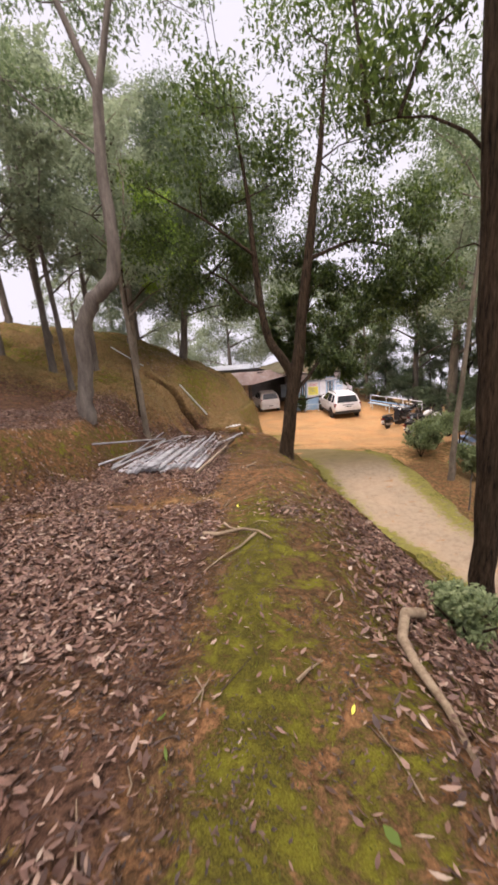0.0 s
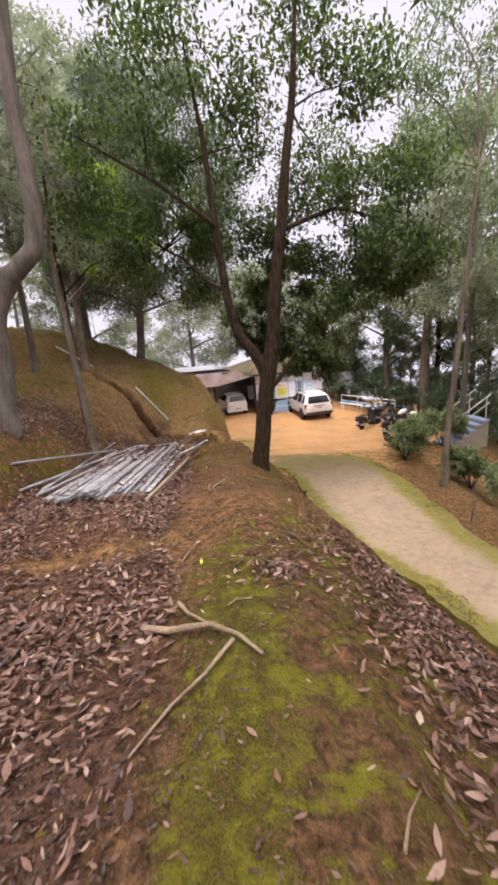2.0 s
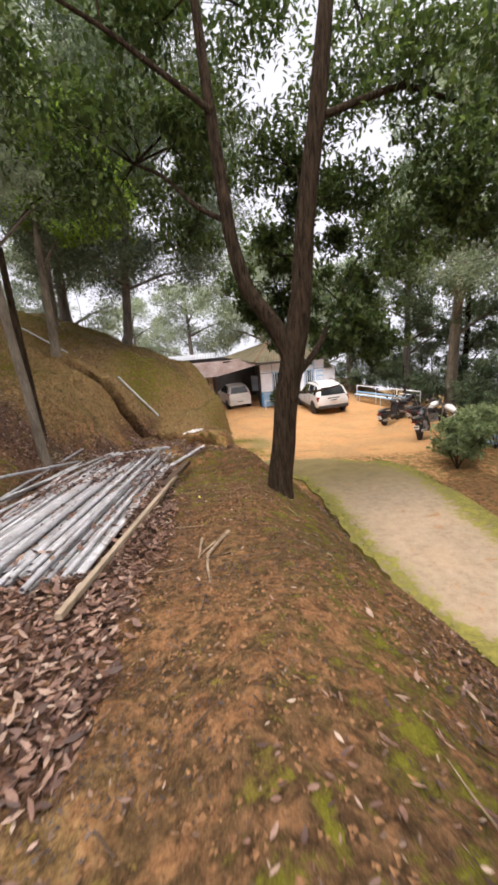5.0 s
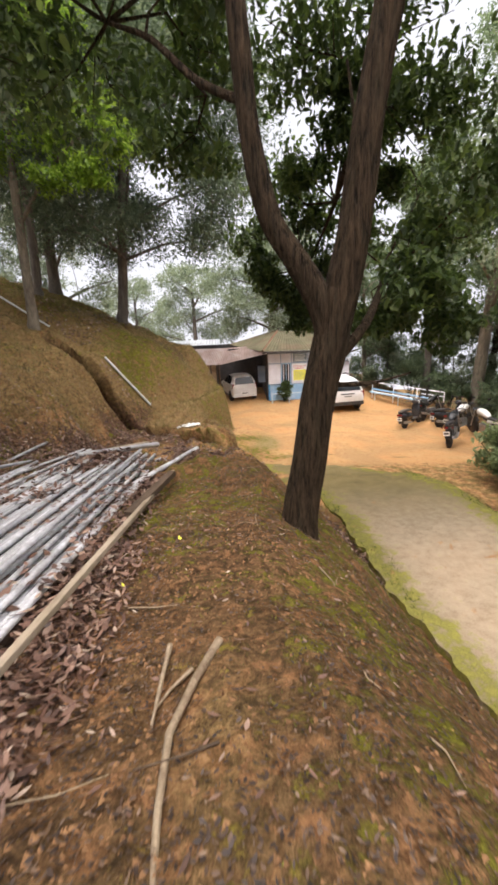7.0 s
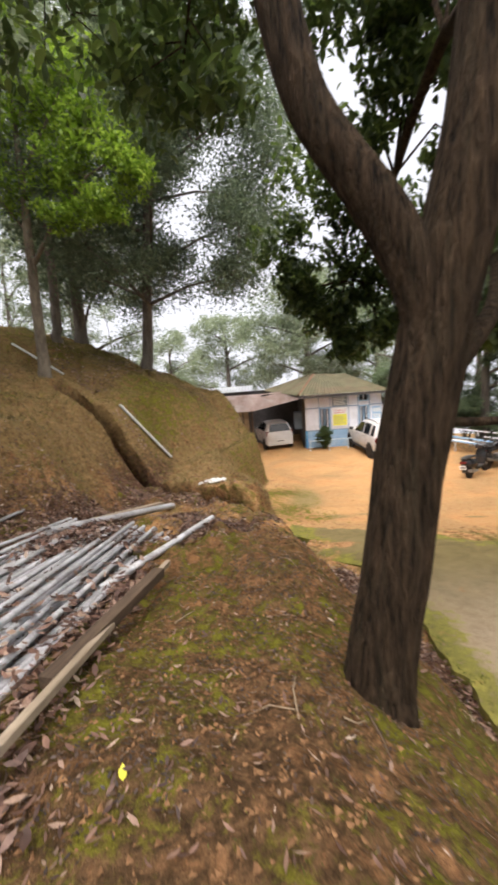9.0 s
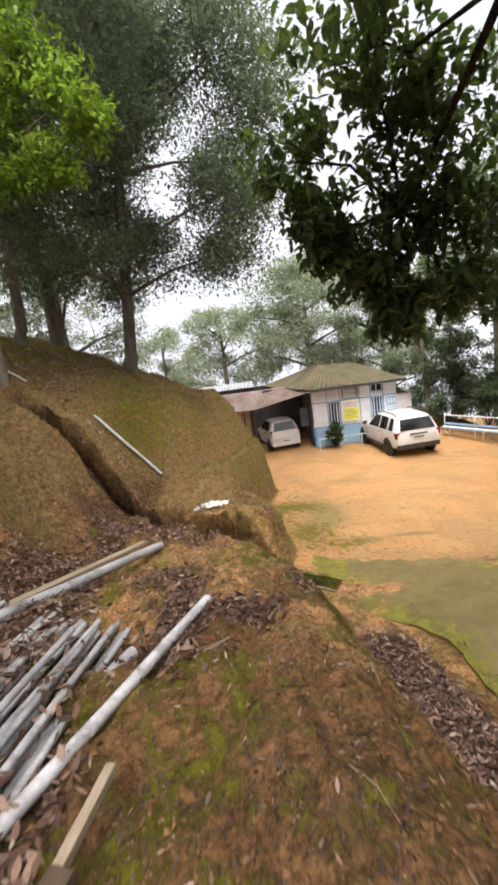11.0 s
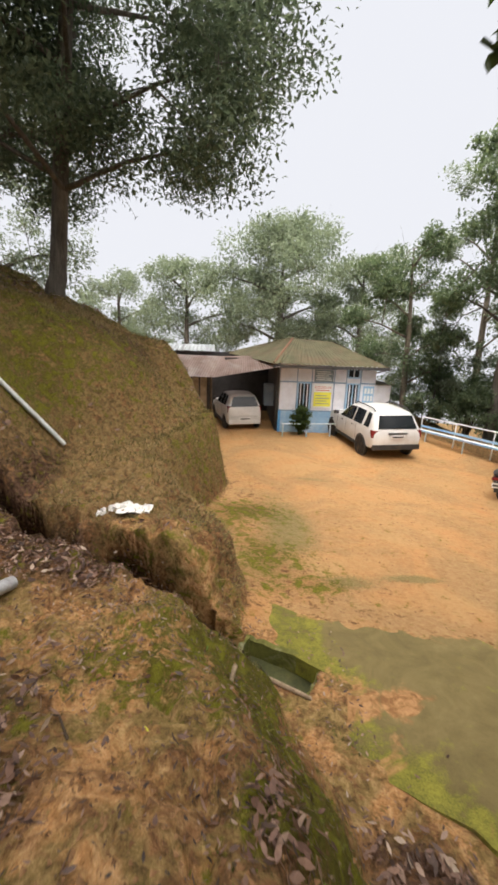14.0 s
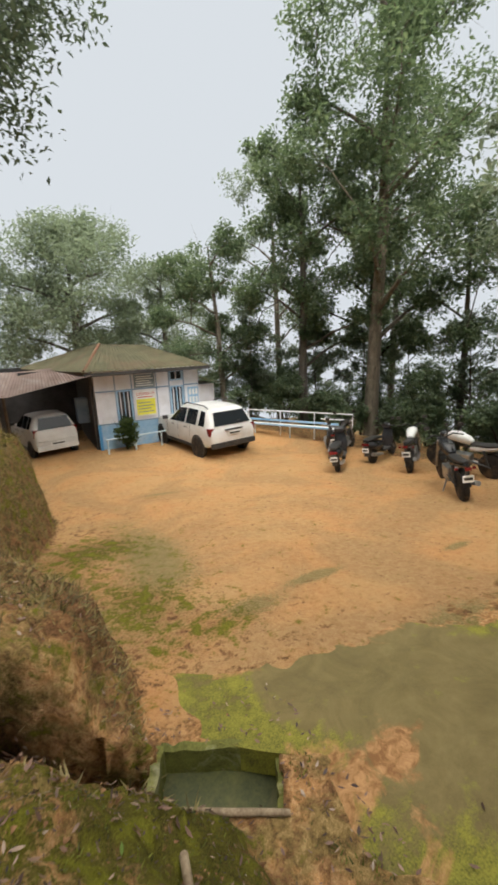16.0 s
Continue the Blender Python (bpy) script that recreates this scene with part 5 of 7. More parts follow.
# ---- house ----
PAINTW = surface("white_boards", (0.62, 0.61, 0.66), (0.78, 0.78, 0.82), 2, 40, 0.6, 0.1, 0.003, stain=(0.50, 0.48, 0.46), stain_amount=0.5)
PAINTB = surface("blue_paint", (0.20, 0.38, 0.58), (0.34, 0.52, 0.70), 2.5, 40, 0.6, 0.1, 0.003, stain=(0.55, 0.58, 0.60), stain_amount=0.5)
TRIM = surface("grey_blue_trim", (0.16, 0.24, 0.34), (0.26, 0.35, 0.45), 3, 50, 0.6, 0.1, 0.003)
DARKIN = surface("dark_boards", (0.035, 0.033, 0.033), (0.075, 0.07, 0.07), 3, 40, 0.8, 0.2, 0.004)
ROOFM = surface("mossy_roof_sheet", (0.15, 0.14, 0.075), (0.25, 0.225, 0.13), 1.5, 30, 0.8, 0.3, 0.006, stain=(0.30, 0.17, 0.12), stain_amount=0.45)
RUST = surface("rusty_roof_sheet", (0.24, 0.16, 0.13), (0.44, 0.33, 0.29), 1.6, 30, 0.75, 0.3, 0.006, stain=(0.55, 0.50, 0.48), stain_amount=0.6, stretch=(1, 0.3, 1))
PALEROOF = surface("grey_roof_sheet", (0.45, 0.48, 0.50), (0.62, 0.65, 0.67), 1.5, 30, 0.5, 0.2, 0.004)
GLASS, gnt, gb = base_mat("dark_glass")
gb.inputs["Base Color"].default_value = (0.02, 0.025, 0.03, 1)
gb.inputs["Roughness"].default_value = 0.08
YELLOW = surface("yellow_banner", (0.66, 0.62, 0.05), (0.80, 0.76, 0.10), 3, 40, 0.6, 0.0)
POSTER = surface("white_banner", (0.68, 0.68, 0.66), (0.80, 0.80, 0.78), 3, 40, 0.6, 0.0)
SLATE = surface("slate_board", (0.15, 0.19, 0.21), (0.22, 0.26, 0.28), 3, 40, 0.6, 0.0)
RED = surface("red_print", (0.5, 0.06, 0.05), (0.6, 0.09, 0.07), 3, 40, 0.6, 0.0)

FY, X0, X1 = 29.75, 2.29, 6.16
house = thing("house", pose(X0, FY, 0), "small white boarded house with blue base and mossy hip roof", "house")


def hpart(name, bm, material, label="", parent=None):
    return part(name, bm, material, parent or house, label)


def hx(*a, bevel=0.0):
    """A box given in world x, y, z, placed in the house's own frame."""
    x0, y0, z0, x1, y1, z1 = a
    return boxed(x0 - X0, y0 - FY, z0, x1 - X0, y1 - FY, z1, bevel=bevel)


# front wall with its window and door openings
for a in ((X0, FY, -0.1, 3.0, FY + 0.12, 2.85), (3.0, FY, 2.1, 3.55, FY + 0.12, 2.85), (3.0, FY, -0.1, 3.55, FY + 0.12, 0.92), (3.55, FY, -0.1, 5.0, FY + 0.12, 2.85), (5.0, FY, 2.68, 5.52, FY + 0.12, 2.85), (5.0, FY, 2.1, 5.52, FY + 0.12, 2.3), (5.52, FY, -0.1, X1, FY + 0.12, 2.85), (5.0, FY, -0.1, 5.52, FY + 0.12, 0.3)):
    hpart("wall", hx(*a), PAINTW)
hpart("wall", hx(X0, FY + 0.12, -0.1, X0 + 0.12, 35, 2.85), PAINTW)
hpart("wall", hx(X1 - 0.12, FY + 0.12, -0.1, X1, 35, 2.85), PAINTW)
hpart("wall", hx(X0 + 0.12, 34.9, -0.1, X1 - 0.12, 35, 2.85), PAINTW)
hpart("plinth", hx(X0 - 0.006, FY - 0.008, -0.1, 5.0, FY + 0.004, 0.93), PAINTB, "pale blue painted lower boards")
hpart("plinth", hx(5.52, FY - 0.008, -0.1, X1, FY + 0.004, 0.93), PAINTB, "pale blue painted lower boards")
hpart("corner_post", hx(X0 - 0.03, FY - 0.03, -0.1, X0 + 0.07, FY + 0.05, 0.95), surface("bright_blue", (0.06, 0.25, 0.55), (0.12, 0.36, 0.66), 3, 40, 0.6, 0.1, 0.003), "bright blue painted corner post")
for x in (2.98, 3.57, 4.48, 4.97, 5.55):
    hpart("batten", hx(x - 0.02, FY - 0.02, 0.93, x + 0.02, FY + 0.004, 2.85), TRIM)
hpart("batten", hx(X0, FY - 0.024, 2.08, 5.0, FY + 0.004, 2.13), TRIM)
hpart("batten", hx(5.52, FY - 0.024, 2.08, X1, FY + 0.004, 2.13), TRIM)
hpart("batten", hx(X0, FY - 0.028, 0.92, 5.0, FY + 0.004, 0.96), TRIM)


def opening(x0, x1, z0, z1, bars, name):
    w = hpart(name, hx(x0, FY + 0.05, z0, x1, FY + 0.06, z1), GLASS, "dark glass behind bars")
    for a in ((x0, z0, x0 + 0.05, z1), (x1 - 0.05, z0, x1, z1), (x0 + 0.05, z0, x1 - 0.05, z0 + 0.05), (x0 + 0.05, z1 - 0.05, x1 - 0.05, z1)):
        part("frame", hx(a[0], FY - 0.03, a[1], a[2], FY + 0.05, a[3]), PAINTB, w)
    for k in range(bars):
        x = x0 + (x1 - x0) * (k + 1) / (bars + 1)
        part("bar", hx(x - 0.018, FY, z0 + 0.05, x + 0.018, FY + 0.04, z1 - 0.05), PAINTB if k % 2 else PAINTW, w)
    return w


opening(3.0, 3.55, 0.92, 2.1, 3, "window")
opening(5.0, 5.52, 2.3, 2.68, 1, "window")
opening(5.0, 5.52, 0.3, 2.1, 3, "door")
sb = hpart("sign_board", hx(3.66, FY - 0.04, 2.14, 4.42, FY - 0.022, 2.62), SLATE, "slate grey lettered sign board")
for k in range(5):
    part("writing_bar", hx(3.72 + 0.03 * (k % 2), FY - 0.046, 2.2 + 0.08 * k, 4.36 - 0.06 * (k % 3), FY - 0.04, 2.235 + 0.08 * k), POSTER, sb)
arch = bmesh.new()
tube(arch, [(4.04 - X0 + 0.36 * math.cos(a), -0.03, 2.6 + 0.22 * math.sin(a)) for a in [math.pi * k / 10 for k in range(11)]], 0.025, 6)
hpart("sign_arch", arch, SLATE, "arched painted line above the sign")
ban = hpart("banner", hx(3.66, FY - 0.045, 1.08, 4.4, FY - 0.032, 2.07), POSTER, "white and yellow printed banner")
part("yellow_field", hx(3.68, FY - 0.052, 1.14, 4.38, FY - 0.045, 1.72), YELLOW, ban)
part("heading_bar", hx(3.76, FY - 0.052, 1.78, 4.3, FY - 0.045, 1.81), RED, ban)
for k in range(4):
    part("writing_bar", hx(3.74, FY - 0.057, 1.24 + 0.11 * k, 4.3 - 0.1 * (k % 2), FY - 0.052, 1.27 + 0.11 * k), SLATE, ban)
txt = bpy.data.curves.new("heading", "FONT")
txt.body, txt.size, txt.extrude, txt.align_x = "COVID-19", 0.15, 0.003, "CENTER"
t_ob = new("heading", txt)
t_ob.parent = ban
t_ob.matrix_local = pose(4.03 - X0, -0.054, 1.86, 90, 0, 0)
txt.materials.append(RED)
po = hpart("poster", hx(5.68, FY - 0.03, 1.33, 6.12, FY - 0.012, 2.0), PAINTB, "blue poster with rows of white panels")
for i in range(3):
    for j in range(2):
        part("panel", hx(5.73 + 0.13 * i, FY - 0.036, 1.4 + 0.3 * j, 5.82 + 0.13 * i, FY - 0.03, 1.62 + 0.3 * j), POSTER, po)
# lean-to on the side
hpart("side_annex", hx(X1 + 0.003, FY + 0.1, -0.1, 6.85, 33, 2.05), PAINTW)


def roof_sheet(corners, material, name="roof", label="", wave=0.018, pitch=0.19, thick=0.03, parent=None):
    """A corrugated sheet over four corners: two along the eave, two along the top."""
    a, b, c, d = [Vector(p) for p in corners]
    n = max(8, int((b - a).length / pitch * 6))
    bm = bmesh.new()
    rows = []
    for i in range(n + 1):
        f = i / n
        h = wave * math.sin(f * (b - a).length / pitch * 2 * math.pi)
        rows.append([bm.verts.new(a.lerp(b, f).lerp(d.lerp(c, f), g) + Vector((0, 0, h))) for g in (0, 0.5, 1)])
    for p, q in zip(rows, rows[1:]):
        for k in range(2):
            bm.faces.new((p[k], q[k], q[k + 1], p[k + 1]))
    bmesh.ops.solidify(bm, geom=bm.faces[:], thickness=thick)
    o = Vector((X0, FY, 0)) if (parent or house) is house else Vector((0, 0, 0))
    bmesh.ops.translate(bm, vec=-o, verts=bm.verts)
    return part(name, bm, material, parent or house, label)


roof_sheet([(1.95, 29.3, 2.85), (6.5, 29.3, 2.8), (4.8, 32.2, 3.62), (3.05, 32.2, 3.73)], ROOFM, label="mossy corrugated roof slope")
roof_sheet([(0.0, 34.5, 2.85), (1.95, 29.3, 2.85), (3.05, 32.2, 3.73), (2.9, 32.6, 3.73)], ROOFM, label="mossy corrugated roof slope")
roof_sheet([(6.5, 29.3, 2.8), (6.5, 35.2, 2.8), (4.8, 32.3, 3.62), (4.8, 32.2, 3.62)], ROOFM, label="mossy corrugated roof slope")
roof_sheet([(6.5, 35.2, 2.8), (0.0, 34.5, 2.85), (2.9, 32.6, 3.73), (4.8, 32.3, 3.62)], ROOFM, label="mossy corrugated roof slope")
hip = bmesh.new()
tube(hip, [Vector((1.97, 29.35, 2.875)) - Vector((X0, FY, 0)), Vector((3.03, 32.15, 3.735)) - Vector((X0, FY, 0))], 0.05, 8)
hpart("ridge_cap", hip, surface("red_ridge", (0.17, 0.085, 0.05), (0.27, 0.145, 0.09), 3, 40, 0.85, 0.2, 0.004, stain=(0.2, 0.17, 0.1), stain_amount=0.6), "rusty red ridge cap")
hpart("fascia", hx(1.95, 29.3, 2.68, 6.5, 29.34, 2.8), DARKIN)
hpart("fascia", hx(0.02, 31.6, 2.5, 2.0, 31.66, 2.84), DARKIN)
roof_sheet([(6.15, 29.5, 2.35), (6.95, 29.5, 2.1), (6.95, 33.2, 2.1), (6.15, 33.2, 2.35)], ROOFM, "annex_roof", wave=0.01)

# open car shelter beside the house
shelter = thing("car_shelter", pose(0, 0, 0), "open car shelter with rusty corrugated roof beside the house", "shelter")
roof_sheet([(-3.4, 29.1, 2.3), (-0.3, 29.2, 2.26), (0.0, 32.2, 2.85), (-3.4, 32.2, 2.88)], RUST, "roof", "rusty corrugated roof sheet", wave=0.009, pitch=0.1, parent=shelter)
roof_sheet([(-0.3, 29.2, 2.26), (2.22, 29.2, 2.74), (2.0, 31.7, 2.98), (0.0, 32.2, 2.85)], RUST, "roof", "rusty corrugated roof sheet", wave=0.009, pitch=0.1, parent=shelter)
roof_sheet([(-4.2, 33.2, 3.0), (-0.5, 33.2, 3.0), (-0.6, 35, 3.2), (-4.2, 35, 3.2)], PALEROOF, "roof", "pale grey roof sheet", parent=shelter)
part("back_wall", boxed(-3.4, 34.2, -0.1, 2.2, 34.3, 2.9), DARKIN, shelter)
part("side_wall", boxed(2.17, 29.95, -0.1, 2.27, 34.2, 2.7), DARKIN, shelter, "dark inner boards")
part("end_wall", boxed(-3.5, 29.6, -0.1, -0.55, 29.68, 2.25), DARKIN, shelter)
for k in range(9):
    part("board", boxed(-3.45 + 0.32 * k, 29.57, -0.1, -3.2 + 0.32 * k, 29.597, 2.2), WOODPALE, shelter)
for x in (-0.45,):
    part("post", tubed([(x, 29.35, -0.1), (x, 29.35, 2.3 if x < 0 else 2.65)], 0.045, 8), WOODDARK, shelter)
part("wall_cupboard", boxed(1.75, 30.8, 0.9, 2.16, 31.4, 1.8, bevel=0.01), TRIM, shelter)

# low pipe fence and bush in front of the house
FENCEP = surface("pale_blue_pipe", (0.42, 0.55, 0.62), (0.6, 0.7, 0.75), 4, 40, 0.5, 0.1, 0.002)
fence = thing("low_fence", pose(2.4, 28.97, 0), "low pale blue pipe fence before the house", "fence")
for x in (0.0, 0.95, 1.9, 2.6):
    part("post", tubed([(x, 0.04 * x, -0.15), (x, 0.04 * x, 0.55)], 0.028, 8), FENCEP, fence)
part("rail", tubed([(-0.05, 0, 0.55), (1.0, 0.04, 0.56), (2.65, 0.1, 0.58)], 0.026, 8), FENCEP, fence)


def bush(x, y, r, h, leaf, seed, label, size=0.1, per=500, group=""):
    rng = np.random.default_rng(seed)
    z = gz(x, y) - 0.03
    ob = thing("shrub", pose(x, y, z), label, "shrub", group)
    for k in range(5):
        a = k * 1.26 + rng.uniform(0, 0.5)
        part("stem", tubed([(0, 0, 0), (0.3 * r * math.cos(a), 0.3 * r * math.sin(a), h * 0.45), (0.7 * r * math.cos(a), 0.7 * r * math.sin(a), h * 0.8)], [0.02, 0.014, 0.006], 5), BARK, ob)
    cl = [((rng.uniform(-0.5, 0.5) * r, rng.uniform(-0.5, 0.5) * r, h * rng.uniform(0.35, 0.85)), (r * 0.5, r * 0.5, h * 0.25)) for k in range(5)]
    p = crown_points(cl, per, rng)
    part("crown", leaves(p, rng.uniform(0.7, 1.3, len(p)) * size, rng, 0.2, 0.45), leaf, ob)
    return ob


bush(3.1, 29.3, 0.5, 1.35, LEAF_NEAR, 201, "green leafy bush in front of the house window", 0.13, 420)
bush(2.45, 3.0, 0.4, 0.5, LEAF_SHRUB, 202, "small grey-green shrub at the bank's edge", 0.06, 500)
bush(2.7, 3.5, 0.35, 0.45, LEAF_SHRUB, 203, "small grey-green shrub at the bank's edge", 0.06, 400)
for k, (x, y, r, h) in enumerate([(6.3, 14.6, 0.9, 1.3), (7.2, 15.6, 1.0, 1.3), (8.6, 16.6, 1.1, 1.4), (7.4, 12.6, 0.9, 1.2), (7.6, 10.6, 1.0, 1.3), (7.6, 8.6, 0.9, 1.2), (12.2, 18.6, 1.0, 1.5), (12.6, 21.5, 1.1, 1.7), (12.4, 24.0, 1.1, 1.8), (11.6, 27.6, 1.2, 1.9), (10.3, 29.8, 1.3, 2.0), (9.0, 31.2, 1.2, 1.9), (13.5, 26.0, 1.4, 2.4), (12.4, 30.5, 1.5, 2.6), (14.5, 23.0, 1.5, 2.6), (15, 19.5, 1.5, 2.6), (8.0, 33.5, 1.4, 2.2), (10.6, 33.0, 1.5, 2.8), (16.5, 27, 1.8, 3.2), (14.2, 33, 1.8, 3.2), (13.2, 24.6, 1.6, 3.4), (12.8, 28.4, 1.7, 3.6), (11.3, 31.6, 1.7, 3.8), (9.6, 34, 1.8, 4.0), (15.4, 21.2, 1.8, 3.8), (13.6, 18.4, 1.6, 3.2), (16.0, 24.2, 1.9, 4.2), (15.2, 29.4, 2.0, 4.6), (12.6, 34.6, 2.0, 4.6), (17.5, 22.5, 2.0, 4.6), (18.5, 26.5, 2.2, 5.0), (7.2, 36.0, 1.8, 4.0), (17, 18, 2.0, 4.2), (10.6, 14.2, 1.4, 2.4), (10.2, 12.4, 1.4, 2.4), (9.8, 9.4, 1.4, 2.4), (12.4, 12.6, 1.8, 3.6)]):
    bush(x, y, r, h, LEAF_SHRUB if h < 1.5 else LEAF_FAR, 210 + k, "wild green shrub on the slope below the yard", 0.16, 420 if h < 2.5 else 620, "shrubs along the slope")

# ---- blue stair below the yard, slim post by the road ----
STAIRB = surface("faded_blue_paint", (0.24, 0.36, 0.58), (0.38, 0.50, 0.70), 3, 40, 0.6, 0.1, 0.003, stain=(0.5, 0.5, 0.5), stain_amount=0.4)
stair = thing("stair", pose(8.75, 17.0, 0.75, 0, 0, 8), "faded blue outdoor stair with white pipe handrails", "stair")
for k in range(6):
    part("tread", boxed(k * 0.28, -0.5, k * 0.17 + 0.12, k * 0.28 + 0.3, 0.5, k * 0.17 + 0.17, bevel=0.01), STAIRB, stair)
    part("riser", boxed(k * 0.28, -0.47, k * 0.17 - 0.9, k * 0.28 + 0.28, 0.47, k * 0.17 + 0.118), CONCRETE, stair)
for sy in (-0.46, 0.46):
    smooth(part("handrail", tubed([(-0.05, sy, 0.98), (1.65, sy, 2.0)], 0.026, 8), PALEPOLE, stair), 50)
    smooth(part("mid_rail", tubed([(-0.05, sy, 0.68), (1.65, sy, 1.7)], 0.018, 8), PALEPOLE, stair), 50)
    for k in (0, 2, 5):
        smooth(part("baluster", tubed([(k * 0.28 + 0.12, sy, k * 0.17 + 0.1), (k * 0.28 + 0.12, sy, k * 0.17 + 1.09)], 0.02, 8), PALEPOLE, stair), 50)
post = smooth(part("post", tubed([(0, 0, -0.1), (0.02, 0, 0.4), (0.0, 0.01, 0.8), (0.03, 0, 1.0)], [0.025, 0.022, 0.02, 0.016], 8), BARK_MIST), 50)
post.location = (5.8, 9.86, gz(5.8, 9.86))
tagged(post, "slim dark wooden post beside the road", "post")

# ---- bench with railing ----
bench = thing("bench", pose(8.0, 29.1, gz(8.2, 28.5) - 0.02, 0, 0, math.degrees(math.atan2(25.49 - 29.07, 10.17 - 7.9))), "long blue and white bench with pipe railing", "bench")
BL = math.hypot(25.49 - 29.07, 10.17 - 7.9)
WHITEP = surface("white_pipe", (0.66, 0.66, 0.66), (0.8, 0.8, 0.8), 4, 40, 0.45, 0.1, 0.002)
part("seat", boxed(0.1, -0.32, 0.43, BL - 0.5, -0.12, 0.47, bevel=0.008), POSTER, bench, "white painted seat plank")
part("seat_edge", boxed(0.1, -0.36, 0.41, BL - 0.5, -0.322, 0.475, bevel=0.006), PAINTB, bench, "blue painted seat edge")
part("back_rail", boxed(0.0, -0.05, 0.52, BL - 0.5, -0.02, 0.60, bevel=0.006), PAINTB, bench, "blue painted back plank")
part("top_rail", tubed([(0, 0, 0.92), (BL, 0, 0.95)], 0.024, 8), WHITEP, bench)
part("lower_rail", tubed([(BL * 0.72, 0, 0.72), (BL, 0, 0.74)], 0.02, 8), WHITEP, bench)
for x in (0.0, BL * 0.33, BL * 0.66, BL):
    part("post", tubed([(x, 0, -0.25), (x, 0, 0.93)], 0.022, 8), WHITEP, bench)
for x in (0.4, BL * 0.45, BL - 0.7):
    part("leg", tubed([(x, -0.25, -0.25), (x, -0.25, 0.43)], 0.022, 8), FENCEP, bench)


# ---- vehicles ----
CARW = surface("white_car_paint", (0.60, 0.59, 0.575), (0.74, 0.735, 0.72), 2, 30, 0.25, 0.0, stain=(0.46, 0.38, 0.28), stain_amount=0.35)
PLASTIC = surface("black_plastic", (0.018, 0.018, 0.018), (0.04, 0.038, 0.036), 6, 60, 0.6, 0.15, 0.002, stain=(0.16, 0.11, 0.07), stain_amount=0.3)
TYRE = surface("dusty_tyre", (0.018, 0.017, 0.016), (0.05, 0.045, 0.04), 8, 70, 0.85, 0.4, 0.004, stain=(0.20, 0.13, 0.08), stain_amount=0.5)
STEEL = surface("grey_metal", (0.28, 0.28, 0.28), (0.46, 0.46, 0.46), 8, 60, 0.35, 0.05, 0.002, metal=0.8)
TAIL, tnt, tb = base_mat("red_lamp")
tb.inputs["Base Color"].default_value, tb.inputs["Roughness"].default_value = (0.17, 0.014, 0.016, 1), 0.2
LAMPW, lnt, lb = base_mat("clear_lamp")
lb.inputs["Base Color"].default_value, lb.inputs["Roughness"].default_value = (0.75, 0.76, 0.78, 1), 0.1
BLACKP = surface("black_gloss", (0.012, 0.012, 0.014), (0.03, 0.03, 0.034), 5, 50, 0.22, 0.0, stain=(0.10, 0.08, 0.06), stain_amount=0.25)
SEATM = surface("seat_vinyl", (0.016, 0.015, 0.015), (0.035, 0.032, 0.03), 8, 70, 0.5, 0.2, 0.003)


def turned(profile, n=20, axis="X"):
    """A turned shape about x: (x, radius) pairs."""
    bm = bmesh.new()
    rings = [[bm.verts.new((x, r * math.cos(2 * math.pi * k / n), r * math.sin(2 * math.pi * k / n))) for k in range(n)] for x, r in profile]
    for a, b in zip(rings, rings[1:]):
        for k in range(n):
            bm.faces.new((a[k], a[(k + 1) % n], b[(k + 1) % n], b[k]))
    bm.faces.new(rings[0][::-1])
    bm.faces.new(rings[-1])
    bmesh.ops.recalc_face_normals(bm, faces=bm.faces)
    return bm


def wheel(parent, x, y, r, w, rim, side, spokes=5):
    """A tyre with a spoked rim, facing to the given side."""
    t = smooth(part("wheel", turned([(-w / 2, r * 0.62), (-w / 2, r * 0.9), (-w * 0.36, r), (w * 0.36, r), (w / 2, r * 0.9), (w / 2, r * 0.62)]), TYRE, parent), 35)
    t.location = (x, y, r)
    smooth(part("rim", turned([(-w * 0.38, r * 0.6), (-w * 0.3, r * 0.63), (w * 0.38, r * 0.63), (w * 0.42, r * 0.6), (w * 0.2, r * 0.55), (w * 0.2, r * 0.1)]), rim, t), 35)
    for k in range(spokes):
        a = 2 * math.pi * k / spokes
        part("spoke", boxed(side * w * 0.28 - 0.012, -0.02, 0.0, side * w * 0.28 + 0.012, 0.02, r * 0.58, bevel=0.004, m=Matrix.Rotation(a, 4, "X")), rim, t)
    return t


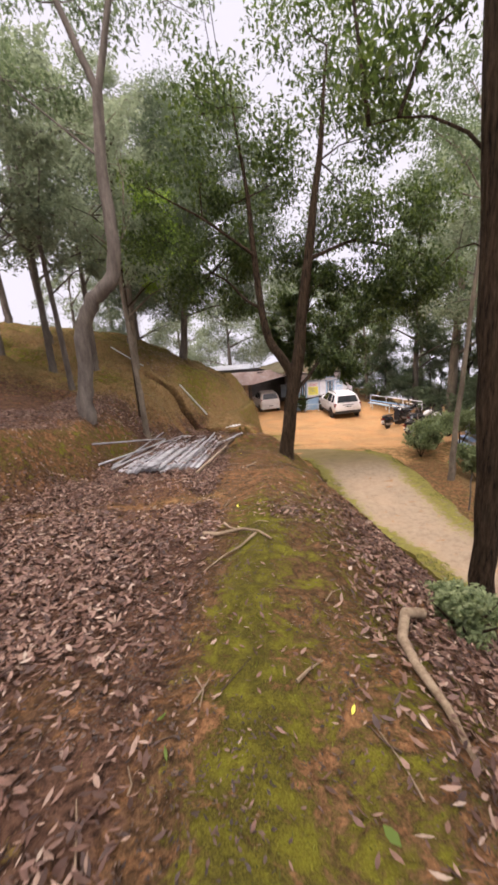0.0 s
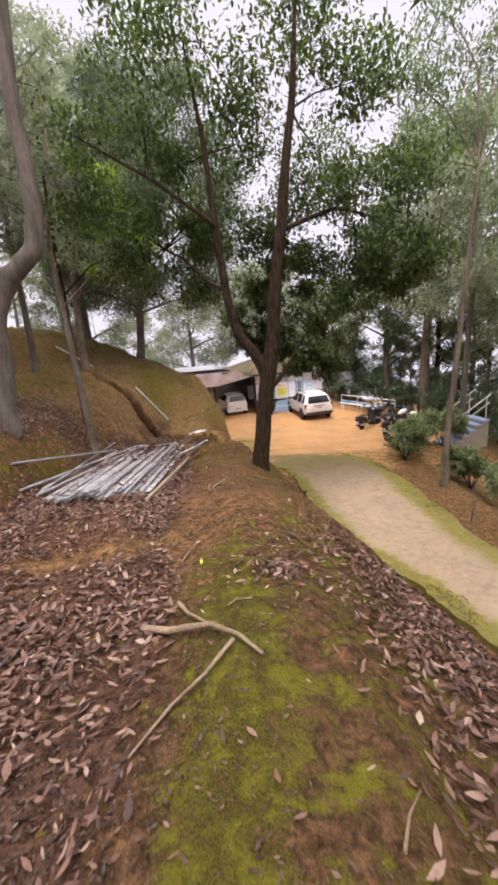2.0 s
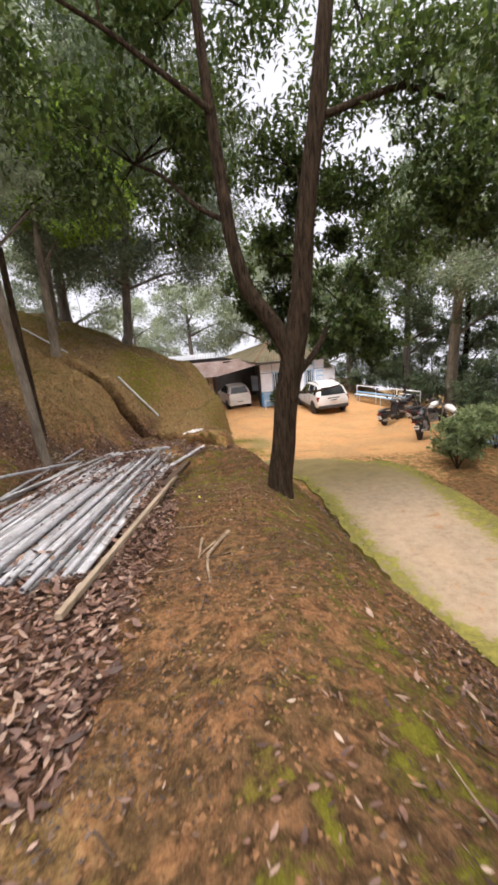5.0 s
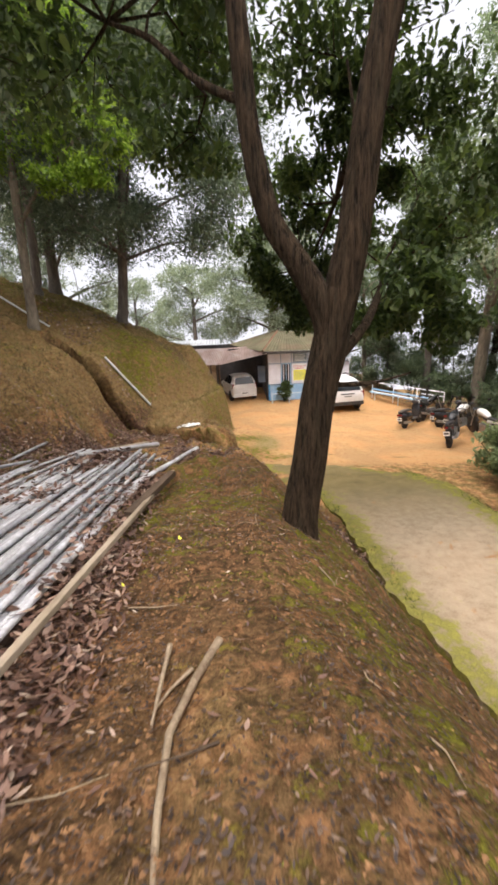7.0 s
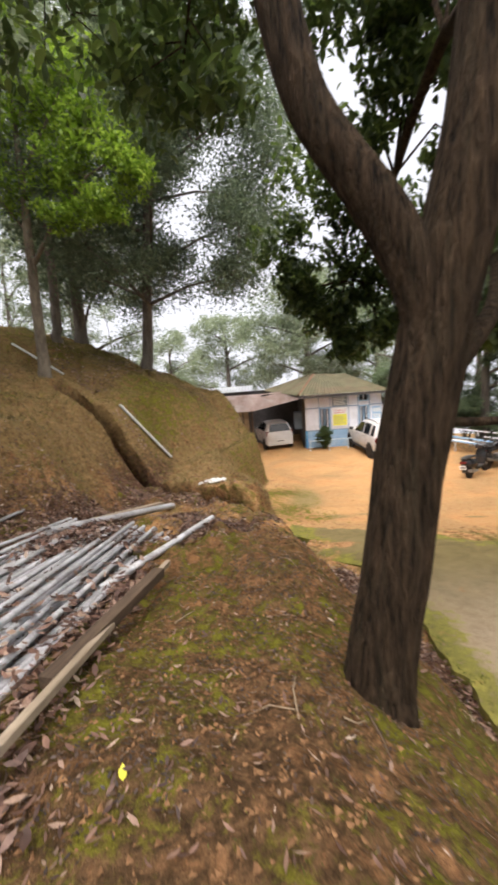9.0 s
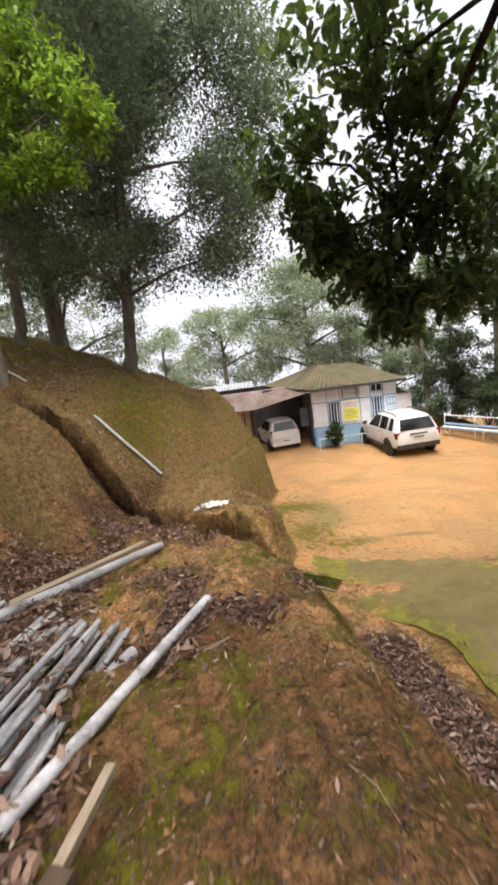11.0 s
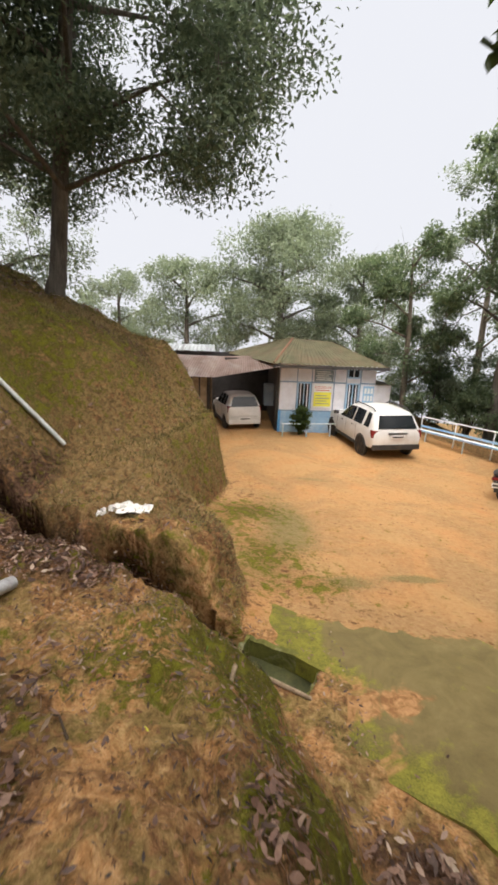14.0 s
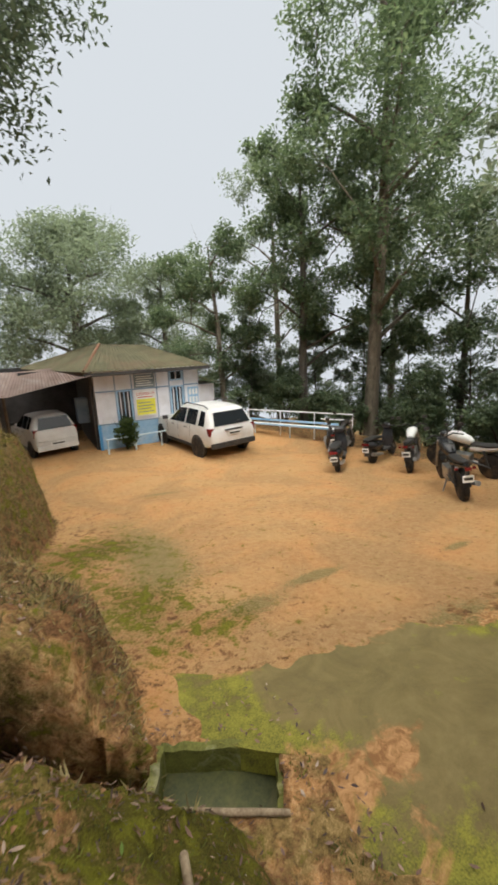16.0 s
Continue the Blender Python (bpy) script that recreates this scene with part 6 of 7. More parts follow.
def car(m, label, sections, wheelbase, wheel_r, rails, name="car"):
    """A car: sections are (y, half width, base z, belt z, roof half width, roof z), rear to front, origin under the rear axle."""
    ob = thing(name, m, label, "car")
    bm = bmesh.new()
    rings = []
    arr = np.array(sections)
    ys = np.unique(np.concatenate([arr[:, 0], np.arange(arr[0, 0], arr[-1, 0], 0.07)]))
    shape = np.stack([np.interp(ys, arr[:, 0], arr[:, k]) for k in range(1, 6)], -1)
    for _ in range(2):
        shape[1:-1] = 0.25 * shape[:-2] + 0.5 * shape[1:-1] + 0.25 * shape[2:]
    for y, (w, zb, zl, wr, zr) in zip(ys, shape):
        half = [(w * 0.86, zb), (w * 0.965, zb + 0.05), (w * 0.995, zb + 0.16), (w, zb + 0.55 * (zl - zb)), (w * 0.99, zl - 0.1), (w * 0.965, zl)]
        half += [(w * 0.965 + (wr + 0.015 - w * 0.965) * f, zl + (zr - zl) * g) for f, g in ((0.5, 0.48), (0.92, 0.86))]
        half += [(wr - 0.04, zl + (zr - zl) * 0.965), (wr - 0.13, zr), (wr * 0.45, zr + 0.018)]
        pts = [(px, y, pz) for px, pz in half] + [(-px, y, pz) for px, pz in reversed(half)]
        rings.append([bm.verts.new(p) for p in pts])
    n = len(rings[0])
    for a, b in zip(rings, rings[1:]):
        for k in range(n):
            bm.faces.new((a[k], a[(k + 1) % n], b[(k + 1) % n], b[k]))
    bm.faces.new(rings[0][::-1])
    bm.faces.new(rings[-1])
    bmesh.ops.recalc_face_normals(bm, faces=bm.faces)
    body = smooth(part("body", bm, CARW, ob), 38)

    def sec(y):
        return [float(np.interp(y, ys, shape[:, k])) for k in range(5)]

    # side glass follows the cabin wall
    for side in (-1, 1):
        for y0, y1, d0, d1 in rails["glass"]:
            v = []
            for y, dy in ((y0, d0), (y1, d1)):
                for f, yy in ((0.03, y), (0.88, y + dy)):
                    w, zb, zl, wr, zr = sec(yy)
                    v.append((side * (w * 0.965 + (wr + 0.015 - w * 0.965) * f + 0.012), yy, zl + (zr - zl) * f))
            g = bmesh.new()
            q = [g.verts.new(p) for p in (v[0], v[2], v[3], v[1])]
            g.faces.new(q if side > 0 else q[::-1])
            bmesh.ops.solidify(g, geom=g.faces[:], thickness=0.012)
            part("side_window", g, GLASS, body)
        for y in (0.0, wheelbase):
            w = sec(y)[0]
            # a flat black disc on the body stands in for the shaded wheel well
            well = smooth(part("wheel_well_disc", turned([(-0.06, wheel_r * 1.16), (0.0, wheel_r * 1.16), (0.006, wheel_r * 1.1)], 28), PLASTIC, ob), 40)
            well.location = (side * (w + 0.004) - (0.006 if side > 0 else -0.06), y, wheel_r * 1.04)
            wheel(ob, side * (w - 0.075), y, wheel_r, 0.21, rails["rim"], side)
        w = sec(wheelbase / 2)[0]
        zs = sec(wheelbase / 2)[1]
        part("sill", boxed(side * w - 0.03, wheel_r * 1.2, zs - 0.03, side * w + 0.012, wheelbase - wheel_r * 1.2, zs + 0.07, bevel=0.01), PLASTIC, ob)
        w, zb, zl, wr, zr = sec(wheelbase * 0.72)
        mir = part("mirror", boxed(side * (w + 0.1) - 0.09, wheelbase * 0.74, zl + 0.02, side * (w + 0.1) + 0.09, wheelbase * 0.74 + 0.1, zl + 0.16, bevel=0.03), PLASTIC, ob)
        for y in (0.75, 1.65):
            w, zb, zl, wr, zr = sec(y)
            part("door_handle", boxed(side * (w * 0.985) - 0.015, y - 0.1, zl - 0.13, side * (w * 0.985) + 0.02, y + 0.08, zl - 0.10, bevel=0.006), PLASTIC, ob)
        for y in (0.45, 1.28, 2.05):
            w, zb, zl, wr, zr = sec(y)
            part("door_seam", boxed(side * w - 0.004, y - 0.005, zb + 0.16, side * w + 0.003, y + 0.005, zl - 0.02), PLASTIC, ob)
        lx, ly, lz, lw, lh = rails["tail"]
        part("tail_lamp", boxed(side * lx - lw / 2, ly - 0.03, lz - lh / 2, side * lx + lw / 2, ly + 0.16, lz + lh / 2, bevel=0.03), TAIL, ob, "red tail lamp")
        if rails.get("roof"):
            w, zb, zl, wr, zr = sec(0.8)
            part("roof_rail", tubed([(side * (wr - 0.05), -0.3, zr - 0.02), (side * (wr - 0.05), -0.1, zr + 0.06), (side * (wr - 0.05), 1.0, zr + 0.065), (side * (wr - 0.05), 1.25, zr - 0.02)], 0.022, 6), PLASTIC, ob)
    # rear glass, plate and bumper
    (yb, zb2), (yt, zt2), hw0, hw1 = rails["rear_glass"]
    g = bmesh.new()
    g.faces.new([g.verts.new(p) for p in ((-hw0, yb, zb2), (hw0, yb, zb2), (hw1, yt, zt2), (-hw1, yt, zt2))])
    bmesh.ops.solidify(g, geom=g.faces[:], thickness=-0.015)
    part("rear_window", g, GLASS, ob)
    yr = sections[0][0]
    part("bumper", boxed(-sections[1][1] * 0.98, yr - 0.03, sections[1][2] - 0.05, sections[1][1] * 0.98, yr + 0.12, sections[1][2] + 0.13, bevel=0.03), PLASTIC if rails.get("roof") else CARW, ob)
    pl = part("number_plate", boxed(-0.25, yr - 0.055, rails["plate"] - 0.06, 0.25, yr - 0.035, rails["plate"] + 0.06, bevel=0.004), POSTER, ob)
    part("writing_bar", boxed(-0.2, yr - 0.06, rails["plate"] - 0.025, 0.2, yr - 0.055, rails["plate"] + 0.025), PLASTIC, pl)
    part("garnish", boxed(-0.34, yr - 0.04, rails["plate"] + 0.085, 0.34, yr + 0.02, rails["plate"] + 0.13, bevel=0.008), PLASTIC if rails.get("roof") else CARW, ob)
    part("wiper", tubed([(0.02, yb - 0.03, zb2 + 0.03), (0.3, yb + 0.0, zb2 + 0.1)], 0.008, 5), PLASTIC, ob)
    return ob


SUV = [(-0.80, 0.78, 0.50, 0.78, 0.66, 0.88), (-0.77, 0.86, 0.44, 0.98, 0.74, 1.06), (-0.70, 0.885, 0.42, 1.05, 0.74, 1.15), (-0.5, 0.90, 0.40, 1.06, 0.68, 1.48), (-0.34, 0.905, 0.36, 1.06, 0.66, 1.58), (0.2, 0.91, 0.34, 1.05, 0.665, 1.62), (0.9, 0.91, 0.34, 1.04, 0.665, 1.62), (1.4, 0.91, 0.34, 1.03, 0.65, 1.56), (2.1, 0.91, 0.34, 1.02, 0.70, 1.10), (2.4, 0.905, 0.36, 1.0, 0.74, 1.06), (2.98, 0.87, 0.40, 0.94, 0.72, 0.99), (3.2, 0.78, 0.44, 0.78, 0.64, 0.84)]
GREYRIM = surface("grey_rim", (0.28, 0.26, 0.24), (0.45, 0.43, 0.40), 6, 50, 0.45, 0.0, metal=0.4, stain=(0.25, 0.17, 0.10), stain_amount=0.5)
car(pose(5.74, 27.0, gz(5.75, 27.6) - 0.02, 0, 0, 9), "dusty white sport utility car with black trim parked on sand", SUV, 2.6, 0.35,
    {"glass": [(-0.42, -0.06, 0.10, 0.0), (0.08, 0.74, 0.02, 0.0), (0.82, 1.86, 0.0, -0.5)], "rim": GREYRIM, "tail": (0.785, -0.735, 0.92, 0.2, 0.25), "roof": True, "rear_glass": ((-0.765, 1.1), (-0.535, 1.5), 0.70, 0.59), "plate": 0.84})
HATCH = [(-0.56, 0.60, 0.44, 0.70, 0.54, 0.78), (-0.53, 0.70, 0.32, 0.90, 0.62, 0.97), (-0.45, 0.735, 0.28, 0.98, 0.61, 1.07), (-0.26, 0.75, 0.25, 1.0, 0.53, 1.36), (-0.12, 0.755, 0.24, 0.99, 0.52, 1.43), (0.6, 0.755, 0.24, 0.95, 0.52, 1.47), (1.1, 0.755, 0.24, 0.92, 0.52, 1.40), (1.85, 0.75, 0.24, 0.9, 0.58, 0.97), (2.6, 0.71, 0.28, 0.8, 0.58, 0.84), (2.78, 0.64, 0.34, 0.66, 0.52, 0.7)]
car(pose(0.78, 30.45, gz(0.8, 30.45) - 0.02, 0, 0, 14), "white hatchback car parked under the shelter", HATCH, 2.2, 0.28,
    {"glass": [(-0.10, 0.22, 0.1, 0.0), (0.3, 0.8, 0.0, 0.0), (0.86, 1.6, 0.0, -0.4)], "rim": STEEL, "tail": (0.65, -0.47, 0.88, 0.14, 0.28), "rear_glass": ((-0.525, 1.0), (-0.335, 1.37), 0.58, 0.46), "plate": 0.5}, "hatchback")


def rounded(sections, name, material, parent, label=""):
    """A body lofted through ellipses (y, z, half width, half height)."""
    bm = bmesh.new()
    n = 12
    rings = []
    for y, z, w, h in sections:
        rings.append([bm.verts.new((w * math.copysign(abs(math.cos(a)) ** 0.7, math.cos(a)), y, z + h * math.copysign(abs(math.sin(a)) ** 0.7, math.sin(a)))) for a in [2 * math.pi * k / n for k in range(n)]])
    for a, b in zip(rings, rings[1:]):
        for k in range(n):
            bm.faces.new((a[k], a[(k + 1) % n], b[(k + 1) % n], b[k]))
    bm.faces.new(rings[0][::-1])
    bm.faces.new(rings[-1])
    bmesh.ops.recalc_face_normals(bm, faces=bm.faces)
    return smooth(part(name, bm, material, parent, label), 50)


def motorcycle(m, tank, panel, label, group):
    """Origin under the rear wheel, front along +y, leaning on its stand."""
    ob = thing("motorcycle", m, label, "motorcycle", group)
    wheel(ob, 0, 0, 0.31, 0.12, PLASTIC, 1, 6)
    wheel(ob, 0, 1.33, 0.31, 0.09, PLASTIC, 1, 6)
    part("engine", boxed(-0.11, 0.48, 0.22, 0.11, 0.88, 0.52, bevel=0.04), STEEL, ob)
    part("exhaust", tubed([(0.14, 0.85, 0.3), (0.16, 0.4, 0.26), (0.17, 0.1, 0.34), (0.19, -0.32, 0.45)], [0.025, 0.03, 0.05, 0.055], 8), STEEL, ob)
    for x in (-0.1, 0.1):
        part("swing_arm", tubed([(x, 0.0, 0.31), (x, 0.5, 0.38)], 0.025, 6), PLASTIC, ob)
        part("fork_tube", tubed([(x * 0.9, 1.33, 0.31), (x * 0.9, 1.08, 0.98)], 0.024, 8), STEEL, ob)
        part("shock", tubed([(x, 0.05, 0.36), (x, 0.16, 0.7)], 0.03, 8), PLASTIC, ob)
        mir = part("mirror", tubed([(x * 2.6, 0.95, 1.1), (x * 3.4, 0.93, 1.3)], 0.008, 5), PLASTIC, ob)
        part("mirror_glass", boxed(x * 3.4 - 0.06, 0.91, 1.27, x * 3.4 + 0.06, 0.945, 1.35, bevel=0.012), PLASTIC, mir)
        part("indicator", boxed(x * 1.6 - 0.03, -0.27, 0.73, x * 1.6 + 0.03, -0.22, 0.77, bevel=0.01), TAIL, ob)
    part("frame", tubed([(0, 1.08, 0.92), (0, 0.75, 0.72), (0, 0.3, 0.66), (0, -0.25, 0.78)], 0.035, 8), PLASTIC, ob)
    rounded([(0.44, 0.84, 0.06, 0.05), (0.54, 0.87, 0.11, 0.1), (0.78, 0.93, 0.145, 0.125), (0.98, 0.93, 0.12, 0.11), (1.06, 0.92, 0.06, 0.07)], "tank", tank, ob, "painted fuel tank")
    rounded([(-0.32, 0.88, 0.05, 0.025), (-0.2, 0.87, 0.09, 0.04), (0.1, 0.82, 0.115, 0.045), (0.42, 0.8, 0.1, 0.045), (0.5, 0.82, 0.07, 0.03)], "seat", SEATM, ob)
    rounded([(-0.42, 0.85, 0.03, 0.025), (-0.3, 0.82, 0.07, 0.045), (0.0, 0.76, 0.1, 0.055), (0.35, 0.7, 0.11, 0.08), (0.5, 0.68, 0.08, 0.05)], "tail_cowl", panel or BLACKP, ob)
    part("handlebar", tubed([(-0.38, 0.88, 1.09), (-0.2, 1.0, 1.12), (0, 1.05, 1.02), (0.2, 1.0, 1.12), (0.38, 0.88, 1.09)], 0.016, 8), PLASTIC, ob)
    hl = rounded([(1.08, 0.92, 0.1, 0.1), (1.18, 0.92, 0.11, 0.11), (1.24, 0.92, 0.08, 0.08)], "headlamp", BLACKP, ob)
    rounded([(1.235, 0.92, 0.08, 0.08), (1.26, 0.92, 0.06, 0.06)], "lens", LAMPW, hl, "clear lens")
    for y0, r0, nm in ((1.33, 0.34, "front_mudguard"), (0.0, 0.35, "rear_mudguard")):
        bm = bmesh.new()
        rows = [[bm.verts.new((x, y0 + r0 * math.cos(a), 0.31 + r0 * math.sin(a))) for x in (-0.07, 0.07)] for a in [radians(45 + 12 * k + (25 if y0 < 0.5 else 0)) for k in range(9)]]
        for a, b in zip(rows, rows[1:]):
            bm.faces.new((a[0], a[1], b[1], b[0]))
        bmesh.ops.solidify(bm, geom=bm.faces[:], thickness=0.008)
        part(nm, bm, PLASTIC, ob)
    pl = part("number_plate", boxed(-0.1, -0.40, 0.52, 0.1, -0.385, 0.66, bevel=0.003), POSTER, ob)
    part("writing_bar", boxed(-0.075, -0.405, 0.565, 0.075, -0.4, 0.62), PLASTIC, pl)
    part("plate_holder", boxed(-0.03, -0.39, 0.62, 0.03, -0.33, 0.8, bevel=0.006), PLASTIC, ob)
    part("tail_lamp", boxed(-0.06, -0.43, 0.76, 0.06, -0.38, 0.82, bevel=0.012), TAIL, ob)
    part("side_stand", tubed([(-0.1, 0.55, 0.3), (-0.22, 0.5, 0.02)], 0.014, 6), STEEL, ob)
    return ob


def scooter(m, paint, label, group):
    ob = thing("scooter", m, label, "scooter", group)
    wheel(ob, 0, 0, 0.24, 0.1, PLASTIC, 1)
    wheel(ob, 0, 1.22, 0.24, 0.09, PLASTIC, 1)
    rounded([(-0.38, 0.62, 0.05, 0.05), (-0.25, 0.58, 0.14, 0.13), (0.1, 0.52, 0.17, 0.16), (0.42, 0.48, 0.14, 0.16), (0.52, 0.42, 0.1, 0.12)], "rear_body", paint, ob)
    rounded([(-0.36, 0.74, 0.08, 0.03), (-0.2, 0.76, 0.14, 0.05), (0.2, 0.75, 0.15, 0.055), (0.5, 0.71, 0.11, 0.04)], "seat", SEATM, ob)
    part("floor_board", boxed(-0.16, 0.45, 0.26, 0.16, 0.98, 0.33, bevel=0.03), PLASTIC, ob)
    rounded([(0.93, 0.34, 0.15, 0.08), (0.98, 0.55, 0.2, 0.16), (1.06, 0.72, 0.17, 0.2), (1.12, 0.62, 0.1, 0.12)], "front_apron", paint, ob)
    rounded([(0.92, 0.96, 0.13, 0.06), (1.0, 0.98, 0.16, 0.09), (1.08, 0.95, 0.1, 0.06)], "handlebar_cowl", paint, ob)
    part("handlebar", tubed([(-0.34, 0.86, 1.0), (0, 0.98, 0.98), (0.34, 0.86, 1.0)], 0.016, 8), PLASTIC, ob)
    part("headlamp", boxed(-0.08, 1.05, 0.9, 0.08, 1.11, 1.0, bevel=0.02), LAMPW, ob, "clear headlamp")
    rounded([(1.02, 0.46, 0.05, 0.03), (1.2, 0.5, 0.07, 0.03), (1.4, 0.38, 0.05, 0.03)], "front_mudguard", paint, ob)
    for x in (-0.08, 0.08):
        part("fork_tube", tubed([(x, 1.22, 0.24), (x * 0.6, 1.05, 0.6)], 0.02, 6), STEEL, ob)
        mir = part("mirror", tubed([(x * 2.2, 0.93, 1.0), (x * 3.2, 0.92, 1.2)], 0.008, 5), PLASTIC, ob)
        part("mirror_glass", boxed(x * 3.2 - 0.055, 0.9, 1.17, x * 3.2 + 0.055, 0.93, 1.26, bevel=0.012), PLASTIC, mir)
    part("exhaust", tubed([(0.14, 0.35, 0.22), (0.16, 0.05, 0.26), (0.17, -0.3, 0.33)], [0.03, 0.06, 0.055], 8), STEEL, ob)
    part("tail_lamp", boxed(-0.11, -0.41, 0.6, 0.11, -0.36, 0.67, bevel=0.015), TAIL, ob)
    pl = part("number_plate", boxed(-0.1, -0.42, 0.4, 0.1, -0.405, 0.53, bevel=0.003), POSTER, ob)
    part("writing_bar", boxed(-0.075, -0.425, 0.44, 0.075, -0.42, 0.49), PLASTIC, pl)
    part("rear_mudguard", boxed(-0.06, -0.4, 0.28, 0.06, -0.33, 0.6, bevel=0.01), PLASTIC, ob)
    return ob


BIKES = "motorcycles and scooters parked in the yard"


def parked(x, y, hx_, hy_, lean=-8):
    """Stands a two-wheeler with its rear wheel at x, y and its nose along (hx_, hy_)."""
    return pose(x, y, gz(x, y) - 0.015, 0, 0, math.degrees(math.atan2(-hx_, hy_))) @ pose(0, 0, 0, 0, lean, 0)


scooter(parked(7.5, 23.05, 0.75, 0.65), BLACKP, "black scooter with red tail lamp parked on sand", BIKES)
scooter(parked(9.1, 23.3, 1.0, 0.3), BLACKP, "black and dark green scooter parked beside a motorcycle", BIKES)
motorcycle(parked(8.8, 21.7, 0.8, 0.5), CARW, None, "motorcycle with white tank parked on sand", BIKES)
motorcycle(parked(7.5, 19.35, 0.6, 0.8), BLACKP, None, "black motorcycle seen with its number plate", BIKES)
motorcycle(parked(9.55, 20.0, -0.12, 1.0), CARW, CARW, "white and black motorcycle on the yard's edge", BIKES)
scooter(parked(9.2, 25.5, -0.6, -0.75), BLACKP, "black scooter facing the other way by the bench", BIKES)
motorcycle(parked(8.9, 24.6, 0.85, 0.5), BLACKP, None, "black motorcycle parked close to the bench", BIKES)

# ---- fallen leaves, grass, moss tufts ----
def scatter(n, x0, x1, y0, y1, want, rng):
    x, y = rng.uniform(x0, x1, n), rng.uniform(y0, y1, n)
    keep = rng.uniform(0, 1, n) < want(x, y)
    return x[keep], y[keep]


def ground_frame(x, y):
    e = 0.03
    z = ground_z(x, y)
    gx, gy = (ground_z(x + e, y) - z) / e, (ground_z(x, y + e) - z) / e
    nrm = np.stack([-np.clip(gx, -2, 2), -np.clip(gy, -2, 2), np.ones_like(z)], -1)
    return z, nrm / np.linalg.norm(nrm, axis=1)[:, None]


def flat_leaves(x, y, size, rng, name, narrow=0.42, lift=0.5):
    """Curled dry leaves, six corners each, lying on the slope."""
    n = len(x)
    z, nrm = ground_frame(x, y)
    nrm = nrm + rng.normal(0, 0.28 * lift + 0.1, (n, 3))
    nrm /= np.linalg.norm(nrm, axis=1)[:, None]
    a = rng.uniform(0, 2 * math.pi, n)
    d = np.stack([np.cos(a), np.sin(a), np.zeros(n)], -1)
    d -= nrm * np.sum(d * nrm, 1)[:, None]
    d /= np.linalg.norm(d, axis=1)[:, None]
    s = np.cross(nrm, d)
    L = (size * rng.uniform(0.5, 1.35, n))[:, None]
    w = L * narrow * rng.uniform(0.6, 1.2, (n, 1)) * 0.5
    curl = L * rng.uniform(-0.05, 0.22, (n, 1))
    c = np.stack([x, y, z + rng.uniform(0.004, 0.035, n) * lift * 2], -1)
    v = np.stack([c - d * L * 0.5 + nrm * curl, c - d * L * 0.12 + s * w + nrm * curl * 0.5, c + d * L * 0.2 + s * w * 0.8 + nrm * curl * 0.4, c + d * L * 0.5 + nrm * curl, c + d * L * 0.2 - s * w * 0.8 + nrm * curl * 0.4, c - d * L * 0.12 - s * w + nrm * curl * 0.5], 1).reshape(-1, 3)
    o = np.arange(n)[:, None] * 6
    f = np.concatenate([o + np.array([[0, 1, 2, 5]]) * 1, o + np.array([[2, 3, 4, 5]])])
    return mesh_np(name, v, f)


lrng = np.random.default_rng(41)


def leafy(x, y):
    zs = zones(x, y)
    return np.clip(zs["litter"] * (0.75 + 0.6 * grain(x * 1.3, y * 1.3, 31)) * 1.3 * (1 - 0.5 * zs["grass"]), 0, 1) ** 1.3


lx, ly = scatter(225000, -5.0, 4.2, -1.0, 17.5, leafy, lrng)
tagged(part("fallen_leaves", flat_leaves(lx, ly, 0.07, lrng, "fallen_leaves", narrow=0.36, lift=0.9), FALLEN), "thick brown dry leaf litter covering the slope", "leaves", kind="stuff")
lx, ly = scatter(26000, -4, 3, -1, 19, lambda x, y: 0.12 + 0.1 * step(6, 8, y) + 0.5 * (grain(x * 0.9, y * 0.9, 33) > 0.25) * step(0.0, 0.3, curve(TOE, y) - x) - 0.3 * step(15, 16, y) * step(-0.1, 0.1, x - curve(TOE, y)), lrng)
tagged(part("fallen_leaves", flat_leaves(lx, ly, 0.05, lrng, "fallen_leaves", narrow=0.32, lift=0.6), FALLEN), "scattered dry leaves on moss and bare earth", "leaves", kind="stuff")
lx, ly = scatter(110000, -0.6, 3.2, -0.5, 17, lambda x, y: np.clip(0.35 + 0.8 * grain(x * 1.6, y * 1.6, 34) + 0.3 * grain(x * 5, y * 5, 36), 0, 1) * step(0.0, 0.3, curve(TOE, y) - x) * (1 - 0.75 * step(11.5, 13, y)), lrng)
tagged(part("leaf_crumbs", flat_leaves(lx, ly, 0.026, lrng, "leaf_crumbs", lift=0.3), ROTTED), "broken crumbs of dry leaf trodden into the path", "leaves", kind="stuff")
lx, ly = scatter(7000, -2.2, 1.6, 12.6, 17.2, lambda x, y: 0.3 + 0.6 * (grain(x * 1.9, y * 1.9, 74) > 0.1), lrng)
tagged(part("fallen_leaves", flat_leaves(lx, ly, 0.042, lrng, "fallen_leaves", narrow=0.34, lift=0.5), FALLEN), "small dry leaves strewn over the bare bank", "leaves", kind="stuff")
hx2, hy2 = scatter(9000, -6, 0, 18.5, 24.5, lambda x, y: 0.55 * (grain(x * 0.7, y * 0.7, 35) > 0.1) * step(0.2, 0.6, curve(TOE, y) - x) * step(1.2, 2.0, ground_z(x, y) - 1.0), lrng)
tagged(part("fallen_leaves", flat_leaves(hx2, hy2, 0.1, lrng, "fallen_leaves", lift=0.3), FALLEN), "dry leaves scattered over the hill's nose", "leaves", kind="stuff")
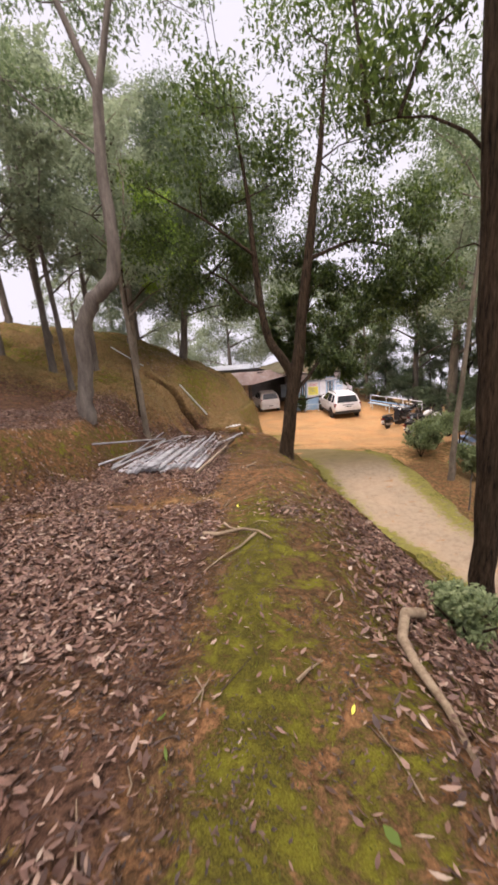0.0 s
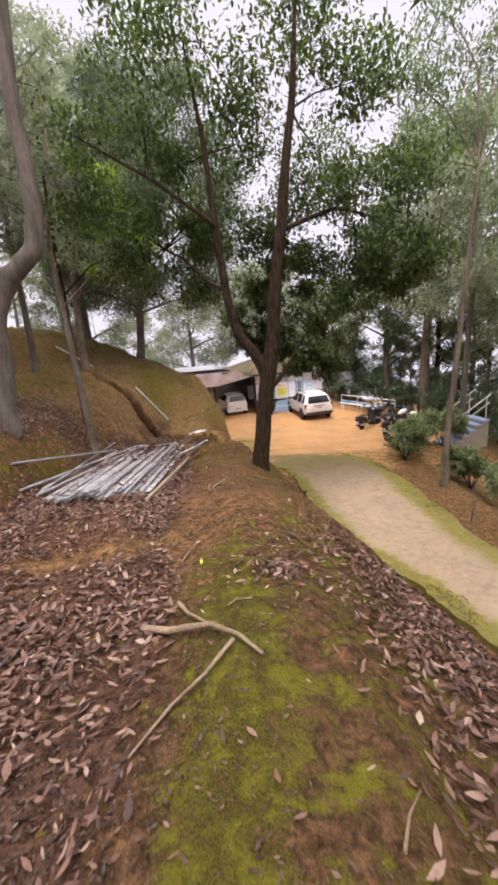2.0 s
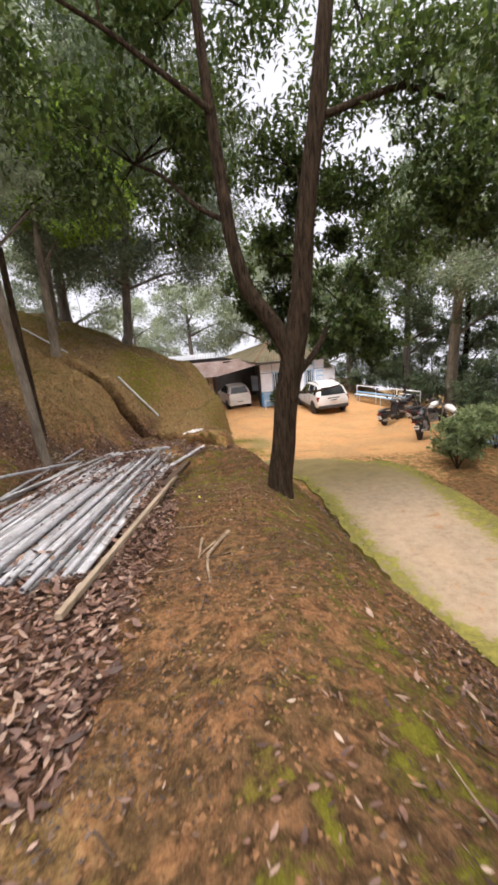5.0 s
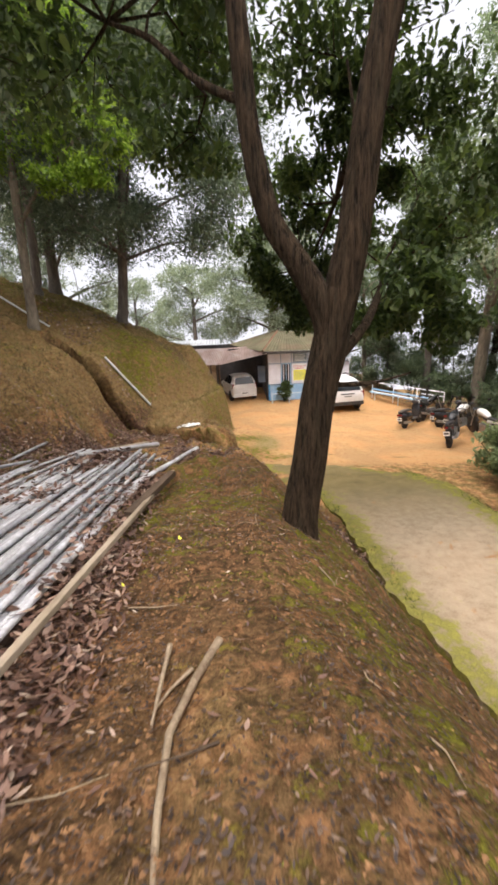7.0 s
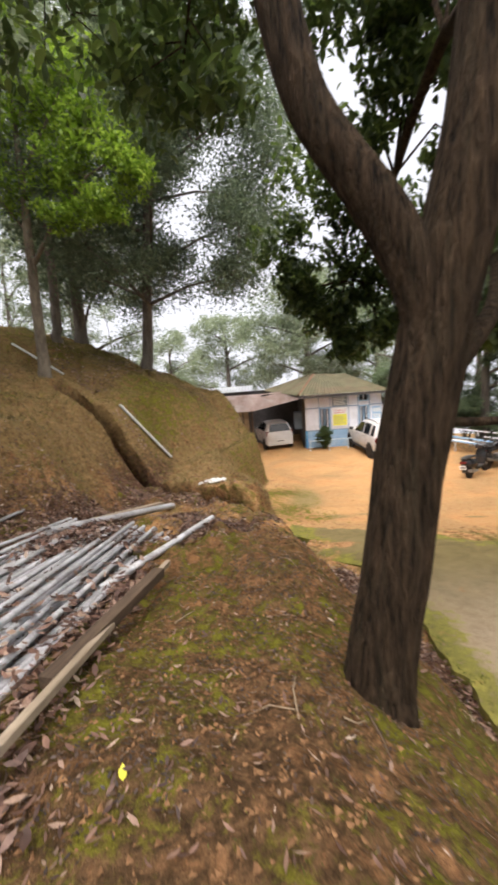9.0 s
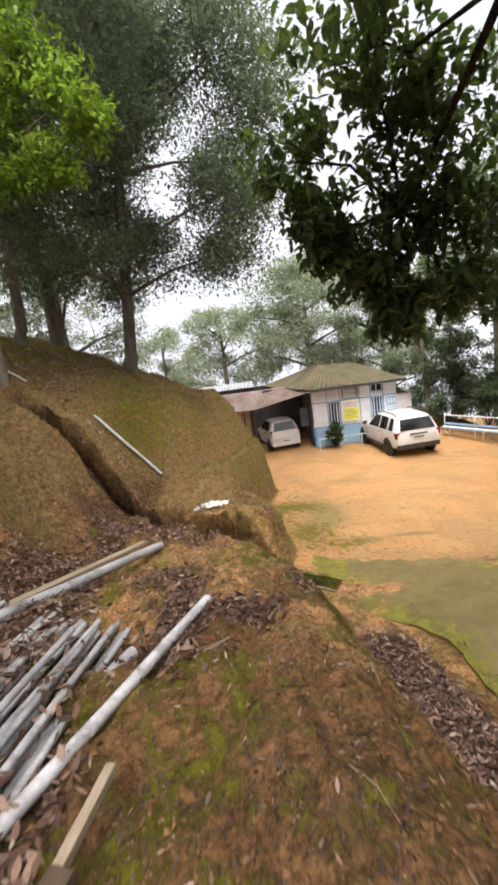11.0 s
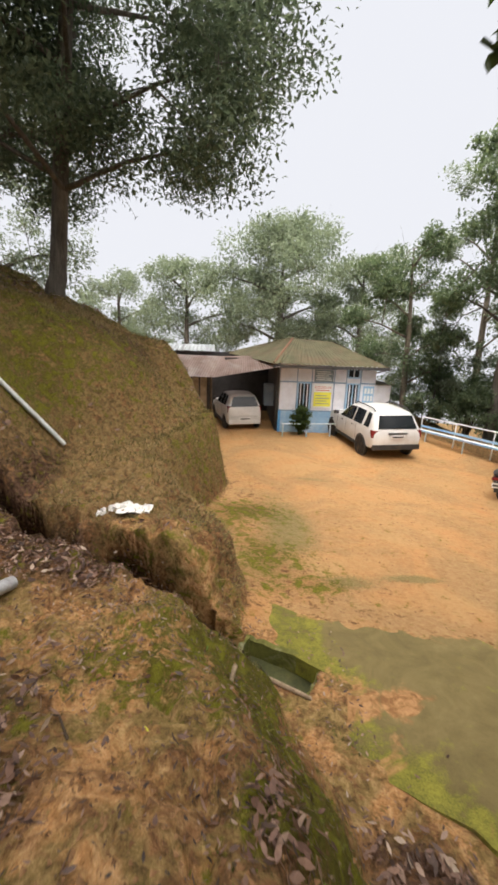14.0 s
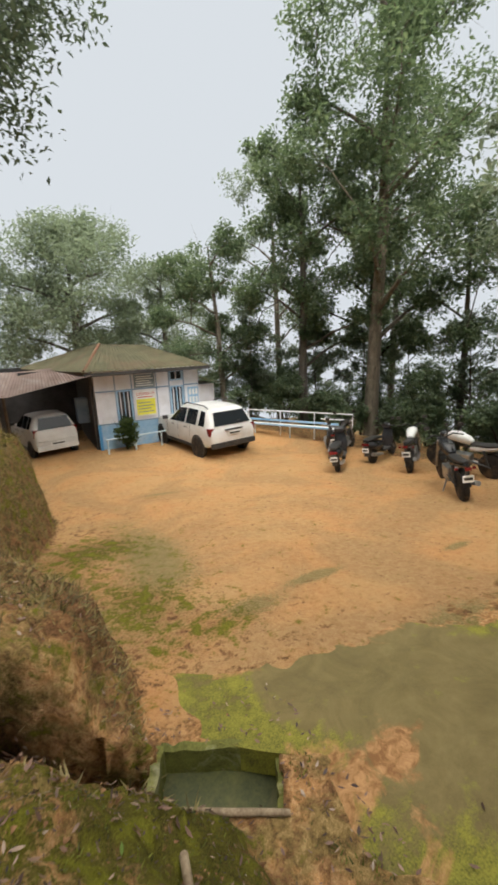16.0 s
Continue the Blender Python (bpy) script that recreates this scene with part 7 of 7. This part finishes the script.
for k, (x, y, c) in enumerate([(0.36, 1.45, 0), (0.3, 1.62, 0), (0.33, 4.55, 1), (0.42, 4.92, 1), (1.28, 1.15, 0), (1.25, 1.7, 1), (-0.2, 9.2, 1), (0.1, 9.9, 1), (0.05, 14.9, 1), (0.25, 15.3, 0), (0.28, 16.0, 0)]):
    me = flat_leaves(np.array([x]), np.array([y]), np.array([0.075]), lrng, "leaf", lift=0.4)
    lf = part("leaf", me, LEAF_BRIGHT if c == 0 else YELLOW)
    tagged(lf, "fresh green leaf fallen on the ground" if c == 0 else "yellow leaf fallen on the ground", "leaf", "fresh leaves on the ground")

GRASS = foliage("dry_grass", (0.09, 0.07, 0.025), (0.18, 0.14, 0.052), (0.32, 0.25, 0.105), 0.7, 0.3)
MOSS = foliage("moss_tuft", (0.04, 0.046, 0.008), (0.095, 0.105, 0.014), (0.21, 0.225, 0.03), 0.8, 0.3)


def blades(x, y, h, rng, name, lean=0.8, over=None):
    n = len(x)
    z, nrm = ground_frame(x, y)
    if over is not None:
        z = over
    d = nrm + rng.normal(0, lean * 0.5, (n, 3)) + np.array([0, 0, -0.15 * lean])
    d /= np.linalg.norm(d, axis=1)[:, None]
    a = rng.uniform(0, 2 * math.pi, n)
    s = np.stack([np.cos(a), np.sin(a), np.zeros(n)], -1)
    L = (h * rng.uniform(0.4, 1.3, n))[:, None]
    w = L * 0.07 + 0.0025
    c = np.stack([x, y, z - 0.005], -1)
    v = np.stack([c - s * w, c + s * w, c + d * L], 1).reshape(-1, 3)
    return mesh_np(name, v, np.arange(3 * n).reshape(-1, 3))


def grassy(x, y):
    zs = zones(x, y)
    d = curve(TOE, y) - x
    return np.clip(zs["grass"] * (0.7 + 0.5 * grain(x * 0.8, y * 0.8, 37)), 0, 1) * step(0, 0.2, d) + 0.8 * step(16, 17, y) * step(-0.05, 0.1, d) * (1 - step(0.4, 1.0, d))


bx, by = scatter(170000, -9, 1.2, 11, 25.5, grassy, lrng)
tagged(part("dry_grass", blades(bx, by, 0.085, lrng, "dry_grass", 1.0), GRASS), "short dry olive grass over the cut hillside", "grass", kind="stuff")
bx, by = scatter(60000, -0.6, 3.2, -0.5, 17.2, lambda x, y: np.clip(zones(x, y)["moss"] * (0.6 + 0.9 * grain(x * 2.0, y * 2.0, 39)), 0, 1), lrng)
tagged(part("moss", blades(bx, by, 0.028, lrng, "moss", 1.2), MOSS), "yellow-green moss tufts along the path", "moss", kind="stuff")

# moss cushions along both edges of the road
ex, ey = lrng.uniform(-0.15, 0.42, 26000) ** 1.0, lrng.uniform(2.5, 16.4, 26000)
far_side = lrng.uniform(0, 1, 26000) < 0.45
mx_ = np.where(far_side, curve(FARSIDE, ey) - ex, curve(KERB, ey) + ex)
ok = grain(mx_ * 1.7, ey * 1.7, 49) + 0.7 * grain(mx_ * 6, ey * 6, 50) > 1.3 * np.abs(ex) / 0.4 - 0.35 + 0.35 * step(12, 14, ey)
mx_, ey, ex = mx_[ok], ey[ok], ex[ok]
mz = yard_z(mx_, ey) + (0.05 + 0.055 * (1 - step(12, 14.5, ey))) * step(-0.06, 0.03, ex) + 0.005
tagged(part("moss", blades(mx_, ey, 0.04, lrng, "moss", 1.3, mz), MOSS), "bright yellow-green moss cushions edging the road", "moss", kind="stuff")

# crumbs of earth and bits of twig on the bare ground
CRUMB = surface("earth_crumb", (0.10, 0.05, 0.024), (0.30, 0.165, 0.08), 12, 80, 0.95, 0.3, 0.004)


def crumbs(x, y, size, rng, name):
    n = len(x)
    z = ground_z(x, y)
    r = (size * rng.uniform(0.3, 1.3, n))[:, None]
    c = np.stack([x, y, z], -1)
    dirs = np.array([[1, 0, 0.1], [-0.5, 0.87, 0.1], [-0.5, -0.87, 0.1], [0, 0, 0.9]])
    v = (c[:, None, :] + dirs[None] * r[:, None, :] * rng.uniform(0.6, 1.4, (n, 4, 1)) + rng.normal(0, 0.2, (n, 4, 3)) * r[:, None, :]).reshape(-1, 3)
    o = np.arange(n)[:, None] * 4
    return mesh_np(name, v, np.concatenate([o + np.array([[0, 1, 3]]), o + np.array([[1, 2, 3]]), o + np.array([[2, 0, 3]])]))


cx, cy = scatter(50000, -1.5, 3.0, 0, 18.5, lambda x, y: (0.25 + 0.7 * (grain(x * 1.4, y * 1.4, 43) > 0)) * step(4, 6, y) * step(-0.1, 0.1, curve(TOE, y) - x) * (1 - 0.8 * zones(x, y)["moss"]), lrng)
tagged(part("earth_crumbs", crumbs(cx, cy, 0.014, lrng, "earth_crumbs"), CRUMB), "crumbs of red-brown earth along the path", "earth", kind="stuff")
cx, cy = scatter(22000, -1.5, 1.4, 11.5, 17.2, lambda x, y: np.clip(0.3 + grain(x * 2, y * 2, 44), 0, 1) * step(0.0, 0.2, curve(TOE, y) - x) * (1 - np.clip(1.6 * zones(x, y)["moss"], 0, 1)), lrng)
tagged(part("earth_crumbs", crumbs(cx, cy, 0.010, lrng, "earth_crumbs"), CRUMB), "loose clods of orange earth on the bank", "earth", kind="stuff")
cx, cy = scatter(5000, 0, 11, 16.5, 28, lambda x, y: 0.5 * (x > curve(TOE, y)) * (0.3 + 0.7 * (grain(x * 0.8, y * 0.8, 45) > 0.1)), lrng)
tagged(part("earth_crumbs", crumbs(cx, cy, 0.012, lrng, "earth_crumbs"), CRUMB), "small clods of orange earth on the yard", "earth", kind="stuff")
px2, py2 = scatter(2600, -2.3, -0.5, 7.6, 13.2, lambda x, y: np.clip(0.6 + grain(x * 2, y * 2, 47), 0, 1), lrng)
pile_leaves = flat_leaves(px2, py2, 0.09, lrng, "fallen_leaves", lift=0.4)
co = np.zeros(len(pile_leaves.vertices) * 3, np.float32)
pile_leaves.vertices.foreach_get("co", co)
co[2::3] += 0.13
pile_leaves.vertices.foreach_set("co", co)
tagged(part("fallen_leaves", pile_leaves, FALLEN), "dry leaves caught between the stacked pipes", "leaves", kind="stuff")
